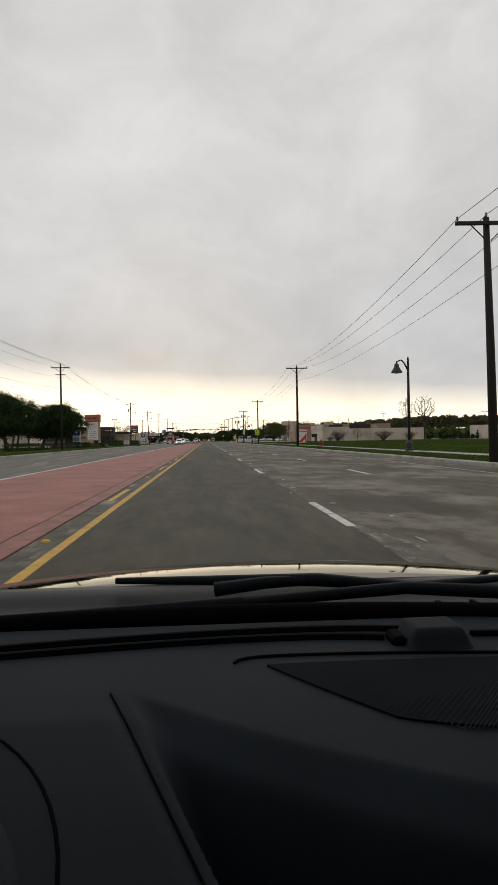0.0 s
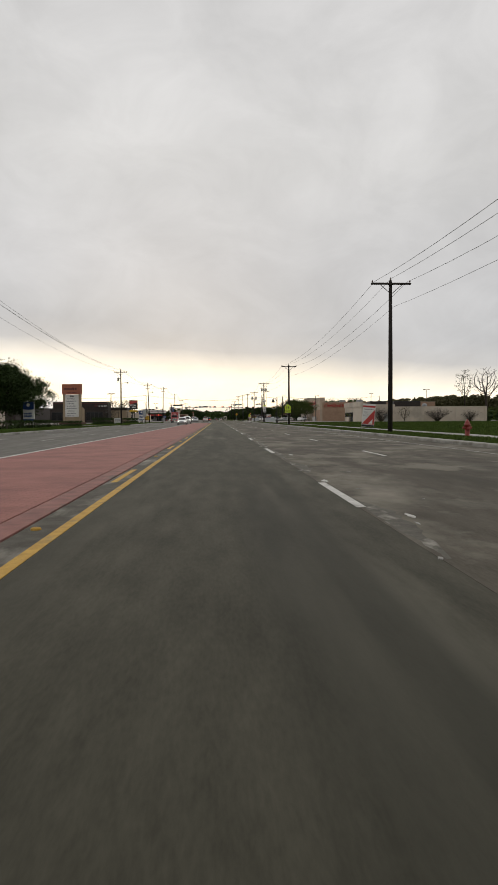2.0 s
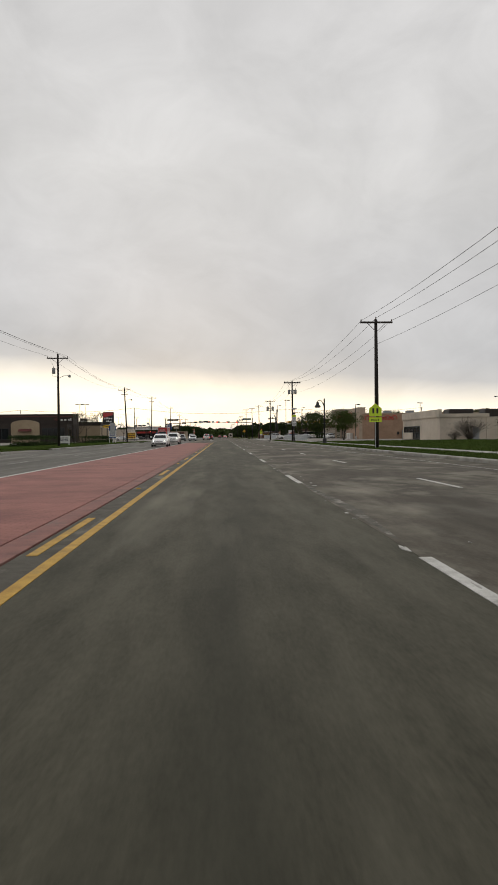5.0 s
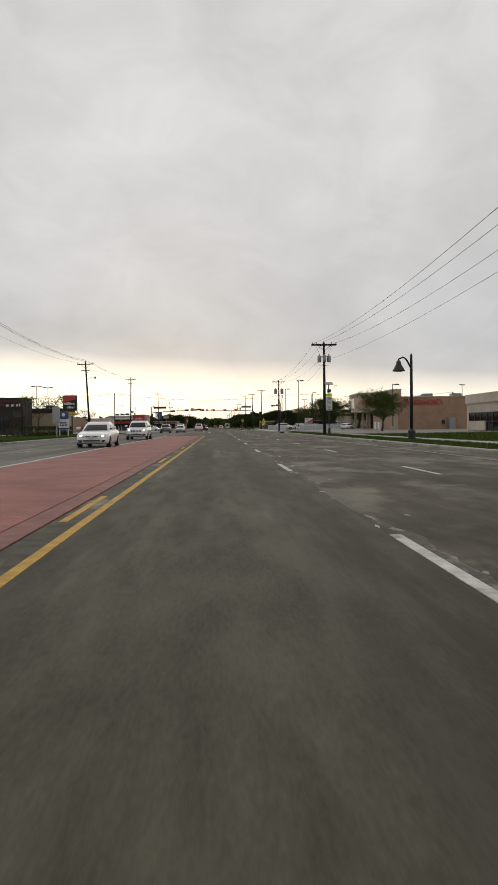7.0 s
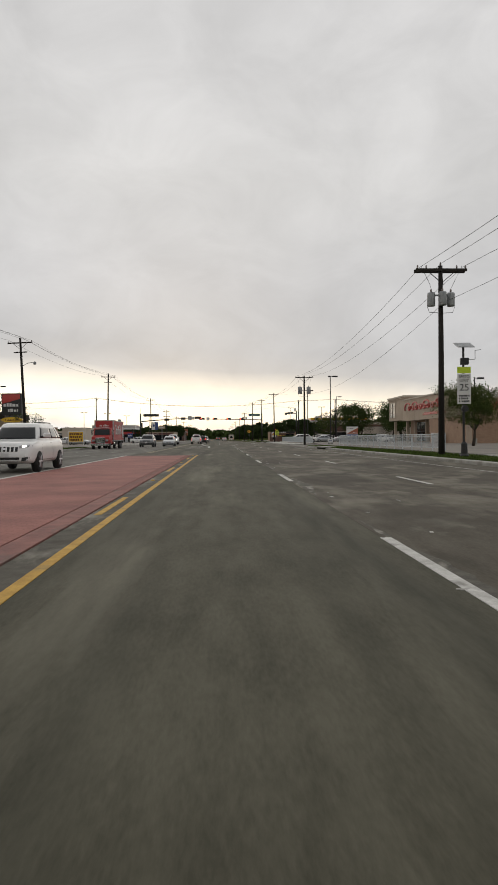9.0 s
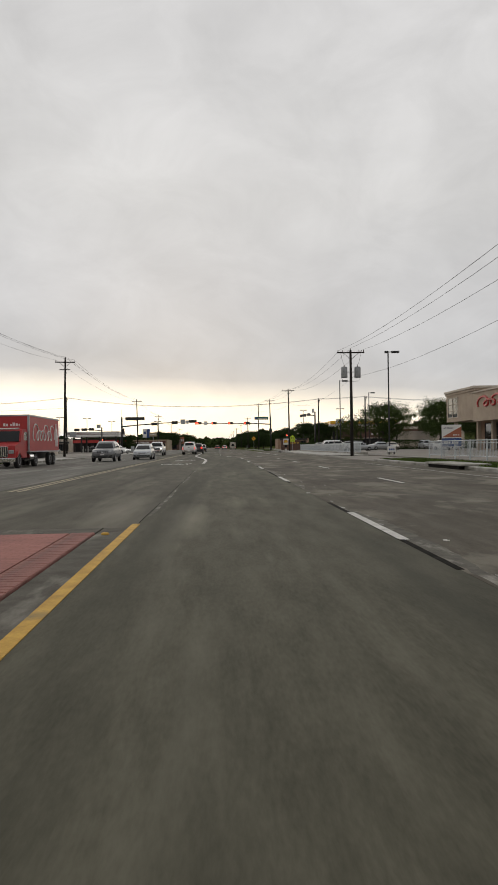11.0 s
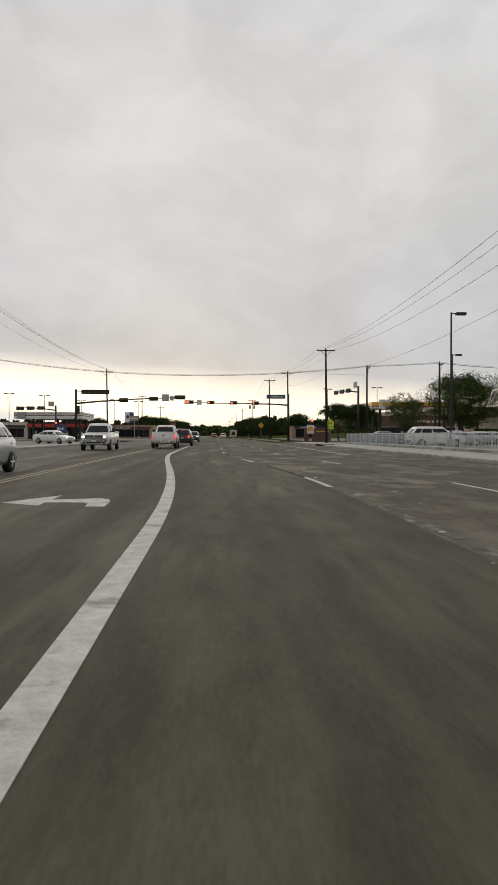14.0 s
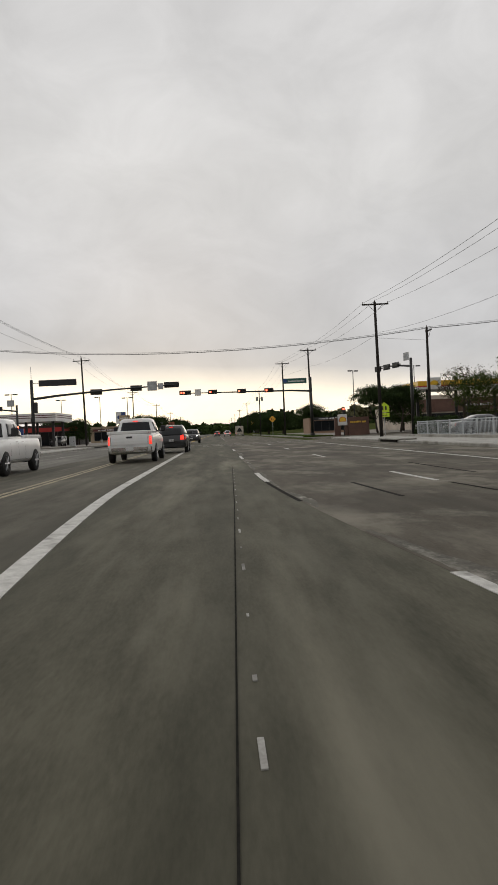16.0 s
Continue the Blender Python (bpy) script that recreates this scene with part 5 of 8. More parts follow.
window_unit(cb, "x", 38.5, 219.3, 229.8, 0.2, 2.65, 5, 2)
part("panel", Build().box(38.2, 38.45, 223.6, 229.6, 0.2, 1.5), M_white_b, cb, "low cream wall panel")
part("door", Build().box(44.2, 45.3, 207.93, 207.99, 0.1, 2.2), M_grey, cb)
# pharmacy store
ph = house("pharmacy_store", "tan brick pharmacy store with a pale stucco entrance block")
part("wall", Build().box(36.46, 76, 263.6, 264.0, 0.05, 6.5), M_tanbrick, ph, "plain tan brick side wall")
part("coping", Build().box(36.4, 76.06, 263.52, 264.06, 6.5, 6.64), M_stucco, ph)
part("pier", Build().box(36.3, 37.1, 263.45, 263.59, 0.05, 6.49), M_stucco, ph, "pale corner pier")
scrawl(ph, "y", 263.5, 37.7, 45.3, 4.95, 6.05, M_red, 9, "red script word mark on the side wall", 0.10)
for x in (44.4, 50.5):
    part("rooftop_unit", Build().box(x, x + 1.9, 270, 272, 6.6, 7.5, 0.05), M_grey, ph)
part("utility_cabinet", Build().box(47.2, 48.4, 262.7, 263.4, 0.11, 2.3, 0.03), M_grey, ph, "grey utility cabinet")
part("meter_box", Build().box(46.0, 46.5, 263.3, 263.59, 1.2, 1.9, 0.02), M_trim, ph)
part("wall", Build().box(36.45, 38.0, 264.1, 296.65, 4.1, 8.0), M_stucco, ph, "pale stucco entrance block")
part("wall", Build().box(42.4, 76, 307.6, 308, 0.05, 7.1), M_stucco, ph, "pale stucco wall")
part("roof", Build().box(42.4, 75.6, 264.02, 307.58, 6.4, 6.6), M_roof, ph)
part("soffit", Build().box(38.02, 42.38, 264.02, 296.6, 6.4, 6.6), M_roof, ph)
part("tower", Build().box(36.9, 42, 297, 308.6, 4.4, 8.8), M_stucco, ph, "taller stucco corner tower")
part("tower_cornice", Build().box(36.6, 42.3, 296.7, 308.9, 8.8, 9.1), M_white_b, ph)
part("tower_cornice", Build().box(36.75, 42.15, 296.85, 308.75, 8.45, 8.78), M_stucco, ph)
part("coping", Build().box(36.3, 38.1, 264.1, 296.69, 8.0, 8.2), M_white_b, ph)
part("wall", Build().box(36.5, 38.0, 264.02, 280.6, 0.05, 4.09), M_tanbrick, ph, "plain tan brick front wall")
for y in (272.4, 275.6):
    part("service_cabinet", Build().box(35.6, 36.4, y, y + 1.3, 0.11, 1.7, 0.03), M_signwhite, ph, "white metal service cabinet")
scrawl(ph, "x", 36.36, 273.0, 293.0, 6.0, 7.4, M_red, 9, "red script word mark over the entrance", 0.15)
part("wall", Build().box(75.6, 76, 264.02, 307.58, 0.05, 6.4), M_tanbrick, ph, "rear brick wall")
bars(ph, "x", 36.45, 272.5, 284, 4.75, 5.45, M_red, 16, label="red lettering over the entrance", proud=0.06)
window_unit(ph, "x", 36.9, 303.6, 307.9, 5.0, 8.0, 2, 3, mat=M_white_b)
window_unit(ph, "x", 41.2, 266, 304, 0.3, 4.0, 12, 2)
part("wall", Build().box(41.2, 41.6, 264.02, 307.6, 0.05, 6.39), M_tanbrick, ph, "set-back brick shopfront wall")
for y in (281.5, 286, 293, 298, 307):
    part("column", Build().box(37.65, 38.15, y, y + 0.5, 0.05, 4.3), M_stucco, ph, "square stucco column")
part("vending_kiosk", Build().box(39.2, 40.0, 288, 289, 0.11, 2.0, 0.04), M_red, ph, "red rental kiosk")

# restaurant left of the road
rst = house("restaurant", "dark brown restaurant with a tan arched entrance front")
parapet_box(rst, -52, -34.2, 258, 264, 6.75, M_brown)
parapet_box(rst, -51.5, -34.4, 252.5, 257.96, 4.3, M_brown)
arch = [(-47.2, 0.05), (-40.7, 0.05), (-40.7, 4.4)] + [(-43.95 + 3.25 * math.cos(a), 4.4 + 0.95 * math.sin(a)) for a in [0.3 * k for k in range(1, 10)]] + [(-47.2, 4.4)]
part("entrance_front", Build().prism(arch, 252.1, 252.45, "y"), M_tan, rst, "tan arched entrance front")
part("awning", Build().prism([(251.2, 2.7), (252.1, 2.7), (252.1, 3.3)], -45.4, -42.5, "x"), M_maroon, rst, "maroon awning")
window_unit(rst, "y", 252.5, -40.2, -35.0, 0.9, 3.4, 4, 1)
window_unit(rst, "y", 252.5, -51.0, -47.8, 0.9, 3.4, 2, 1)
window_unit(rst, "x", -34.4, 253, 257.5, 0.9, 3.4, 3, 1, out=1)
part("logo_disc", Build().prism([(-38.9, 5.45), (-38.1, 5.3), (-37.3, 5.45), (-38.1, 6.05)], 257.85, 257.99, "y"), M_maroon, rst, "maroon roof-shaped emblem")
bars(rst, "y", 258, -37.2, -34.6, 5.2, 5.95, M_signwhite, 22, label="white brushed word mark")
part("red_stripe", Build().box(-52.08, -34.12, 257.9, 257.98, 6.2, 6.4), M_maroon, rst)

bb = house("shop_building", "tan building with a dark brown roof band behind a bare tree")
parapet_box(bb, -37.5, -29.6, 268, 280, 4.2, M_tan, M_brown)
part("roof_band", Build().box(-37.7, -29.4, 267.8, 280.2, 4.36, 5.15, 0.03), M_brown, bb, "dark brown roof band")
for nm, lb, bx, mt, wn_ in (("shop_building", "low tan brick shop building", (-62, -37, 308, 330, 3.9), M_tanbrick, True), ("shop_building", "small grey block building", (-34, -29, 322, 332, 3.7), M_white_b, False),
                            ("shop_building", "dark shop building with a flat roof", (-90, -58, 238, 290, 5.0), M_brown, False), ("shop_building", "doughnut shop with a dark sign band", (-66, -46, 420, 440, 4.2), M_white_b, True),
                            ("shop_building", "long low brown shop building", (-31.5, -17.5, 446, 470, 3.9), M_tan, True), ("shop_building", "small red-brown brick roadside shop", (-24, -15.6, 484, 500, 4.6), M_redbrick, True),
                            ("shop_building", "pale building behind the trees", (-75, -38, 150, 165, 3.6), M_white_b, False), ("shop_building", "white shop building behind the station", (42, 70, 430, 450, 5.2), M_white_b, True),
                            ("shop_building", "low cream row of shops", (60, 110, 338, 352, 4.6), M_white_b, True), ("shop_building", "low white wall-sided building behind the trees", (43, 59, 360, 367, 4.0), M_white_b, False), ("shop_building", "pale house with a flat roof beyond the field", (96, 118, 216, 232, 4.6), M_white_b, False),
                            ("shop_building", "low tan brick shop beyond the junction", (20, 30, 418, 428, 3.3), M_tanbrick, True)):
    r = house(nm, lb)
    parapet_box(r, *bx, mt, z0=min(0.05, base_z(bx[0] + 1, bx[2] + 1)))
    if wn_:
        window_unit(r, "y", bx[2], bx[0] + 1, bx[1] - 1, 0.6, 2.7, max(2, int((bx[1] - bx[0]) / 2)), 1)
        part("sign_band", Build().box(bx[0] + 0.6, bx[1] - 0.6, bx[2] - 0.2, bx[2] - 0.004, 2.9, 3.5), {"tan": M_maroon, "doughnut": M_signblack, "long": M_maroon, "red-brown": M_signwhite}.get(lb.split()[0], M_trim), r, "sign band over the windows")
        bars(r, "y", bx[2] - 0.2, bx[0] + 2, bx[0] + 2 + 0.4 * (bx[1] - bx[0]), 2.98, 3.42, M_signwhite, int(bx[2]), label="white lettering on the band")
dn = house("fuel_shop", "pale petrol-station shop with a brown front")
parapet_box(dn, 36.4, 60, 400, 416, 6.2, M_white_b)
part("fascia", Build().box(36.2, 60.2, 399.7, 399.98, 3.2, 5.6), M_redbrick, dn, "brown fascia band")
bars(dn, "y", 399.7, 46, 52, 4.0, 4.7, M_signwhite, 31, label="white lettering on the fascia")
window_unit(dn, "y", 400, 37, 59, 0.4, 2.9, 10, 1)


cvs = house("convenience_store", "dark glazed convenience store behind the fuel pumps")
parapet_box(cvs, -43, -27, 409, 420, 4.0, M_brown)
part("fascia", Build().box(-43.1, -26.9, 408.7, 408.98, 2.9, 3.7), M_red, cvs, "red fascia band")
window_unit(cvs, "y", 409, -42.4, -27.6, 0.3, 2.8, 9, 1)


# petrol canopies
def canopy(name, label, x0, x1, y0, y1, z0, z1, mats, posts, m=None):
    c = thing(name, label, "petrol station canopy", m)
    t = 0.25
    part("deck", Build().box(x0 + t, x1 - t, y0 + t, y1 - t, z0 + 0.05, z1 - 0.1), M_signwhite, c)
    for j, (a, mt) in enumerate(mats):
        za, zb = z0 + (z1 - z0) * a[0], z0 + (z1 - z0) * a[1]
        for q in ((x0, x1, y0, y0 + t - 0.004), (x0, x1, y1 - t + 0.004, y1), (x0, x0 + t - 0.004, y0 + t, y1 - t), (x1 - t + 0.004, x1, y0 + t, y1 - t)):
            part("fascia", Build().box(*q, za, zb), mt, c)
    for x, y in posts:
        part("post", Build().box(x - 0.2, x + 0.2, y - 0.2, y + 0.2, 0.1, z0 + 0.06, 0.02), M_trim if mats[0][1] is not M_canopy_y else M_canopy_y, c)
        pump = part("fuel_pump", Build().box(x - 0.35, x + 0.35, y + 0.6, y + 1.1, 0.12, 1.9, 0.05), M_signwhite, c, "fuel pump with a dark screen")
        part("screen", Build().box(x - 0.22, x + 0.22, y + 0.575, y + 0.596, 1.1, 1.55), M_trim, pump)
        part("island", Build().box(x - 0.7, x + 0.7, y - 1.4, y + 2.2, 0.1, 0.118), M_kerb, c)
    return c


cs = canopy("petrol_canopy", "white striped petrol canopy with a plain square emblem", -40.3, -26.4, 389.5, 402, 4.4, 5.8, (((0, 0.42), M_signwhite), ((0.42, 0.52), M_maroon), ((0.52, 0.66), M_signwhite), ((0.66, 0.76), M_maroon), ((0.76, 1), M_signwhite)),
            ((-37, 392), (-27.5, 392), (-37, 399), (-27.5, 399), (-32, 392), (-32, 399)))
part("emblem", Build().box(-39.6, -37.9, 389.3, 389.49, 4.5, 5.7, 0.03), M_grey, cs, "grey square emblem panel")
cy = canopy("petrol_canopy", "yellow petrol canopy with a red stripe and shell emblem", 29.0, 46.0, 370.5, 380, 6.0, 7.15, (((0, 0.25), M_signwhite), ((0.25, 0.42), M_red), ((0.42, 1), M_canopy_y)),
            ((31, 372.5), (43, 372.5), (31, 377.5), (43, 377.5), (37, 372.5), (37, 377.5)))
part("emblem", Build().box(30.3, 32.3, 370.25, 370.49, 5.9, 7.6, 0.03), M_signwhite, cy, "white emblem panel")
part("emblem_fan", Build().prism([(31.3 + 0.62 * math.cos(a), 6.65 + 0.55 * math.sin(a)) for a in [0.45 * k - 0.35 for k in range(9)]] + [(31.0, 6.15), (31.6, 6.15)][:0], 370.2, 370.246, "y"), M_gold, cy, "yellow fan shape")


# ---- traffic signals ----
def signal_head(parent, x, y, z, lit=None, n=3, back=False, flat=True):
    """A horizontal black signal head with hooded lenses; lit is the index of the burning lens, counted from the left."""
    w = 0.36
    hd = part("signal_head", Build().box(x - n * w / 2, x + n * w / 2, y - 0.12, y + 0.12, z - 0.2, z + 0.2, 0.03), M_black, parent, "black horizontal signal head")
    part("backplate", Build().box(x - n * w / 2 - 0.12, x + n * w / 2 + 0.12, y - 0.02, y + 0.02, z - 0.32, z + 0.32), M_black, hd)
    s = 1 if back else -1
    for i in range(n):
        cx = x - n * w / 2 + w * (i + 0.5)
        part("lens", Build().lathe([(0.13, 0.0), (0.12, s * 0.02), (0.04, s * 0.035)], 12, (cx, y + s * 0.122, z), "y"), M_sigred if lit is not None and i in lit else M_trim, hd, "glowing red lens" if lit is not None and i in lit else "")
        hood = [(cx + 0.15 * math.cos(a), z + 0.15 * math.sin(a)) for a in [math.pi * k / 8 for k in range(9)]] + [(cx + 0.135 * math.cos(a), z + 0.135 * math.sin(a)) for a in [math.pi * k / 8 for k in range(8, -1, -1)]]
        part("hood", Build().prism(hood, y + s * 0.12, y + s * 0.36, "y"), M_black, hd)
    return hd


sg = thing("traffic_signal", "dark mast-arm traffic signal with red lights burning", "traffic light", placed(14.35, 374.6))
part("mast", Build().tube([(0, 0, 0), (0, 0, 8.6)], [0.22, 0.16], 12), M_black, sg, smooth=True)
part("mast_base", Build().lathe([(0.36, 0), (0.36, 0.3), (0.26, 0.4)], 12), M_black, sg)
part("mast_arm", Build().tube([(0, 0, 6.55), (-3, 0, 6.75), (-10, 0, 6.85), (-19.2, 0, 7.0)], [0.15, 0.13, 0.1, 0.06], 10), M_black, sg, "long tapered steel arm", True)
for x, lit, n in ((-18.4, (0, 1), 4), (-14.4, (0,), 3), (-10.2, (0,), 3), (-6.2, (0,), 3)):
    signal_head(sg, x, -0.3, 7.05 - 0.012 * (x + 18), lit, n)
part("arm_sign", Build().box(-17.0, -16.1, -0.2, -0.15, 6.55, 7.5, 0.01), M_signwhite, sg, "white lane-use sign on the arm")
nm = part("street_name_sign", Build().box(-4.1, -0.6, -0.12, -0.06, 7.75, 8.5, 0.03), M_green, sg, "green street name sign")
bars(nm, "y", -0.12, -3.3, -0.9, 7.95, 8.3, M_signwhite, 51, proud=0.02)
part("shield", Build().box(-4.0, -3.5, -0.15, -0.125, 7.9, 8.4), M_blue, nm)
sl = thing("traffic_signal", "mast-arm traffic signal seen from behind, with blank sign backs", "traffic light", placed(-20.2, 353.2))
part("mast", Build().tube([(0, 0, 0), (0, 0, 7.9)], [0.22, 0.17], 12), M_black, sl, smooth=True)
part("mast_base", Build().lathe([(0.36, 0), (0.36, 0.3), (0.26, 0.4)], 12), M_black, sl)
part("mast_arm", Build().tube([(0, 0, 5.75), (3, 0, 6.05), (9, 0, 6.45), (16.2, 0, 6.75)], [0.15, 0.13, 0.1, 0.06], 10), M_black, sl, "long tapered steel arm", True)
for x, n in ((7.1, 3), (11.6, 3), (15.6, 4)):
    signal_head(sl, x, 0.3, 5.9 + 0.055 * x, None, n, True)
part("sign_back", Build().box(12.9, 14.0, -0.1, -0.05, 6.15, 7.2, 0.01), M_steel, sl, "grey blank sign back")
part("sign_back", Build().box(14.1, 14.7, -0.1, -0.05, 6.25, 6.95, 0.01), M_steel, sl, "grey blank sign back")
part("street_name_sign", Build().box(0.8, 5.0, -0.05, 0.05, 7.15, 7.85, 0.03), M_trim, sl, "dark back of a lit street name sign")
part("bracket", Build().box(0.0, 0.8, -0.03, 0.03, 7.5, 7.56), M_black, sl)
part("antenna", Build().tube([(0, 0, 7.8), (0, 0, 9.4)], 0.025, 6), M_steel, sl)
part("side_signal", Build().box(0.2, 0.55, -0.2, 0.2, 4.2, 5.4, 0.04), M_black, sl, "black vertical signal head")
part("push_button_box", Build().box(-0.2, 0.2, -0.32, -0.2, 3.2, 3.6, 0.02), M_black, sl)


def side_signal(x, y, turn, h, lit, label):
    s = thing("traffic_signal", label, "traffic light", placed(x, y, turn))
    part("mast", Build().tube([(0, 0, 0), (0, 0, h)], [0.2, 0.15], 10), M_black, s, smooth=True)
    part("mast_arm", Build().tube([(0, 0, h - 0.9), (-2.5, 0, h - 0.6), (-6.5, 0, h - 0.35)], [0.12, 0.09, 0.06], 8), M_black, s)
    for u in (-6.2, -4.4, -2.6):
        signal_head(s, u, -0.2, h - 0.45 + 0.03 * u, None, 3, True)
    part("sign_panel", Build().box(-1.3, -0.3, -0.05, 0.0, h - 0.2, h + 0.7, 0.02), M_steel, s, "pale sign panel")
    if lit:
        pd = part("signal_head", Build().box(-0.2, 0.2, -0.45, -0.2, 2.4, 3.5, 0.03), M_black, s, "black vertical signal head")
        part("lens", Build().lathe([(0.13, 0.0), (0.12, -0.02), (0.04, -0.035)], 12, (0, -0.452, 3.2), "y"), M_sigred, pd, "glowing red lens")
    return s


side_signal(-28.4, 375, 20, 6.4, True, "dark side-street signal mast with one red light")
side_signal(22.3, 351, -70, 8.6, False, "dark side-street signal mast with a short arm")
pl = thing("signal_pedestal", "short signal post with a red light", "traffic light", placed(17.9, 368.8))
part("post", Build().tube([(0, 0, 0), (0, 0, 3.6)], 0.06, 8), M_black, pl)
hb = part("signal_head", Build().box(-0.2, 0.2, -0.15, 0.1, 2.9, 4.0, 0.03), M_black, pl)
part("lens", Build().lathe([(0.13, 0.0), (0.12, -0.02), (0.04, -0.035)], 12, (0, -0.152, 3.72), "y"), M_sigred, hb, "glowing red lens")


# ---- signs ----
def board(name, label, category, x, y, w, z0, z1, mat, posts=2, post_mat=None, turn=0.0, depth=0.15, post_r=0.06):
    s = thing(name, label, category, placed(x, y, turn))
    part("panel", Build().box(-w / 2, w / 2, -depth / 2, depth / 2, z0, z1, min(0.03, depth / 5)), mat, s)
    for i in range(posts):
        u = 0 if posts == 1 else (-w / 2 + 0.15 + (w - 0.3) * i / (posts - 1))
        part("post", Build().box(u - post_r, u + post_r, depth / 2 + 0.001 if posts == 1 else -post_r, depth / 2 + 2 * post_r if posts == 1 else post_r, 0, z0 if posts > 1 else z1), post_mat or M_steel, s)
    return s


pyl = thing("pylon_sign", "shopping-plaza pylon sign with a rust-orange header and white tenant panel", "sign", placed(-28.4, 178, -14))
for u in (-1.75, 1.75):
    part("post", Build().box(u - 0.22, u + 0.22, -0.25, 0.25, 0, 6.2, 0.02), M_tan, pyl, "tan clad post")
part("header", Build().box(-2.05, 2.05, -0.45, 0.45, 6.2, 8.3, 0.04), M_orange, pyl, "rust-orange header panel")
bars(pyl, "y", -0.45, -1.5, 1.5, 7.0, 7.75, M_maroon, 61, label="dark script word mark", proud=0.03)
bars(pyl, "y", -0.45, -1.0, 1.4, 6.45, 6.7, M_maroon, 62, label="small dark lettering", proud=0.03)
tp = part("tenant_panel", Build().box(-1.5, 1.5, -0.2, 0.2, 1.5, 6.15, 0.02), M_signwhite, pyl, "white tenant panel")
for r in range(8):
    zb = 1.65 + r * 0.5
    bars(tp, "y", -0.2, -1.2 + 0.15 * (r % 3), 0.4 + 0.1 * ((r * 5) % 8), zb, zb + 0.28, M_signgrey, 70 + r, proud=0.02)
bars(tp, "y", -0.2, -0.4, 0.5, 5.6, 6.05, M_signblack, 79, proud=0.02)
part("planter", Build().box(-2.6, 2.6, -0.9, 0.9, 0, 0.45, 0.04), M_redbrick, pyl, "low brick planter")

for x, y, tn, lb in ((-22.8, 126.4, -8, "white and blue lawn sign on two posts"), (-20.0, 228.3, -5, "white lawn sign with a blue header")):
    s = board("lawn_sign", lb, "sign", x, y, 1.5, 0.85, 3.3, M_signwhite, 2, M_signwhite, tn)
    part("header", Build().prism([(0.73 * math.cos(math.pi * k / 12), 2.42 - 0.14 * math.sin(math.pi * k / 12)) for k in range(12, -1, -1)] + [(0.73, 3.28), (-0.73, 3.28)], -0.1, -0.078, "y"), M_blue, s, "blue header with a curved lower edge")
    part("footer", Build().box(-0.73, 0.73, -0.1, -0.078, 0.88, 1.08), M_blue, s, "blue lower band")
    part("crest", Build().lathe([(0.25, 0), (0.2, -0.02)], 12, (0, -0.1, 2.92), "y"), M_signwhite, s)
    bars(s, "y", -0.08, -0.55, 0.5, 1.3, 2.0, M_blue, int(y), 2, proud=0.015)
pz = thing("pylon_sign", "restaurant pylon sign, black and red, with a yellow oval below", "sign", placed(-26.4, 261.6, -4))
for u in (-0.35, 0.35):
    part("post", Build().box(u - 0.1, u + 0.1, -0.1, 0.1, 0, 4.5), M_black, pz)
pc = part("cabinet", Build().box(-1.35, 1.35, -0.3, 0.3, 4.35, 7.3, 0.08), M_signblack, pz, "black sign cabinet")
part("roof_emblem", Build().prism([(-1.2, 5.9), (1.2, 6.55), (1.2, 7.15), (-1.2, 7.15)], -0.325, -0.304, "y"), M_red, pc, "slanting red emblem")
bars(pc, "y", -0.304, -1.05, 1.1, 5.45, 6.1, M_signwhite, 81, label="white brushed word mark", proud=0.03)
bars(pc, "y", -0.304, -0.45, 0.9, 4.75, 5.35, M_signwhite, 82, label="white brushed word mark", proud=0.03)
ov = part("oval", Build().prism([(1.45 * math.cos(a), 3.75 + 0.36 * math.sin(a)) for a in [2 * math.pi * k / 24 for k in range(24)]], -0.2, 0.2, "y"), M_gold, pz, "yellow oval panel")
bars(ov, "y", -0.2, -0.9, 0.9, 3.62, 3.88, M_maroon, 83, proud=0.02)
yb = board("billboard", "yellow notice board in a white frame", "sign", -26.0, 299, 3.1, 0.5, 2.6, M_signwhite, 2, M_signwhite, 0, 0.2)
part("face", Build().box(-1.35, 1.35, -0.125, -0.102, 0.65, 2.45), M_gold, yb, "yellow face")
bars(yb, "y", -0.125, -1.2, 1.2, 0.75, 2.35, M_maroon, 91, 3, proud=0.015)
ws = board("lawn_sign", "small white notice board before the hedge", "sign", -21.8, 196, 1.7, 0.2, 1.3, M_signwhite, 2, M_signwhite, -6)
bars(ws, "y", -0.08, -0.6, 0.6, 0.5, 1.1, M_signgrey, 92, 3, proud=0.015)
board("street_sign", "narrow white sign on a grey post", "sign", -17.6, 214, 0.9, 1.6, 3.6, M_steel, 1, M_steel, 0, 0.04)
gw = board("pylon_sign", "blue and white square pylon sign", "sign", -29.0, 483, 3.0, 5.3, 8.9, M_blue, 1, M_black, 0, 0.4, post_r=0.15)
part("face", Build().box(-1.5, 0.1, -0.225, -0.202, 5.35, 8.85), M_signwhite, gw, "white half of the sign")
part("smile_mark", Build().prism([(-1.1 + 0.55 + 0.5 * math.cos(a), 7.3 + 0.6 * math.sin(a)) for a in [2 * math.pi * k / 16 for k in range(16)]], -0.25, -0.227, "y"), M_blue, gw, "round blue emblem")
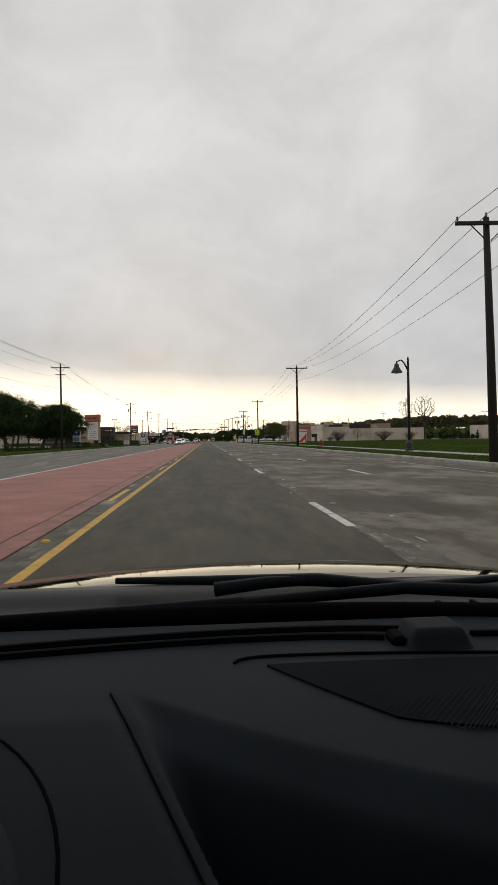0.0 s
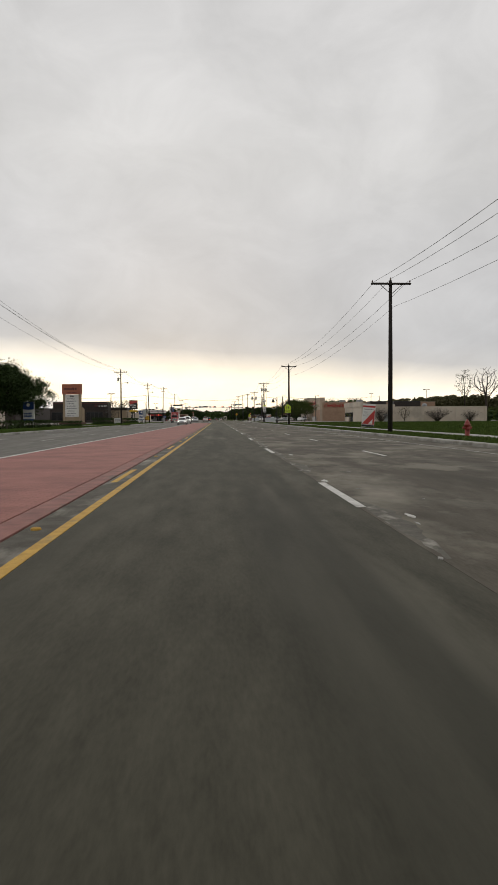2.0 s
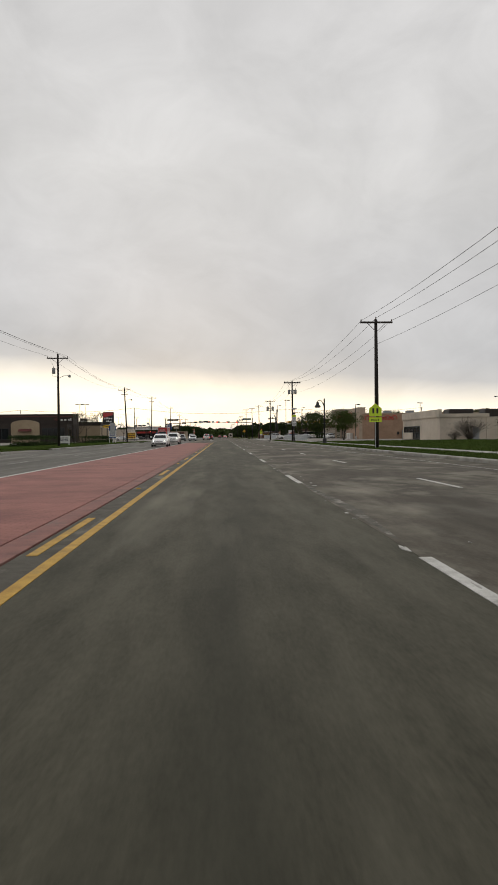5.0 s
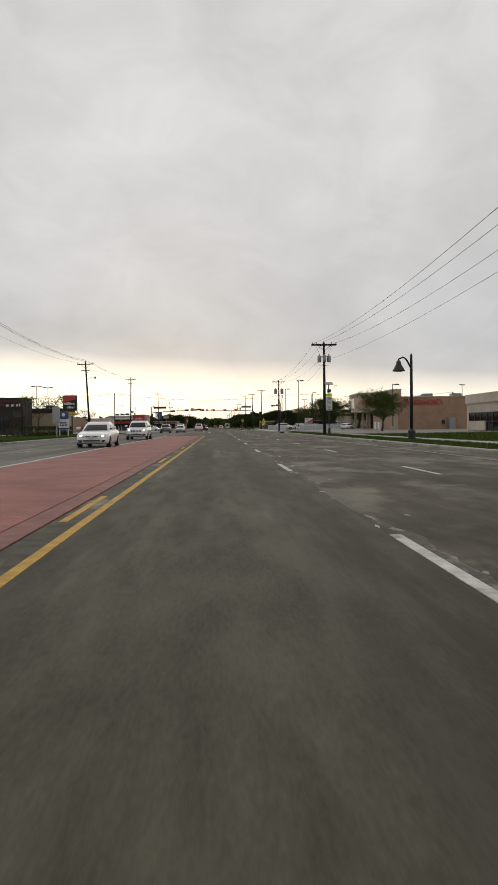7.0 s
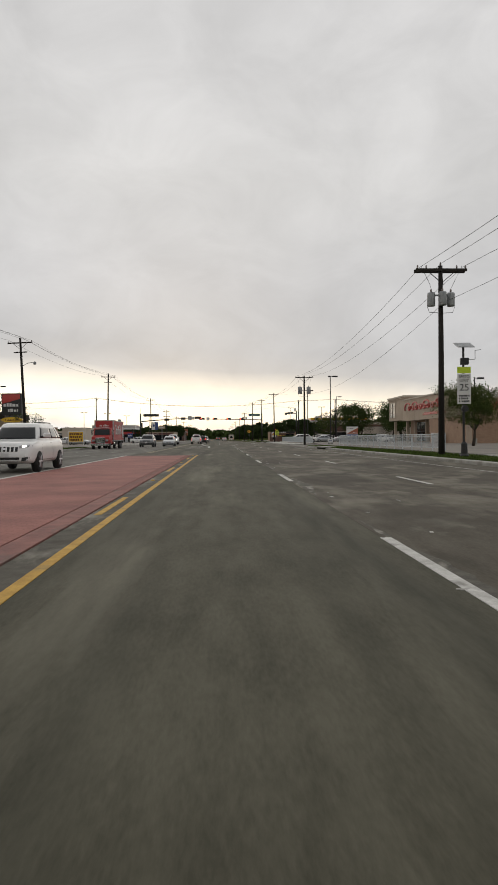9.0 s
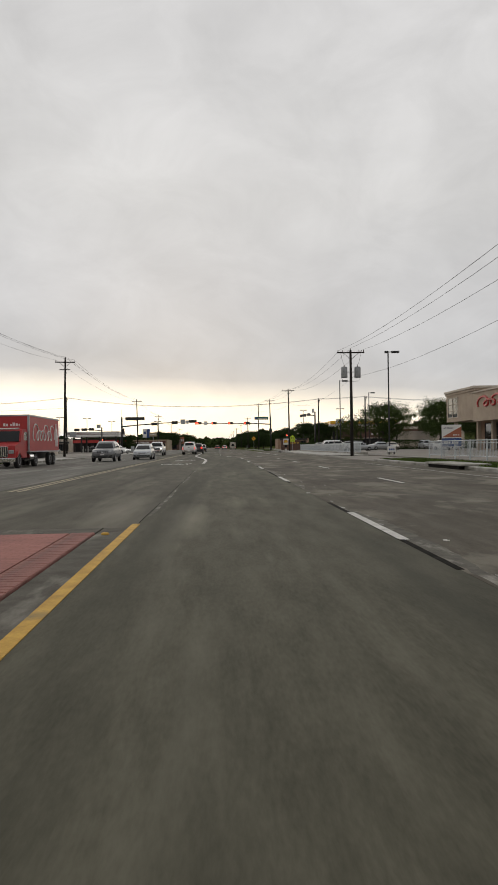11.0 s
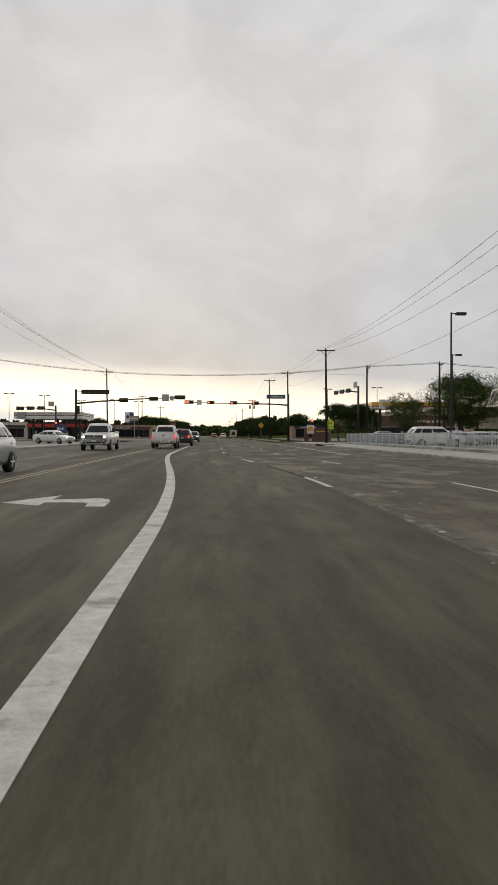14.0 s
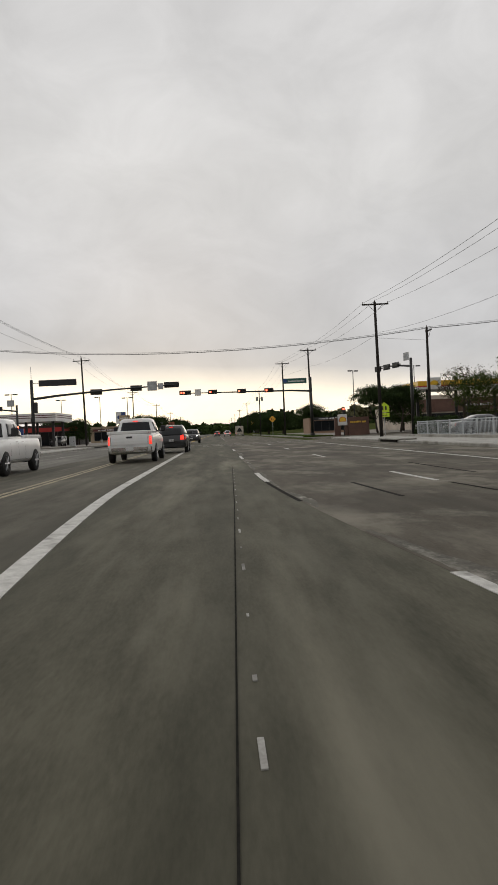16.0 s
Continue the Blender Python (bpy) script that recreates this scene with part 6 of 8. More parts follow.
for x, y, w, z0, z1, mt, lb in ((-19.5, 505, 2.4, 4.2, 5.6, M_signwhite, "white pylon sign beside the road"), (-17.5, 540, 2.2, 3.0, 6.5, M_orange, "red pylon sign beside the road"), (-22, 440, 2.6, 5.0, 6.4, M_tan, "small tan pylon sign"),
                                (-24, 360.0, 1.4, 1.6, 2.8, M_blue, "blue notice board beside the kerb"), (16, 560, 2, 4, 5.5, M_gold, "yellow roadside pylon sign"), (-44, 318, 2.4, 5.4, 7.4, M_brown, "square brown pylon sign on a post")):
    q = board("roadside_sign", lb, "sign", x, y, w, z0, z1, mt, 1, M_steel, 0, 0.25, post_r=0.1)
    bars(q, "y", -0.125, -w * 0.38, w * 0.38, z0 + 0.3 * (z1 - z0), z1 - 0.25 * (z1 - z0), M_signgrey if mt is M_signwhite else M_signwhite, int(y) + 3, proud=0.02)
sh = board("pylon_sign", "low white petrol price sign with a yellow fan emblem", "sign", 17.4, 367.2, 1.25, 1.45, 2.95, M_signwhite, 2, M_redbrick, 0, 0.4, post_r=0.2)
part("emblem", Build().prism([(0.42 * math.cos(a), 2.15 + 0.42 * math.sin(a)) for a in [0.4 * k - 0.4 for k in range(11)]], -0.24, -0.202, "y"), M_gold, sh, "yellow fan emblem")
part("emblem_rim", Build().prism([(0.5 * math.cos(a), 2.15 + 0.5 * math.sin(a)) for a in [0.4 * k - 0.4 for k in range(11)]], -0.2015, -0.2005, "y"), M_red, sh)
part("brick_base", Build().box(0.72, 3.6, -0.3, 0.3, 0, 2.5, 0.02), M_redbrick, sh, "brown brick sign wall")
part("brick_base", Build().box(-1.1, -0.72, -0.3, 0.3, 0, 2.5, 0.02), M_redbrick, sh, "brown brick sign wall")
bars(sh, "y", -0.3, 1.0, 3.2, 1.7, 2.1, M_gold, 61, label="yellow lettering", proud=0.03)

# for-sale board in the field
fs = thing("sale_board", "tall white and red for-sale board leaning on two posts", "sign", placed(17.5, 109, -12, 0.115))
for u in (-0.8, 0.8):
    part("post", Build().box(u - 0.05, u + 0.05, 0.03, 0.13, 0, 2.4), M_arm, fs)
fp = part("panel", Build().box(-0.86, 0.86, -0.03, 0.03, 0.05, 2.5), M_signwhite, fs)
part("red_triangle", Build().prism([(-0.82, 0.35), (0.82, 0.35), (0.82, 1.95)], -0.036, -0.032, "y"), M_red, fp, "red triangle")
part("white_triangle", Build().prism([(0.05, 0.42), (0.6, 0.42), (0.6, 0.95)], -0.040, -0.0365, "y"), M_signwhite, fp)
part("foot_band", Build().box(-0.84, 0.84, -0.038, -0.032, 0.08, 0.30), M_signblack, fp, "black foot band")
part("head_band", Build().box(-0.84, 0.84, -0.038, -0.032, 2.12, 2.3), M_red, fp, "red head band")
bars(fp, "y", -0.031, -0.7, 0.7, 1.85, 2.02, M_signgrey, 101, proud=0.012)
lettering("words", "FOR\nSALE", 0.27, M_signgrey, fp, pose(-0.42, -0.045, 1.42, 90, 0, 0))
fs.matrix_world = placed(17.35, 109, -12, 0.115) @ pose(0, 0, 0, 0, 5.0, 0) @ Matrix.Diagonal((0.76, 1, 1, 1))

# school-zone signs
def school_sign(x, y, h, z0):
    s = thing("school_sign", "lime-yellow school crossing sign with a plate below", "sign", placed(x, y, 0, 0.12))
    part("post", Build().tube([(0, 0.03, 0), (0, 0.03, z0 + h)], 0.035, 8), M_steel, s)
    w = h * 0.48
    part("panel", Build().prism([(-w, z0), (w, z0), (w, z0 + h * 0.6), (0, z0 + h), (-w, z0 + h * 0.6)], -0.03, -0.01, "y"), M_lime, s, "lime five-sided panel")
    for u in (-0.16, 0.14):
        part("pictogram", Build().box(u - 0.07, u + 0.07, -0.042, -0.031, z0 + 0.22 * h, z0 + 0.62 * h), M_signblack, s)
    part("plate", Build().box(-w, w, -0.03, -0.01, z0 - 0.42, z0 - 0.08), M_lime, s, "lime lower plate")
    bars(s, "y", -0.031, -w * 0.7, w * 0.7, z0 - 0.34, z0 - 0.16, M_signblack, 7, proud=0.008)
    return s


school_sign(12.72, 144.9, 0.95, 2.35)
school_sign(15.85, 338.4, 0.95, 2.2)
dm = thing("warning_sign", "amber diamond warning sign", "sign", placed(12.4, 421, 0, 0.12))
part("post", Build().tube([(0, 0.03, 0), (0, 0.03, 3.6)], 0.035, 8), M_steel, dm)
part("panel", Build().prism([(-0.75, 3.5), (0, 2.75), (0.75, 3.5), (0, 4.25)], -0.03, -0.01, "y"), M_amber, dm)
bars(dm, "y", -0.031, -0.25, 0.25, 3.3, 3.75, M_signblack, 8, proud=0.008)

# speed-limit beacon
bc = thing("speed_limit_beacon", "school speed-limit sign with beacons, antenna and solar panel", "sign", placed(13.05, 202.1, 0, 0.12) @ Matrix.Diagonal((0.95, 1, 0.92, 1)))
part("base", Build().lathe([(0.24, 0), (0.24, 0.1), (0.17, 0.2), (0.15, 0.7), (0.09, 0.8)], 12), M_black, bc, "flared black base")
part("post", Build().tube([(0, 0.05, 0.7), (0, 0.05, 5.75)], 0.06, 8), M_black, bc)
part("solar_panel", Build().slab([(-0.42, -0.33, 5.6), (0.42, -0.33, 5.6), (0.42, 0.3, 5.9), (-0.42, 0.3, 5.9)], 0.04), M_grey, bc, "tilted solar panel")
part("antenna_arm", Build().tube([(0, 0.05, 5.0), (0.6, 0.05, 5.05), (0.6, 0.05, 5.5), (0.9, 0.05, 5.55)], 0.02, 6), M_steel, bc)
part("battery_box", Build().box(-0.2, 0.2, -0.2, 0.0, 4.75, 5.1, 0.03), M_trim, bc)
sp = part("panel", Build().box(-0.34, 0.34, -0.05, -0.02, 2.75, 4.3, 0.008), M_signwhite, bc, "white speed-limit panel")
part("school_plate", Build().box(-0.34, 0.34, -0.05, -0.02, 4.32, 4.65, 0.008), M_lime, bc, "lime school plate")
lettering("words", "SPEED\nLIMIT", 0.2, M_signblack, sp, pose(0, -0.058, 4.03, 90, 0, 0))
lettering("number", "25", 0.5, M_signblack, sp, pose(0, -0.058, 3.58, 90, 0, 0))
bars(sp, "y", -0.052, -0.27, 0.27, 2.82, 3.25, M_signblack, 9, 3, proud=0.006)
part("beacon", Build().lathe([(0.17, 0.0), (0.17, -0.16), (0.13, -0.17)], 14, (0, -0.03, 2.5), "y"), M_trim, bc, "unlit amber beacon in a black hood")

# fire hydrant
def hydrant(x, y):
    h = thing("fire_hydrant", "weathered red fire hydrant in the grass", "fire hydrant", placed(x, y, 0, 0.12))
    part("barrel", Build().lathe([(0.17, 0), (0.17, 0.05), (0.11, 0.06), (0.11, 0.5), (0.15, 0.52), (0.15, 0.58), (0.12, 0.6), (0.11, 0.68), (0.06, 0.75), (0.03, 0.76), (0.03, 0.82)], 14), M_hydrant, h, smooth=True)
    for s in (-1, 1):
        part("side_cap", Build().lathe([(0.055, s * 0.09), (0.055, s * 0.16), (0.065, s * 0.165), (0.065, s * 0.2), (0.02, s * 0.22)], 10, (0, 0, 0.42), "x"), M_hydrant, h)
    part("front_cap", Build().lathe([(0.07, -0.09), (0.07, -0.16), (0.085, -0.165), (0.085, -0.2), (0.02, -0.22)], 10, (0, 0, 0.38), "y"), M_hydrant, h)
    return h


hydrant(14.3, 73.0).scale = (1.12, 1.12, 1.12)
hydrant(-22.6, 352.5)


# ---- railings ----
def railing(y0, y1, x0, x1, label):
    r = thing("railing", label, "railing", kind="")
    n = int((y1 - y0) / 2.4)
    def at(y):
        return x0 + (x1 - x0) * (y - y0) / (y1 - y0)
    for z, w in ((1.28, 0.035), (0.32, 0.025), (1.12, 0.02)):
        part("rail", Build().tube([(at(y0), y0, z), (at(y1), y1, z)], w, 6), M_rail, r)
    for i in range(n + 1):
        y = y0 + (y1 - y0) * i / n
        part("post", Build().box(at(y) - 0.04, at(y) + 0.04, y - 0.04, y + 0.04, 0.10, 1.34, 0.008), M_rail, r)
    m = int((y1 - y0) / 0.2)
    b = None
    for i in range(m):
        y = y0 + 0.1 + (y1 - y0 - 0.2) * i / m
        if b is None:
            ob = part("baluster", Build().box(-0.011, 0.011, -0.011, 0.011, 0.33, 1.27), M_rail, r)
            b = ob.data
        else:
            ob = new("baluster", b)
            ob.parent = r
        ob.location = (at(y), y, 0)
    return r


railing(216, 253.6, 16.9, 16.4, "pale painted steel railing beside the car park")
railing(276, 330.5, 16.2, 16.5, "pale painted steel railing on a low kerb")
plot("kerb_9", 15.9, 16.9, 275.5, 331, 0.30, M_kerb, "low concrete wall under the railing", "kerb")
kb = board("small_notice", "small square notice on two short posts", "sign", 18.2, 271.0, 0.8, 0.25, 0.8, M_signwhite, 2, M_black, 0, 0.1)
bars(kb, "y", -0.05, -0.28, 0.28, 0.38, 0.68, M_blue, 11, proud=0.01)
bn = board("banner", "white, orange and blue advertising board behind the railing", "banner", 18.05, 253.6, 1.45, 0.75, 2.35, M_signwhite, 2, M_steel, 0, 0.05, 0.03)
part("stripe", Build().prism([(-0.715, 1.45), (0.715, 1.45), (0.715, 2.22)], -0.035, -0.027, "y"), M_orange, bn, "orange wedge")
part("lower_panel", Build().box(-0.715, 0.715, -0.035, -0.027, 0.78, 1.38), M_blue, bn, "blue lower panel")
bars(bn, "y", -0.03, -0.6, 0.1, 2.05, 2.22, M_signgrey, 15, proud=0.012)
bars(bn, "y", -0.037, 0.1, 0.62, 1.55, 1.72, M_signwhite, 16, proud=0.008)
bars(bn, "y", -0.037, -0.55, 0.5, 0.95, 1.2, M_signwhite, 17, proud=0.008)



# ---- vehicles ----
PAINT = {"white": paint("car_white", (0.80, 0.80, 0.79), 0.3, 0.35), "silver": paint("car_silver", (0.42, 0.44, 0.46), 0.35, 0.35, 0.5), "grey": paint("car_grey", (0.16, 0.165, 0.17), 0.35, 0.35, 0.4),
         "black": paint("car_black", (0.02, 0.02, 0.022), 0.3, 0.35), "red": paint("car_red", (0.42, 0.03, 0.03), 0.5, 0.0), "beige": paint("car_beige", (0.40, 0.36, 0.29), 0.35, 0.35)}
SHAPES = {  # length, width, height, belt line (share of the length from the front, height), cabin (front base, front roof, rear roof, rear base), clearance, wheel radius
    "sedan": (4.8, 1.82, 1.47, [(0, .56), (.012, .68), (.05, .76), (.15, .87), (.27, .95), (.5, .97), (.8, 1.01), (.96, 1.01), (.99, .93), (1, .72)], (.235, .43, .67, .87), 0.20, 0.33),
    "hatch": (4.1, 1.72, 1.50, [(0, .55), (.012, .70), (.06, .82), (.15, .92), (.25, .99), (.5, 1.0), (.85, 1.04), (.97, 1.02), (1, .75)], (.20, .42, .82, .97), 0.20, 0.31),
    "suv": (4.65, 1.88, 1.72, [(0, .68), (.012, .88), (.04, 1.0), (.15, 1.07), (.25, 1.12), (.5, 1.13), (.88, 1.17), (.975, 1.14), (1, .85)], (.22, .39, .86, .985), 0.30, 0.37),
    "pickup": (5.8, 2.0, 1.94, [(0, .82), (.010, 1.08), (.03, 1.17), (.15, 1.22), (.26, 1.26), (.5, 1.27), (.6, 1.27), (.63, 1.29), (.9, 1.29), (.99, 1.29), (1, 1.0)], (.245, .345, .56, .61), 0.38, 0.42),
    "van": (6.0, 2.1, 2.7, [(0, .7), (.01, 1.05), (.04, 1.2), (.14, 1.3), (.5, 1.35), (.98, 1.35), (1, 1.1)], (.10, .20, .985, .995), 0.36, 0.40),
}


def spline(n, m, closed=False):
    """Weights that turn n control rows into m rows of a smooth cubic curve."""
    a = np.zeros((m, n))
    for i in range(m):
        t = i * n / m if closed else i * (n + 1) / (m - 1) - 1.0
        k, f = math.floor(t), t - math.floor(t)
        if not closed and k >= n:
            k, f = n - 1, 1.0
        for d, w in enumerate(((1 - f) ** 3 / 6, (3 * f ** 3 - 6 * f * f + 4) / 6, (-3 * f ** 3 + 3 * f * f + 3 * f + 1) / 6, f ** 3 / 6)):
            j = k - 1 + d
            a[i, j % n if closed else min(n - 1, max(0, j))] += w
    return a


def lofted(net, m, k, cap=True):
    """A smooth closed skin over control rings."""
    net = np.array(net)
    rows, ring = spline(net.shape[0], m), spline(net.shape[1], k, True)
    v = np.einsum("ia,abc,jb->ijc", rows, net, ring).reshape(-1, 3)
    b = Build()
    b.v = [tuple(float(c) for c in p) for p in v]
    b.f = [(i * k + j, i * k + (j + 1) % k, (i + 1) * k + (j + 1) % k, (i + 1) * k + j) for i in range(m - 1) for j in range(k)]
    if cap:
        b.f += [tuple(range(k))[::-1], tuple((m - 1) * k + j for j in range(k))]
    return b


def plate(skin, quad, axis, far, thick=0.008, nu=6, nw=3, deep=0.03):
    """A panel that lies on a skin: four corners seen along an axis from far outside, pressed on to the surface."""
    o = 1 if axis == "x" else 0  # the other level axis
    ax = 1 - o
    grid = []
    for j in range(nw + 1):
        for i in range(nu + 1):
            s, t = i / nu, j / nw
            u = (quad[0][0] * (1 - s) + quad[1][0] * s) * (1 - t) + (quad[3][0] * (1 - s) + quad[2][0] * s) * t
            z = (quad[0][1] * (1 - s) + quad[1][1] * s) * (1 - t) + (quad[3][1] * (1 - s) + quad[2][1] * s) * t
            p, d = Vector((0, 0, z)), Vector((0, 0, 0))
            p[o], p[ax], d[ax] = u, far, -1 if far > 0 else 1
            hit = skin.ray_cast(p, d)[0]
            grid.append((u, z, hit[ax] if hit is not None else None))
    known = [g[2] for g in grid if g[2] is not None]
    out = 1 if far > 0 else -1
    mean = sum(known) / len(known) if known else far - out
    b = Build()
    for lift in (thick, -deep):
        for u, z, c in grid:
            p = [0, 0, z]
            p[o], p[ax] = u, (mean if c is None else c) + out * lift
            b.v.append(tuple(p))
    k, n = nu + 1, len(grid)
    b.f = [(j * k + i, j * k + i + 1, (j + 1) * k + i + 1, (j + 1) * k + i) for j in range(nw) for i in range(nu)]
    edge = [(i, i + 1) for i in range(nu)] + [(nw * k + i + 1, nw * k + i) for i in range(nu)] + [((j + 1) * k, j * k) for j in range(nw)] + [(j * k + nu, (j + 1) * k + nu) for j in range(nw)]
    b.f += [(a, n + a, n + c, c) for a, c in edge]
    return b


def belt(prof, s):
    s = min(1, max(0, s))
    return next(a[1] + (b[1] - a[1]) * (s - a[0]) / (b[0] - a[0]) for a, b in zip(prof[:-1], prof[1:]) if a[0] <= s <= b[0])


def vehicle(kind, colour, m, label, head=False, tail=False, group=""):
    """A car with its front towards -y: smooth body and cabin, set-in panes, lamps, grilles, wheels, seams, mirrors."""
    L, W, H, prof, cab, low, rw = SHAPES[kind]
    paint_mat, hw, f0, r0 = PAINT[colour], W / 2, -L / 2, L / 2
    name = {"pickup": "pickup_truck", "van": "van"}.get(kind, "car")
    v = thing(name, label, {"pickup": "truck", "van": "van"}.get(kind, "car"), m, group)
    net = []
    for s in sorted({p[0] for p in prof} | {0.0, 0.006, 0.09, 0.2, 0.35, 0.65, 0.75, 0.93, 0.994, 1.0}):
        z, e = belt(prof, s), min(s, 1 - s)
        w = hw * 1.015 * (0.80 + 0.20 * min(1, e / 0.09) ** 0.42)
        zl = low + 0.10 * max(0, 1 - e / 0.05)
        h = z - zl
        half = [(0.5 * w, zl), (0.88 * w, zl), (0.97 * w, zl + 0.10 * h), (0.995 * w, zl + 0.32 * h), (1.0 * w, zl + 0.55 * h), (0.99 * w, zl + 0.72 * h), (0.955 * w, z - 0.06 * h), (0.88 * w, z - 0.005), (0.62 * w, z + 0.02), (0.25 * w, z + 0.035)]
        net.append([(a, s * L - r0, b) for a, b in half] + [(-a, s * L - r0, b) for a, b in half[::-1]])
    b = lofted(net, 46, 32)
    skin = bvhtree.BVHTree.FromPolygons(b.v, b.f)
    body = part("body", b, paint_mat, v, "", True)
    # cabin: rings from the belt line to the roof
    yf0, yf1, yr1, yr0 = [s * L - r0 for s in cab]
    net = []
    for t, k in ((-0.12, 1.0), (0.0, 1.0), (0.3, 1.0), (0.62, 1.0), (0.90, 1.0), (0.995, 0.96), (1.04, 0.80), (1.05, 0.35)):
        u = min(1, max(-0.1, t))
        ya, yb, w = yf0 + (yf1 - yf0) * u, yr0 + (yr1 - yr0) * u, hw * (0.925 - 0.205 * max(0, u) ** 1.15)
        mid = (ya + yb) / 2
        ring = [(0.0, ya - 0.06), (0.5 * w, ya - 0.045), (0.86 * w, ya + 0.03), (0.99 * w, ya + 0.16), (1.0 * w, ya + (yb - ya) * 0.3), (1.02 * w, mid), (1.0 * w, yb - (yb - ya) * 0.3), (0.98 * w, yb - 0.14), (0.86 * w, yb - 0.02), (0.5 * w, yb + 0.03), (0.0, yb + 0.04)]
        ring = ring + [(-x, y) for x, y in ring[-2:0:-1]]
        net.append([(x * k, mid + (y - mid) * k, (1 - u) * belt(prof, (y + r0) / L) + u * H + (t - u) * 0.5) for x, y in ring])
    b = lofted(net, 16, 40)
    shell = bvhtree.BVHTree.FromPolygons(b.v, b.f)
    cabin = part("cabin", b, paint_mat, v, "", True)

    def at(s):  # a pane's lower and upper edge there
        z = belt(prof, s)
        return z + 0.05, z + (H - z) * 0.83

    def line(y0, y1, t):
        return y0 + (y1 - y0) * t

    zl, zt = at(cab[0])
    zt = H - 0.15
    part("windscreen", plate(shell, [(-hw * 0.78, zl), (hw * 0.78, zl), (hw * 0.63, zt), (-hw * 0.63, zt)], "y", -9, 0.016, 14, 8), M_glass, v, "", True)
    zl = at(cab[3])[0] + 0.03
    part("rear_window", plate(shell, [(-hw * 0.70, zl), (hw * 0.70, zl), (hw * 0.60, zt), (-hw * 0.60, zt)], "y", 9, 0.016, 14, 6), M_glass, v, "", True)
    cut = {"pickup": (0.52,), "van": (0.2,)}.get(kind, (0.46, 0.80))
    for s in (-1, 1):
        lo, hi = belt(prof, 0.5) + 0.05, H - 0.16
        tl = (lo - belt(prof, 0.5)) / (H - belt(prof, 0.5)) + 0.02
        a0, a1 = line(yf0, yf1, tl) + 0.24, line(yf0, yf1, 0.8) + 0.13
        b0, b1 = line(yr0, yr1, tl) - 0.20, line(yr0, yr1, 0.8) - 0.12
        if kind == "van":
            b0, b1 = a0 + 0.9, a1 + 0.6
        stops = [0.0, *cut, 1.0]
        for i, (p, q) in enumerate(zip(stops[:-1], stops[1:])):
            g0, g1 = (0.035 if i else 0), (0.035 if q < 1 else 0)
            quad = [(line(a0, b0, p) + g0, lo), (line(a0, b0, q) - g1, lo), (line(a1, b1, q) - g1, hi), (line(a1, b1, p) + g0, hi)]
            part("side_window", plate(shell, quad, "x", s * 9, 0.014, 8, 6), M_glass, v, "", True)
        for p in ([0.0] + list(cut)[:1] + [1.0 if kind != "pickup" else 0.98]):
            y = line(a0 - 0.1, b0 + 0.05, p)
            part("door_seam", plate(skin, [(y - 0.006, low + 0.16), (y + 0.006, low + 0.16), (y + 0.006, lo - 0.09), (y - 0.006, lo - 0.09)], "x", s * 9, 0.0015, 1, 5), M_trim, v)
        for p in (cut[0], 0.95):
            y = line(a0, b0, p) - 0.16
            part("door_handle", plate(skin, [(y - 0.1, lo - 0.20), (y + 0.08, lo - 0.20), (y + 0.08, lo - 0.165), (y - 0.1, lo - 0.165)], "x", s * 9, 0.025, 2, 1), M_chrome if kind == "pickup" else paint_mat, v)
        part("sill", plate(skin, [(f0 + 0.27 * L, low + 0.02), (f0 + 0.69 * L, low + 0.02), (f0 + 0.69 * L, low + 0.13), (f0 + 0.27 * L, low + 0.13)], "x", s * 9, 0.010, 6, 1), M_trim, v)
        my, mz = a0 + 0.02, lo + 0.02
        mir = part("mirror", Build().box(s * (hw + 0.13) - 0.12, s * (hw + 0.13) + 0.12, my - 0.08, my + 0.07, mz, mz + (0.28 if kind == "pickup" else 0.16), 0.035), M_trim if kind == "pickup" else paint_mat, v)
        part("mirror_stem", Build().tube([(s * hw * 0.9, my, mz + 0.03), (s * (hw + 0.08), my, mz + 0.05)], 0.025, 6), M_trim, mir)
    # front: lamps, grille, intakes
    zf, zbump = prof[1][1], low + 0.30
    tall = kind in ("pickup", "van")
    for s in (-1, 1):
        if tall:
            quad = [(s * hw * 0.62, zf - 0.24), (s * hw * 0.93, zf - 0.22), (s * hw * 0.93, zf + 0.03), (s * hw * 0.62, zf + 0.01)]
        elif kind == "suv":
            quad = [(s * hw * 0.52, zf - 0.05), (s * hw * 0.93, zf + 0.0), (s * hw * 0.93, zf + 0.085), (s * hw * 0.52, zf + 0.04)]
        else:
            quad = [(s * hw * 0.46, zf - 0.10), (s * hw * 0.92, zf - 0.03), (s * hw * 0.94, zf + 0.09), (s * hw * 0.52, zf + 0.0)]
        lamp = part("headlight", plate(skin, quad, "y", -9, 0.008, 5, 3), M_lens, v, "clear headlight glass")
        cx, cz = sum(q[0] for q in quad) / 4 - s * 0.03, sum(q[1] for q in quad) / 4
        r = 0.05 if not tall else 0.06
        part("bulb", plate(skin, [(cx - r * 1.3, cz - r), (cx + r * 1.3, cz - r), (cx + r * 1.3, cz + r), (cx - r * 1.3, cz + r)] if tall else [(cx - r * 1.4, cz - r * 0.7), (cx + r * 1.4, cz - r * 0.5), (cx + r * 1.4, cz + r * 0.7), (cx - r * 1.4, cz + r * 0.5)], "y", -9, 0.014, 2, 2), M_headlight if head else M_chrome, lamp, "burning headlight" if head else "")
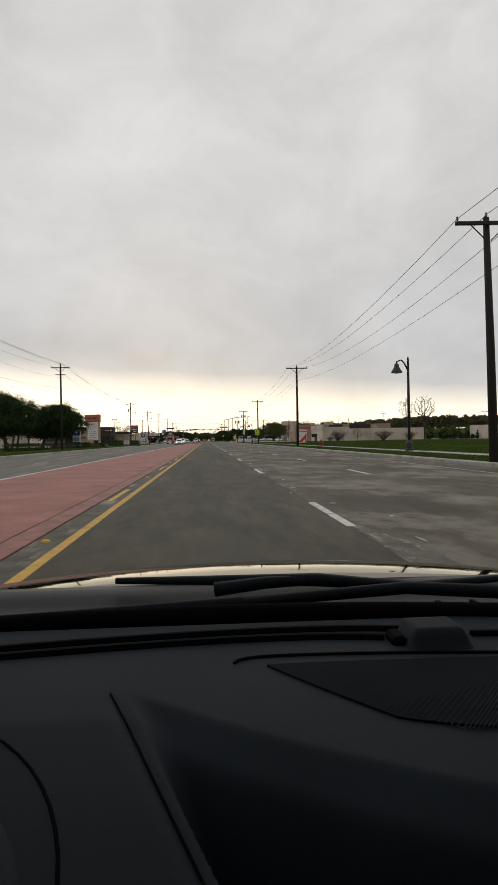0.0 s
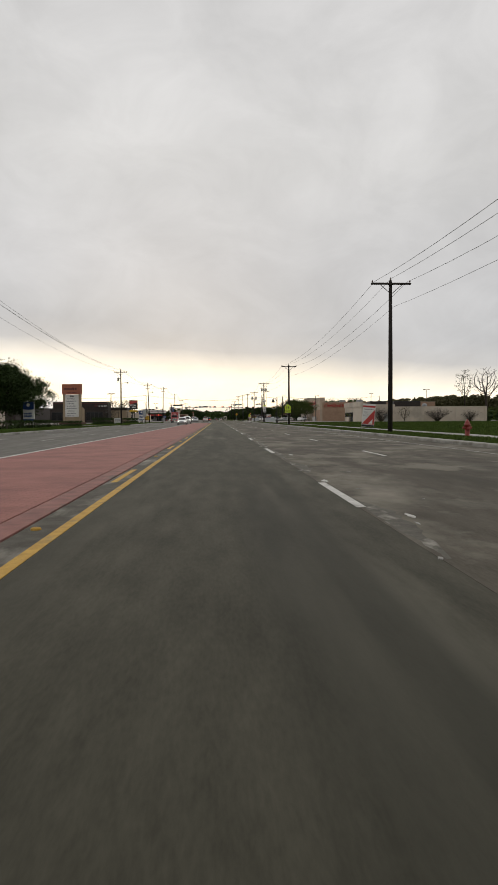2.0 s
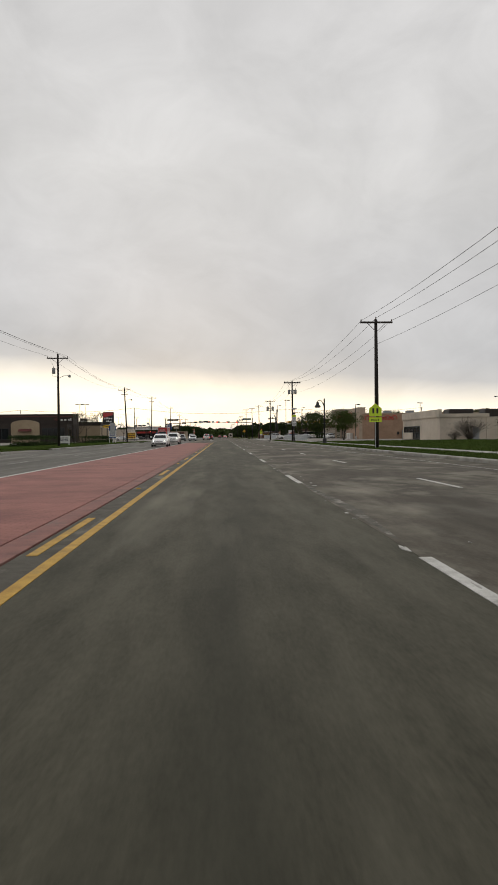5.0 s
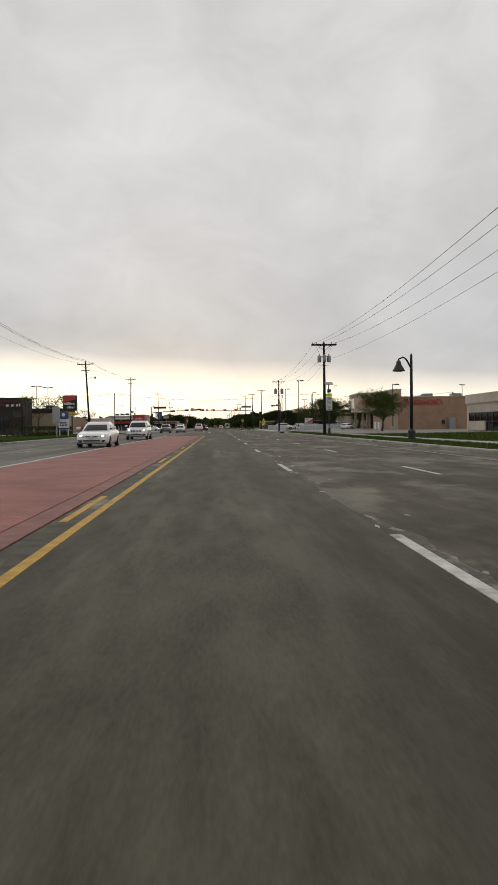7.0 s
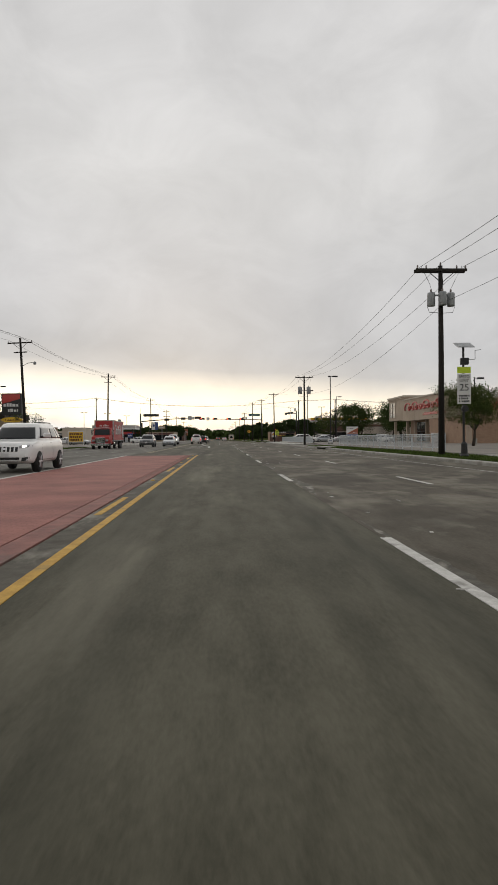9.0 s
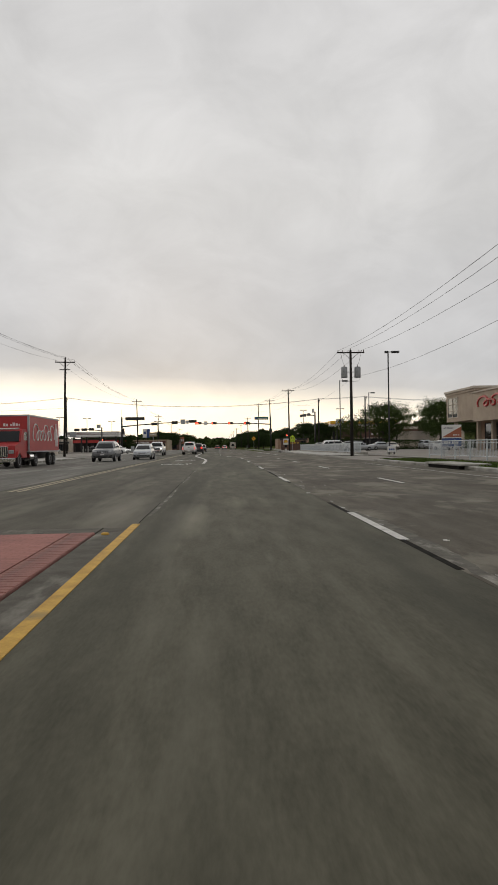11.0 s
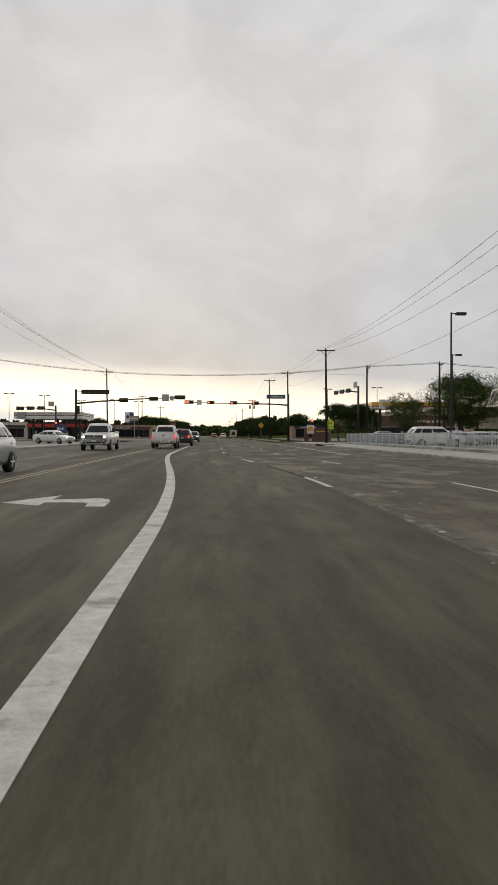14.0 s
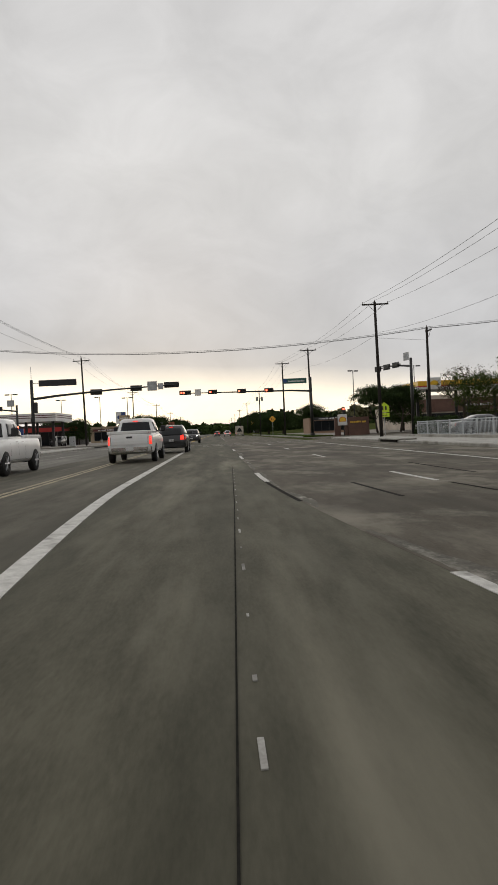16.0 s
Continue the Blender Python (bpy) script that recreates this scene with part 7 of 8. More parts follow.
        part("fog_recess", plate(skin, [(s * hw * 0.60, low + 0.10), (s * hw * 0.88, low + 0.13), (s * hw * 0.88, low + 0.25), (s * hw * 0.62, low + 0.22)], "y", -9, 0.004, 4, 2), M_trim, v)
    if tall:
        g = part("grille", plate(skin, [(-hw * 0.60, zf - 0.36), (hw * 0.60, zf - 0.36), (hw * 0.60, zf + 0.01), (-hw * 0.60, zf + 0.01)], "y", -9, 0.03, 6, 3), M_trim, v, "large black grille")
        for i in range(4):
            z = zf - 0.33 + 0.09 * i
            part("grille_bar", plate(skin, [(-hw * 0.55, z), (hw * 0.55, z), (hw * 0.55, z + 0.03), (-hw * 0.55, z + 0.03)], "y", -9, 0.042, 6, 1), M_grey, g)
    elif kind == "suv":
        g = part("grille", plate(skin, [(-hw * 0.50, zf - 0.16), (hw * 0.50, zf - 0.16), (hw * 0.50, zf - 0.0), (-hw * 0.50, zf - 0.0)], "y", -9, 0.006, 6, 2), M_trim, v, "slotted grille")
        for i in range(8):
            u = hw * (-0.50 + i / 7.0)
            part("slat", plate(skin, [(u - 0.022, zf - 0.165), (u + 0.022, zf - 0.165), (u + 0.022, zf + 0.005), (u - 0.022, zf + 0.005)], "y", -9, 0.018, 1, 2), paint_mat, g)
    else:
        g = part("grille", plate(skin, [(-hw * 0.36, zf - 0.13), (hw * 0.36, zf - 0.13), (hw * 0.44, zf - 0.02), (-hw * 0.44, zf - 0.02)], "y", -9, 0.004, 6, 2), M_trim, v, "narrow dark grille")
        part("grille_bar", plate(skin, [(-hw * 0.40, zf - 0.085), (hw * 0.40, zf - 0.085), (hw * 0.41, zf - 0.06), (-hw * 0.41, zf - 0.06)], "y", -9, 0.014, 6, 1), M_chrome, g)
    part("lower_grille", plate(skin, [(-hw * 0.50, low + 0.09), (hw * 0.50, low + 0.09), (hw * 0.54, low + 0.23), (-hw * 0.54, low + 0.23)], "y", -9, 0.004, 6, 2), M_trim, v)
    part("emblem", plate(skin, [(-0.06, zf - 0.10), (0.06, zf - 0.10), (0.06, zf - 0.03), (-0.06, zf - 0.03)], "y", -9, 0.05 if tall else 0.022, 2, 1), M_chrome, v)
    part("front_bumper", plate(skin, [(-hw * 0.92, zbump - 0.06), (hw * 0.92, zbump - 0.06), (hw * 0.92, zbump + (0.14 if tall else 0.04)), (-hw * 0.92, zbump + (0.14 if tall else 0.04))], "y", -9, 0.07 if tall else 0.02, 10, 2, 0.06), M_chrome if tall else paint_mat, v)
    part("number_plate", plate(skin, [(-0.16, zbump - 0.05), (0.16, zbump - 0.05), (0.16, zbump + 0.07), (-0.16, zbump + 0.07)], "y", -9, 0.085 if tall else 0.034, 1, 1), M_plate, v)
    # rear: lamps, bumper, hatch or tailgate
    zr = prof[-3][1]
    for s in (-1, 1):
        za, zb2 = (zr - 0.50, zr - 0.16) if tall else (zr - 0.34, zr - 0.06) if kind in ("suv", "hatch") else (zr - 0.26, zr - 0.08)
        part("tail_light", plate(skin, [(s * hw * (0.84 if tall else 0.58), za), (s * hw * 0.93, za), (s * hw * 0.92, zb2), (s * hw * (0.84 if tall else 0.62), zb2)], "y", 9, 0.012, 3, 3), M_tail if tail else M_redlens, v, "glowing tail light" if tail else "red tail light")
    part("rear_bumper", plate(skin, [(-hw * 0.92, low + 0.10), (hw * 0.92, low + 0.10), (hw * 0.92, low + 0.30), (-hw * 0.92, low + 0.30)], "y", 9, 0.06, 10, 2, 0.06), M_chrome if tall else M_trim, v)
    zp = low + 0.17 if tall else low + 0.42
    part("number_plate", plate(skin, [(-0.16, zp), (0.16, zp), (0.16, zp + 0.13), (-0.16, zp + 0.13)], "y", 9, 0.075 if tall else 0.012, 1, 1), M_plate, v)
    if tail:
        part("brake_light", plate(shell, [(-0.12, H - 0.12), (0.12, H - 0.12), (0.12, H - 0.095), (-0.12, H - 0.095)], "y", 9, 0.03, 2, 1), M_tail, v, "glowing high brake light")
    if kind == "pickup":
        y0 = 0.63 * L - r0
        part("bed_floor", Build().box(-hw * 0.78, hw * 0.78, y0, r0 - 0.14, 1.305, 1.335), M_trim, v, "dark truck bed")
        for s in (-1, 1):
            part("bed_rail", Build().box(s * hw * 0.87 - 0.07, s * hw * 0.87 + 0.07, y0, r0 - 0.06, 1.24, 1.38, 0.025), paint_mat, v)
        gate = part("tailgate", plate(skin, [(-hw * 0.76, 0.80), (hw * 0.76, 0.80), (hw * 0.78, 1.22), (-hw * 0.78, 1.22)], "y", 9, 0.02, 6, 3), paint_mat, v)
        part("gate_cap", Build().box(-hw * 0.80, hw * 0.80, r0 - 0.13, r0 - 0.03, 1.24, 1.38, 0.02), paint_mat, v)
        part("tailgate_handle", plate(skin, [(-0.13, 1.06), (0.13, 1.06), (0.13, 1.14), (-0.13, 1.14)], "y", 9, 0.03, 2, 1), M_trim, gate)
        for s in (-1, 1):
            part("seam", plate(skin, [(s * hw * 0.775, 0.78), (s * hw * 0.79, 0.78), (s * hw * 0.80, 1.24), (s * hw * 0.785, 1.24)], "y", 9, 0.003, 1, 4), M_trim, v)
    elif kind == "suv":
        for s in (-1, 1):
            part("roof_rail", Build().tube([(s * hw * 0.62, yf1 + 0.25, H - 0.03), (s * hw * 0.62, yf1 + 0.35, H + 0.04), (s * hw * 0.62, yr1 - 0.3, H + 0.04), (s * hw * 0.62, yr1 - 0.2, H - 0.03)], 0.018, 6), M_trim, v)
    elif kind == "van":
        part("cargo_box", Build().box(-hw * 0.98, hw * 0.98, -L * 0.12, r0 - 0.02, 0.9, H - 0.02, 0.05), paint_mat, v)
    # wheels in dark arches
    for fy in (0.175, 0.79):
        y = fy * L - r0
        for s in (-1, 1):
            part("wheel_arch", Build().prism([(y + (rw + 0.05) * math.cos(math.pi * k / 14), rw - 0.06 + (rw + 0.08) * math.sin(math.pi * k / 14)) for k in range(15)], s * hw * 0.60, s * hw * 0.992, "x"), M_tyre, v, "dark wheel arch")
            x = s * (hw - 0.075)
            wh = part("wheel", Build().lathe([(rw * 0.6, -0.11), (rw * 0.95, -0.11), (rw, -0.07), (rw, 0.07), (rw * 0.95, 0.11), (rw * 0.6, 0.11)], 24, (x, y, rw), "x"), M_tyre, v, "black tyre", True)
            rim = part("rim", Build().lathe([(rw * 0.64, s * 0.06), (rw * 0.66, s * 0.116), (rw * 0.60, s * 0.118), (rw * 0.57, s * 0.07), (0.03, s * 0.075)], 20, (x, y, rw), "x"), M_trim, wh)
            spoke = Build()
            for i in range(6):
                a = i * math.pi / 3
                c, d = math.cos(a), math.sin(a)
                spoke.tube([(x + s * 0.10, y, rw), (x + s * 0.112, y + c * rw * 0.62, rw + d * rw * 0.62)], [0.05, 0.03], 6)
            part("spokes", spoke, M_rim, wh, "alloy spokes")
    return v


ROAD = 0.001
def parked(x, y, turn=0.0, z=ROAD):
    return pose(x, y, z, 0, 0, turn)


vehicle("sedan", "white", parked(-5.6, 174.6), "white saloon car with its headlights on", head=True)
vehicle("suv", "white", parked(-5.7, 196.0), "white upright SUV with a slotted grille", head=True)
vehicle("suv", "grey", parked(-8.6, 264.5), "dark grey SUV coming down the road")
vehicle("hatch", "silver", parked(-6.1, 271.0), "silver hatchback in the oncoming lane")
vehicle("pickup", "white", parked(-3.4, 309.0, 180), "white pickup truck with glowing tail lights", tail=True)
vehicle("suv", "black", parked(-2.5, 321.0, 180), "black SUV waiting in the turn lane", tail=True)
vehicle("pickup", "white", parked(-7.7, 302.0), "white pickup truck with a black grille and headlights on", head=True)
vehicle("sedan", "white", parked(-17.2, 327.0, 62, 0.136), "white saloon car nosing out of the driveway", head=True)
vehicle("suv", "black", parked(-2.8, 361.0), "black SUV in the junction with headlights on", head=True)
vehicle("suv", "grey", parked(0.3, 505, 180), "dark SUV far ahead in the lane", tail=True)
vehicle("suv", "white", parked(3.4, 480, 180), "white SUV far ahead in the lane", tail=True)
vehicle("van", "beige", parked(6.2, 455, 180), "pale box van far ahead in the lane", tail=True)
for k, c, x, y, tn, lb in ((("suv", "white", 18.9, 306, 90, "white SUV parked behind the railing"), ("sedan", "silver", 24.5, 316, 90, "silver saloon parked behind the railing"),
        ("sedan", "grey", 19.7, 325, 90, "grey saloon parked behind the railing"), ("hatch", "white", 34.9, 303.5, 25, "small white car parked at the store"), ("sedan", "silver", 30.5, 325, 100, "silver saloon in the car park"),
        ("suv", "black", 27.5, 330, 0, "black SUV parked under the trees"), ("sedan", "beige", 33.5, 329, 0, "beige saloon parked under the trees"), ("suv", "silver", 40, 329, 0, "silver SUV parked under the trees"), ("suv", "grey", 25.5, 326, 20, "grey SUV in the car park"),
        ("sedan", "white", -30.5, 312, 90, "white saloon at the shop forecourt"), ("sedan", "silver", -27, 306, 80, "silver saloon leaving the car park"), ("suv", "white", -36, 345, 90, "white SUV on the side street"), ("sedan", "red", -34, 330, 0, "red car parked at the shop"),
        ("suv", "black", -27.5, 395.5, 0, "black SUV at the fuel pump"), ("sedan", "grey", -36.0, 404, 90, "grey saloon at the fuel station"), ("suv", "white", -50, 412, 90, "white SUV parked at the shop"), ("sedan", "silver", -56, 412, 90, "silver saloon parked at the shop"),
        ("sedan", "white", -45, 306, 70, "white saloon in the car park"), ("suv", "grey", 33, 377, 0, "grey SUV at the fuel pump"), ("sedan", "white", 41, 395, 90, "white saloon at the fuel shop"))):
    vehicle(k, c, parked(x, y, tn, 0.101 if x < 0 else 0.111), lb, group="parked cars")


# red delivery lorry
lorry = thing("delivery_truck", "red beverage delivery lorry with white swirl lettering on its box", "truck", parked(-12.0, 250.5) @ Matrix.Scale(0.88, 4))
RED = PAINT["red"]
part("box_body", Build().box(-1.25, 1.25, -1.6, 7.2, 1.15, 3.75, 0.04), RED, lorry, "red cargo box")
for x0, x1, y0, y1, z0, z1 in ((-1.28, 1.28, -1.62, 7.22, 3.7, 3.82), (-1.28, 1.28, -1.62, 7.22, 1.08, 1.18)):
    part("box_rail", Build().box(x0, x1, y0, y1, z0, z1, 0.01), M_steel, lorry)
for s in (-1, 1):
    part("box_corner", Build().box(s * 1.2 - 0.07, s * 1.2 + 0.07, -1.66, -1.56, 1.18, 3.7, 0.01), M_steel, lorry)
    g = random.Random(int(s) + 5)
    sw = []
    scrawl(lorry, "x", s * 1.262, -0.9, 4.9, 1.95, 3.25, M_signwhite, 6, "white flowing word mark", 0.05)
    part("bottle_shape", Build().tube([(s * 1.262, 6.1, z) for z in (1.5, 2.2, 2.6, 3.0, 3.4)], [0.16, 0.17, 0.13, 0.07, 0.06], 6), M_signwhite, lorry, "white bottle silhouette")
    part("step_tank", Build().lathe([(0.28, -1.4), (0.3, -1.35), (0.3, -0.4), (0.28, -0.35)], 12, (s * 0.95, 0, 0.75), "y"), M_chrome, lorry, "polished fuel tank")
    part("side_mirror", Build().box(s * 1.35 - 0.1, s * 1.35 + 0.1, -2.95, -2.85, 1.9, 2.5, 0.02), M_chrome, lorry)
    part("headlight", Build().box(s * 0.85 - 0.18, s * 0.85 + 0.18, -4.62, -4.5, 1.0, 1.25, 0.03), M_lens, lorry)
    for y, w in ((-3.75, 0.3), (4.6, 0.55), (5.8, 0.55), (0.4, 0.3)):
        wh = part("wheel", Build().lathe([(0.3, -0.14), (0.49, -0.14), (0.51, -0.1), (0.51, 0.1), (0.49, 0.14), (0.3, 0.14)], 20, (s * 1.02, y, 0.51), "x"), M_tyre, lorry, "black tyre", True)
        part("rim", Build().lathe([(0.31, s * 0.1), (0.28, s * 0.15), (0.12, s * 0.06), (0.03, s * 0.1)], 12, (s * 1.02, y, 0.51), "x"), M_rim, wh)
    part("mud_guard", Build().prism([(-4.4, 0.75), (-4.2, 1.15), (-3.75, 1.25), (-3.3, 1.15), (-3.1, 0.75), (-3.2, 0.75), (-3.75, 1.1), (-4.3, 0.75)], s * 1.0 - 0.2, s * 1.0 + 0.2, "x"), RED, lorry)
bars(lorry, "y", -1.6, -0.6, 0.6, 2.95, 3.3, M_signwhite, 44, label="small white word mark", proud=0.02)
part("cab", Build().prism([(-4.45, 0.7), (-4.5, 1.55), (-3.2, 1.8), (-2.85, 2.65), (-2.5, 2.75), (-1.75, 2.75), (-1.75, 0.7)], -1.1, 1.1, "x"), RED, lorry, "red bonneted cab")
part("windscreen", Build().slab([(-0.98, -3.22, 1.84), (0.98, -3.22, 1.84), (0.95, -2.89, 2.58), (-0.95, -2.89, 2.58)], 0.03), M_glass, lorry)
part("grille", Build().box(-0.62, 0.62, -4.58, -4.46, 0.75, 1.5, 0.03), M_chrome, lorry, "chrome grille")
for i in range(9):
    part("grille_bar", Build().box(-0.55 + i * 0.1375 - 0.02, -0.55 + i * 0.1375 + 0.02, -4.605, -4.582, 0.8, 1.45), M_trim, lorry)
part("front_bumper", Build().box(-1.15, 1.15, -4.75, -4.55, 0.42, 0.72, 0.04), M_chrome, lorry)
part("chassis", Build().box(-0.45, 0.45, -4.3, 7.0, 0.55, 1.07), M_trim, lorry)
part("visor_lights", Build().box(-0.9, 0.9, -2.9, -2.75, 2.7, 2.82, 0.02), M_chrome, lorry)

# small street furniture
for x, y in ((-24.5, 356.5), (-20.8, 375.5)):
    cbx = thing("signal_cabinet", "grey steel signal control cabinet", "cabinet", placed(x, y))
    part("body", Build().box(-0.4, 0.4, -0.3, 0.3, 0.1, 1.5, 0.03), M_steel, cbx)
    part("plinth", Build().box(-0.5, 0.5, -0.4, 0.4, 0, 0.1), M_walk, cbx)
    part("door_handle", Build().box(0.2, 0.25, -0.33, -0.301, 0.7, 0.85), M_trim, cbx)

# ---- the car that carries the view, standing where the drive begins ----
own = thing("car", "car with a dark vinyl dashboard, black wipers and a pearl-grey bonnet", "car", pose(1.66, 0, 0.001))


def field(fx, x0, x1, nx, y0, y1, ny, skirt=0.0):
    b = Build()
    for j in range(ny + 1):
        for i in range(nx + 1):
            x, y = x0 + (x1 - x0) * i / nx, y0 + (y1 - y0) * j / ny
            b.v.append((x, y, fx(x, y)))
    k = nx + 1
    for j in range(ny):
        for i in range(nx):
            b.f.append((j * k + i, j * k + i + 1, (j + 1) * k + i + 1, (j + 1) * k + i))
    if skirt:
        n = len(b.v)
        b.v += [(x, y, z - skirt) for x, y, z in b.v[:]]
        edge = [(i, i + 1) for i in range(nx)] + [(ny * k + i + 1, ny * k + i) for i in range(nx)] + [((j + 1) * k, j * k) for j in range(ny)] + [(j * k + nx, (j + 1) * k + nx) for j in range(ny)]
        b.f += [(a, n + a, n + c, c) for a, c in edge]
    return b


def soft(t):
    t = min(1, max(0, t))
    return t * t * (3 - 2 * t)


def seam_x(y):
    """The raised seam that runs towards the driver's side of the deck."""
    return -0.222 + 0.36 * min(0.5, max(0, 0.664 - y))


def deck(x, y):
    z = 0.86
    line = 0.69 - 0.98 * (x + 0.24) + 0.75 * (x + 0.24) ** 2
    fall = max(0, line - y)
    right = soft((x - seam_x(y)) / 0.03)
    z -= right * (0.35 * fall + 2.2 * max(0, fall - 0.05) ** 1.3)
    z -= (1 - right) * 0.10 * max(0, 0.6 - y)
    z -= 0.003 * math.exp(-((x - seam_x(y) + 0.008) / 0.008) ** 2) * soft((0.68 - y) / 0.08)
    z -= 0.02 * soft((y - 0.89) / 0.06)
    return z


part("dashboard", field(deck, -0.82, 0.82, 410, 0.18, 0.96, 120, 0.25), M_dash, own, "dark grey vinyl dashboard deck", True)


def on_deck(pts, lift=0.0):
    return [(x, y, deck(x, y) + lift) for x, y in pts]


def groove(pts, r, mat, label, name="groove"):
    return part(name, Build().tube(on_deck(pts, 0.001), r, 6), mat, own, label)


def arc(xa, ya, xm, ym, xb, yb, n=14):
    return [((1 - t) ** 2 * xa + 2 * t * (1 - t) * xm + t * t * xb, (1 - t) ** 2 * ya + 2 * t * (1 - t) * ym + t * t * yb) for t in [i / n for i in range(n + 1)]]


groove(arc(-0.78, 0.70, -0.1, 0.855, 0.085, 0.803), 0.006, M_soot, "black defroster slot", "defroster_slot")
groove(arc(-0.78, 0.735, -0.1, 0.888, 0.115, 0.836), 0.006, M_soot, "black defroster slot", "defroster_slot")
groove(arc(0.195, 0.806, 0.35, 0.795, 0.78, 0.72), 0.006, M_soot, "black defroster slot", "defroster_slot")
groove(arc(-0.103, 0.733, -0.10, 0.752, -0.05, 0.753) + arc(-0.05, 0.753, 0.15, 0.756, 0.7, 0.66), 0.0022, M_soot, "fine black seam")
rimc = arc(-0.068, 0.722, -0.03, 0.66, 0.035, 0.575) + arc(0.035, 0.575, 0.09, 0.54, 0.3, 0.52) + arc(0.3, 0.52, 0.6, 0.50, 0.72, 0.62) + arc(0.72, 0.60, 0.5, 0.68, 0.2, 0.719) + arc(0.2, 0.719, 0.0, 0.727, -0.068, 0.722)
gr = part("speaker_grille", Build().prism([p for p, q in zip(rimc, rimc[1:]) if p != q], 0.852, 0.8622, "z"), M_dash2, own, "dark ribbed speaker grille")
for i in range(170):
    x = 0.030 + i * 0.0040
    ya = max(0.548 - 0.08 * min(0.25, x - 0.03) + 0.15 * max(0, x - 0.55), 0.600 - 0.9 * (x - 0.02))
    yb = min(0.712 - 0.10 * max(0, x - 0.2), ya + 0.010 + 1.9 * max(0, x - 0.03))
    part("rib", Build().tube([(x, ya, 0.8624), (x + 0.75 * (yb - ya), yb, 0.8624)], 0.0007, 4), M_dash, gr)
hood = Build()
for j in range(15):
    s = j / 14
    for k in range(72):
        a = 2 * math.pi * k / 72
        r = 1.0 - 0.35 * s if s < 1 else 0.0
        x, y = -0.44 + 0.216 * r * math.cos(a), 0.35 + 0.272 * r * math.sin(a)
        hood.v.append((x, y, deck(-0.44, 0.35) - 0.012 + 0.035 * math.sin(math.pi / 2 * min(1, s * 1.15)) ** 0.8))
for j in range(14):
    hood.f += [(j * 72 + k, j * 72 + (k + 1) % 72, (j + 1) * 72 + (k + 1) % 72, (j + 1) * 72 + k) for k in range(72)]
part("instrument_hood", hood, M_dash, own, "rounded hood over the instruments", True)
part("binnacle_seam", Build().tube(on_deck([(-0.44 + 0.220 * math.cos(a), 0.35 + 0.278 * math.sin(a)) for a in [0.1 * k for k in range(-4, 26)]], 0.0), 0.0015, 6), M_soot, own, "black seam round the instrument hood")
groove([(seam_x(0.66 - 0.01 * k) - 0.008, 0.66 - 0.01 * k) for k in range(48)], 0.0012, M_soot, "black seam beside the instrument hood", "seam")
part("sensor_pod", field(lambda x, y: 0.856 + 0.026 * (soft((0.044 - abs(x - 0.142)) / 0.018) * soft((0.045 - abs(y - 0.792)) / 0.022)), 0.095, 0.190, 30, 0.745, 0.84, 24), M_dash, own, "small raised light sensor pod", True)
part("sensor_front", Build().box(0.088, 0.106, 0.775, 0.815, 0.855, 0.870, 0.004), M_soot, own)


def brow(x, y, bow):
    """A line that follows the foot of the windscreen."""
    return y - 0.03 * (x + 0.07) - bow * (x + 0.07) ** 2


part("windscreen_seal", Build().tube([(x, brow(x, 0.938, 0.26), 0.860) for x in [-0.8 + 0.05 * i for i in range(33)]], 0.016, 8), M_soot, own, "black rubber windscreen seal", True)
# reflection of the windscreen edge, modelled as a thin grey tube
part("glass_edge", Build().tube([(x, brow(x, 0.964, 0.29), 0.868) for x in [-0.8 + 0.05 * i for i in range(33)]], 0.0011, 5), M_grey, own, "thin grey line standing for the windscreen edge's reflection")
part("cowl_panel", field(lambda x, y: 0.818 + 0.016 * soft((y - 1.14) / 0.10), -0.82, 0.82, 30, 0.95, 1.275, 14, 0.06), M_cowl, own, "black plastic cowl", True)
for i in range(24):
    x = -0.7 + i * 0.06
    part("cowl_louvre", Build().box(x - 0.004, x + 0.004, 1.04, 1.11, 0.818, 0.828), M_joint, own)


def wiper(pivot, tip, knee):
    part("wiper_arm", Build().tube([pivot, ((pivot[0] + knee[0]) / 2, (pivot[1] + knee[1]) / 2, 0.856), knee], [0.013, 0.011, 0.009], 8), M_cowl, own, "black wiper arm", True)
    part("wiper_blade", Build().tube([(2 * knee[0] - tip[0], 2 * knee[1] - tip[1], 0.853), knee, tip], [0.006, 0.012, 0.006], 8), M_cowl, own, "black wiper blade", True)


wiper((-0.12, 1.17, 0.845), (0.42, 1.08, 0.838), (0.06, 1.155, 0.860))
wiper((0.5, 1.08, 0.836), (-0.62, 1.04, 0.830), (-0.1, 1.10, 0.836))
part("washer_nozzle", Build().lathe([(0.018, 0.84), (0.02, 0.855), (0.01, 0.858)], 8, (-0.08, 1.19, 0)), M_soot, own)


def bonnet_z(x, y):
    return 0.845 - 0.25 * (y - 1.25) ** 2 - 0.10 * x * x - 0.35 * max(0, abs(x) - 0.7) ** 2


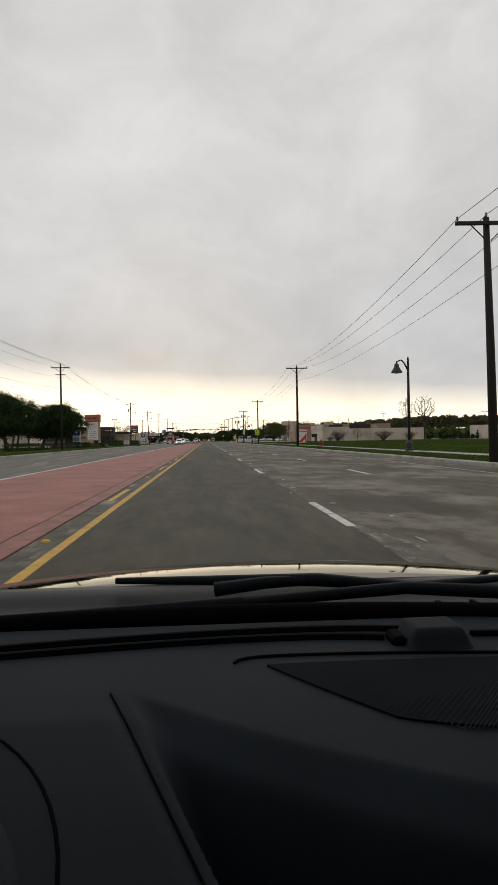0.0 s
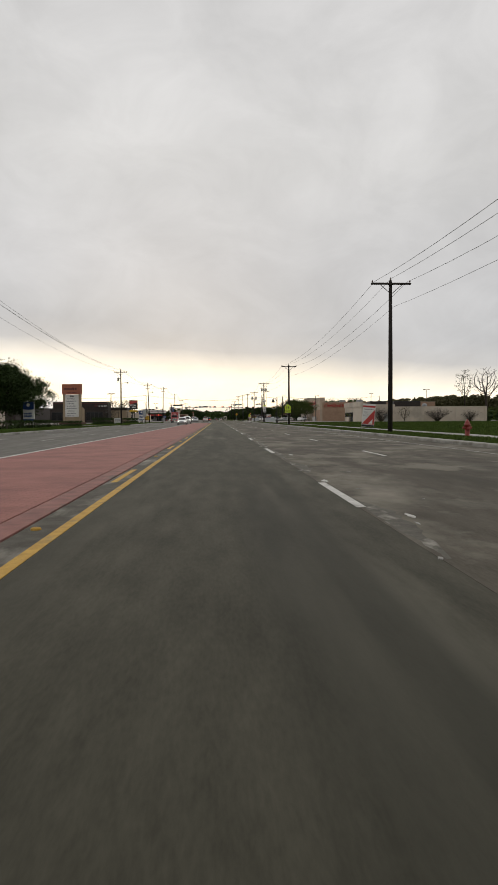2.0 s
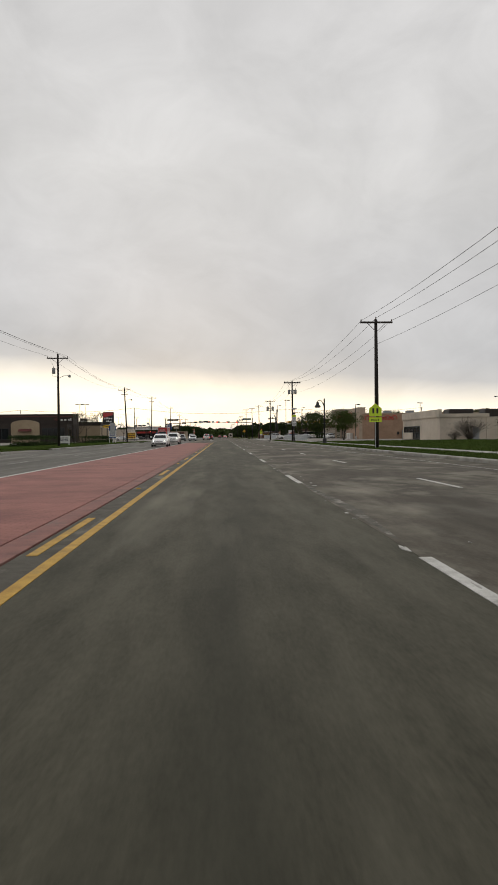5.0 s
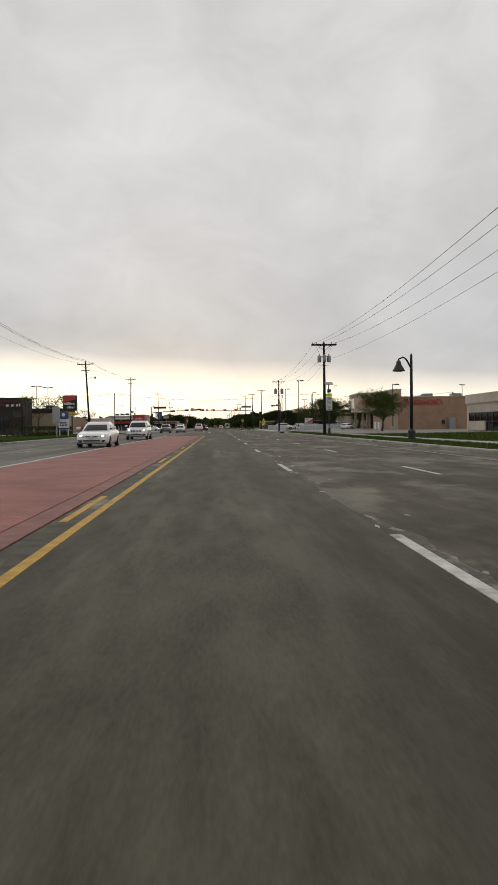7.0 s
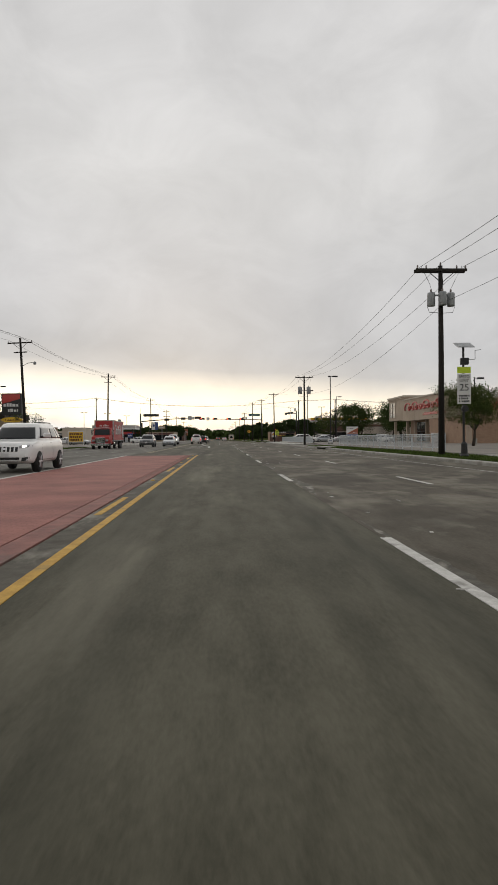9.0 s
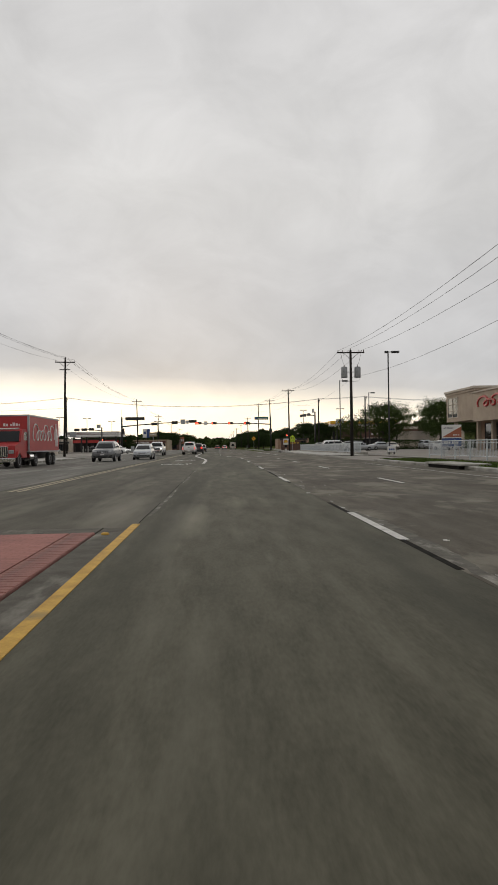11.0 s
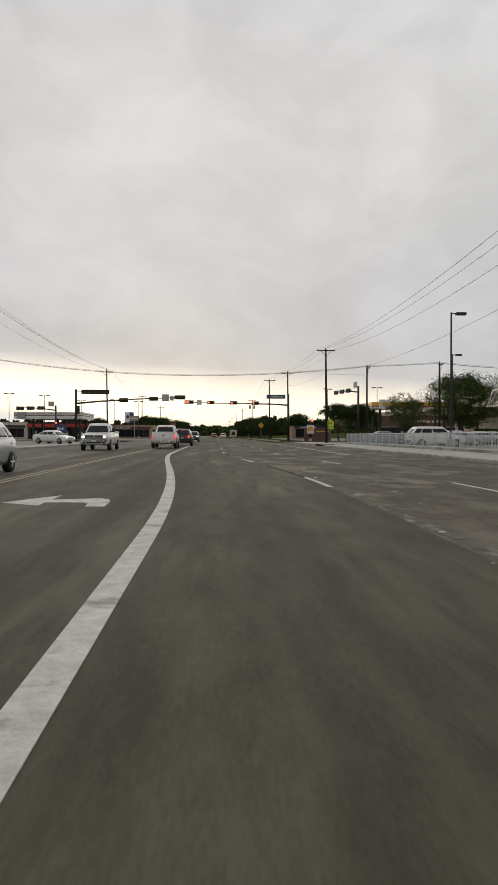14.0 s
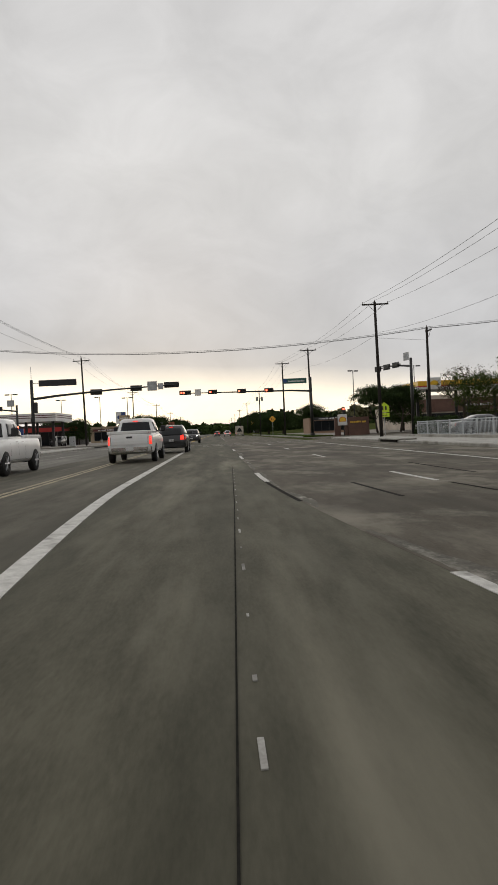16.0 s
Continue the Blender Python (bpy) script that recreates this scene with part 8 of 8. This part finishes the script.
part("bonnet", field(bonnet_z, -0.82, 0.82, 50, 1.28, 2.05, 40, 0.03), M_bonnet, own, "glossy pearl-grey bonnet", True)
for s in (-1, 1):
    side = [(-2.5, 0.35), (-2.55, 0.9), (-2.1, 0.95), (0.5, 0.88), (1.3, 0.76), (2.05, 0.60), (2.3, 0.5), (2.3, 0.3), (1.93, 0.28), (1.85, 0.55), (1.5, 0.7), (1.15, 0.55), (1.07, 0.28), (-0.9, 0.26), (-1.0, 0.55), (-1.35, 0.7), (-1.7, 0.55), (-1.8, 0.28), (-2.45, 0.3)]
    part("body_side", Build().prism(side, s * 0.83, s * 0.90, "x"), M_bonnet, own, "pearl-grey body side")
    part("roof_pillar", Build().tube([(s * 0.80, 0.86, 0.88), (s * 0.68, 0.30, 1.30), (s * 0.62, -0.02, 1.45)], 0.04, 8), M_bonnet, own)
    part("roof_pillar", Build().tube([(s * 0.80, -2.0, 0.93), (s * 0.62, -1.4, 1.43)], 0.06, 8), M_bonnet, own)
    part("headlight", Build().box(s * 0.62 - 0.16, s * 0.62 + 0.16, 2.02, 2.22, 0.52, 0.62, 0.03), M_lens, own)
    for y in (1.5, -1.35):
        wh = part("wheel", Build().lathe([(0.2, -0.1), (0.32, -0.1), (0.335, -0.07), (0.335, 0.07), (0.32, 0.1), (0.2, 0.1)], 24, (s * 0.79, y, 0.335), "x"), M_tyre, own, "black tyre", True)
        part("rim", Build().lathe([(0.21, s * 0.06), (0.19, s * 0.11), (0.05, s * 0.07), (0.02, s * 0.1)], 10, (s * 0.79, y, 0.335), "x"), M_rim, wh)
part("front_bumper", Build().box(-0.84, 0.84, 2.06, 2.4, 0.28, 0.55, 0.05), M_bonnet, own)
part("floor_pan", Build().box(-0.82, 0.82, -2.4, 2.05, 0.20, 0.27), M_soot, own)
part("rear_panel", Build().box(-0.82, 0.82, -2.55, -2.47, 0.3, 0.95, 0.02), M_bonnet, own)
# unseen roof and opaque panes, added to keep light from behind off the dashboard
part("roof", field(lambda x, y: 1.47 - 0.10 * x * x - 0.03 * (y + 0.8) ** 2, -0.66, 0.66, 16, -1.6, 0.34, 20, 0.05), M_bonnet, own, "", True)
for s in (-1, 1):
    quad = [(s * 0.82, -2.0, 0.94), (s * 0.82, 0.45, 0.88), (s * 0.66, 0.25, 1.40), (s * 0.66, -1.55, 1.40)]
    part("side_window", Build().slab(quad if s < 0 else quad[::-1], 0.006), M_glass, own, "opaque unseen side pane shading the dashboard")
part("rear_window", Build().slab([(-0.78, -2.5, 0.95), (0.78, -2.5, 0.95), (0.62, -1.6, 1.40), (-0.62, -1.6, 1.40)], 0.006), M_glass, own, "opaque unseen rear pane shading the dashboard")
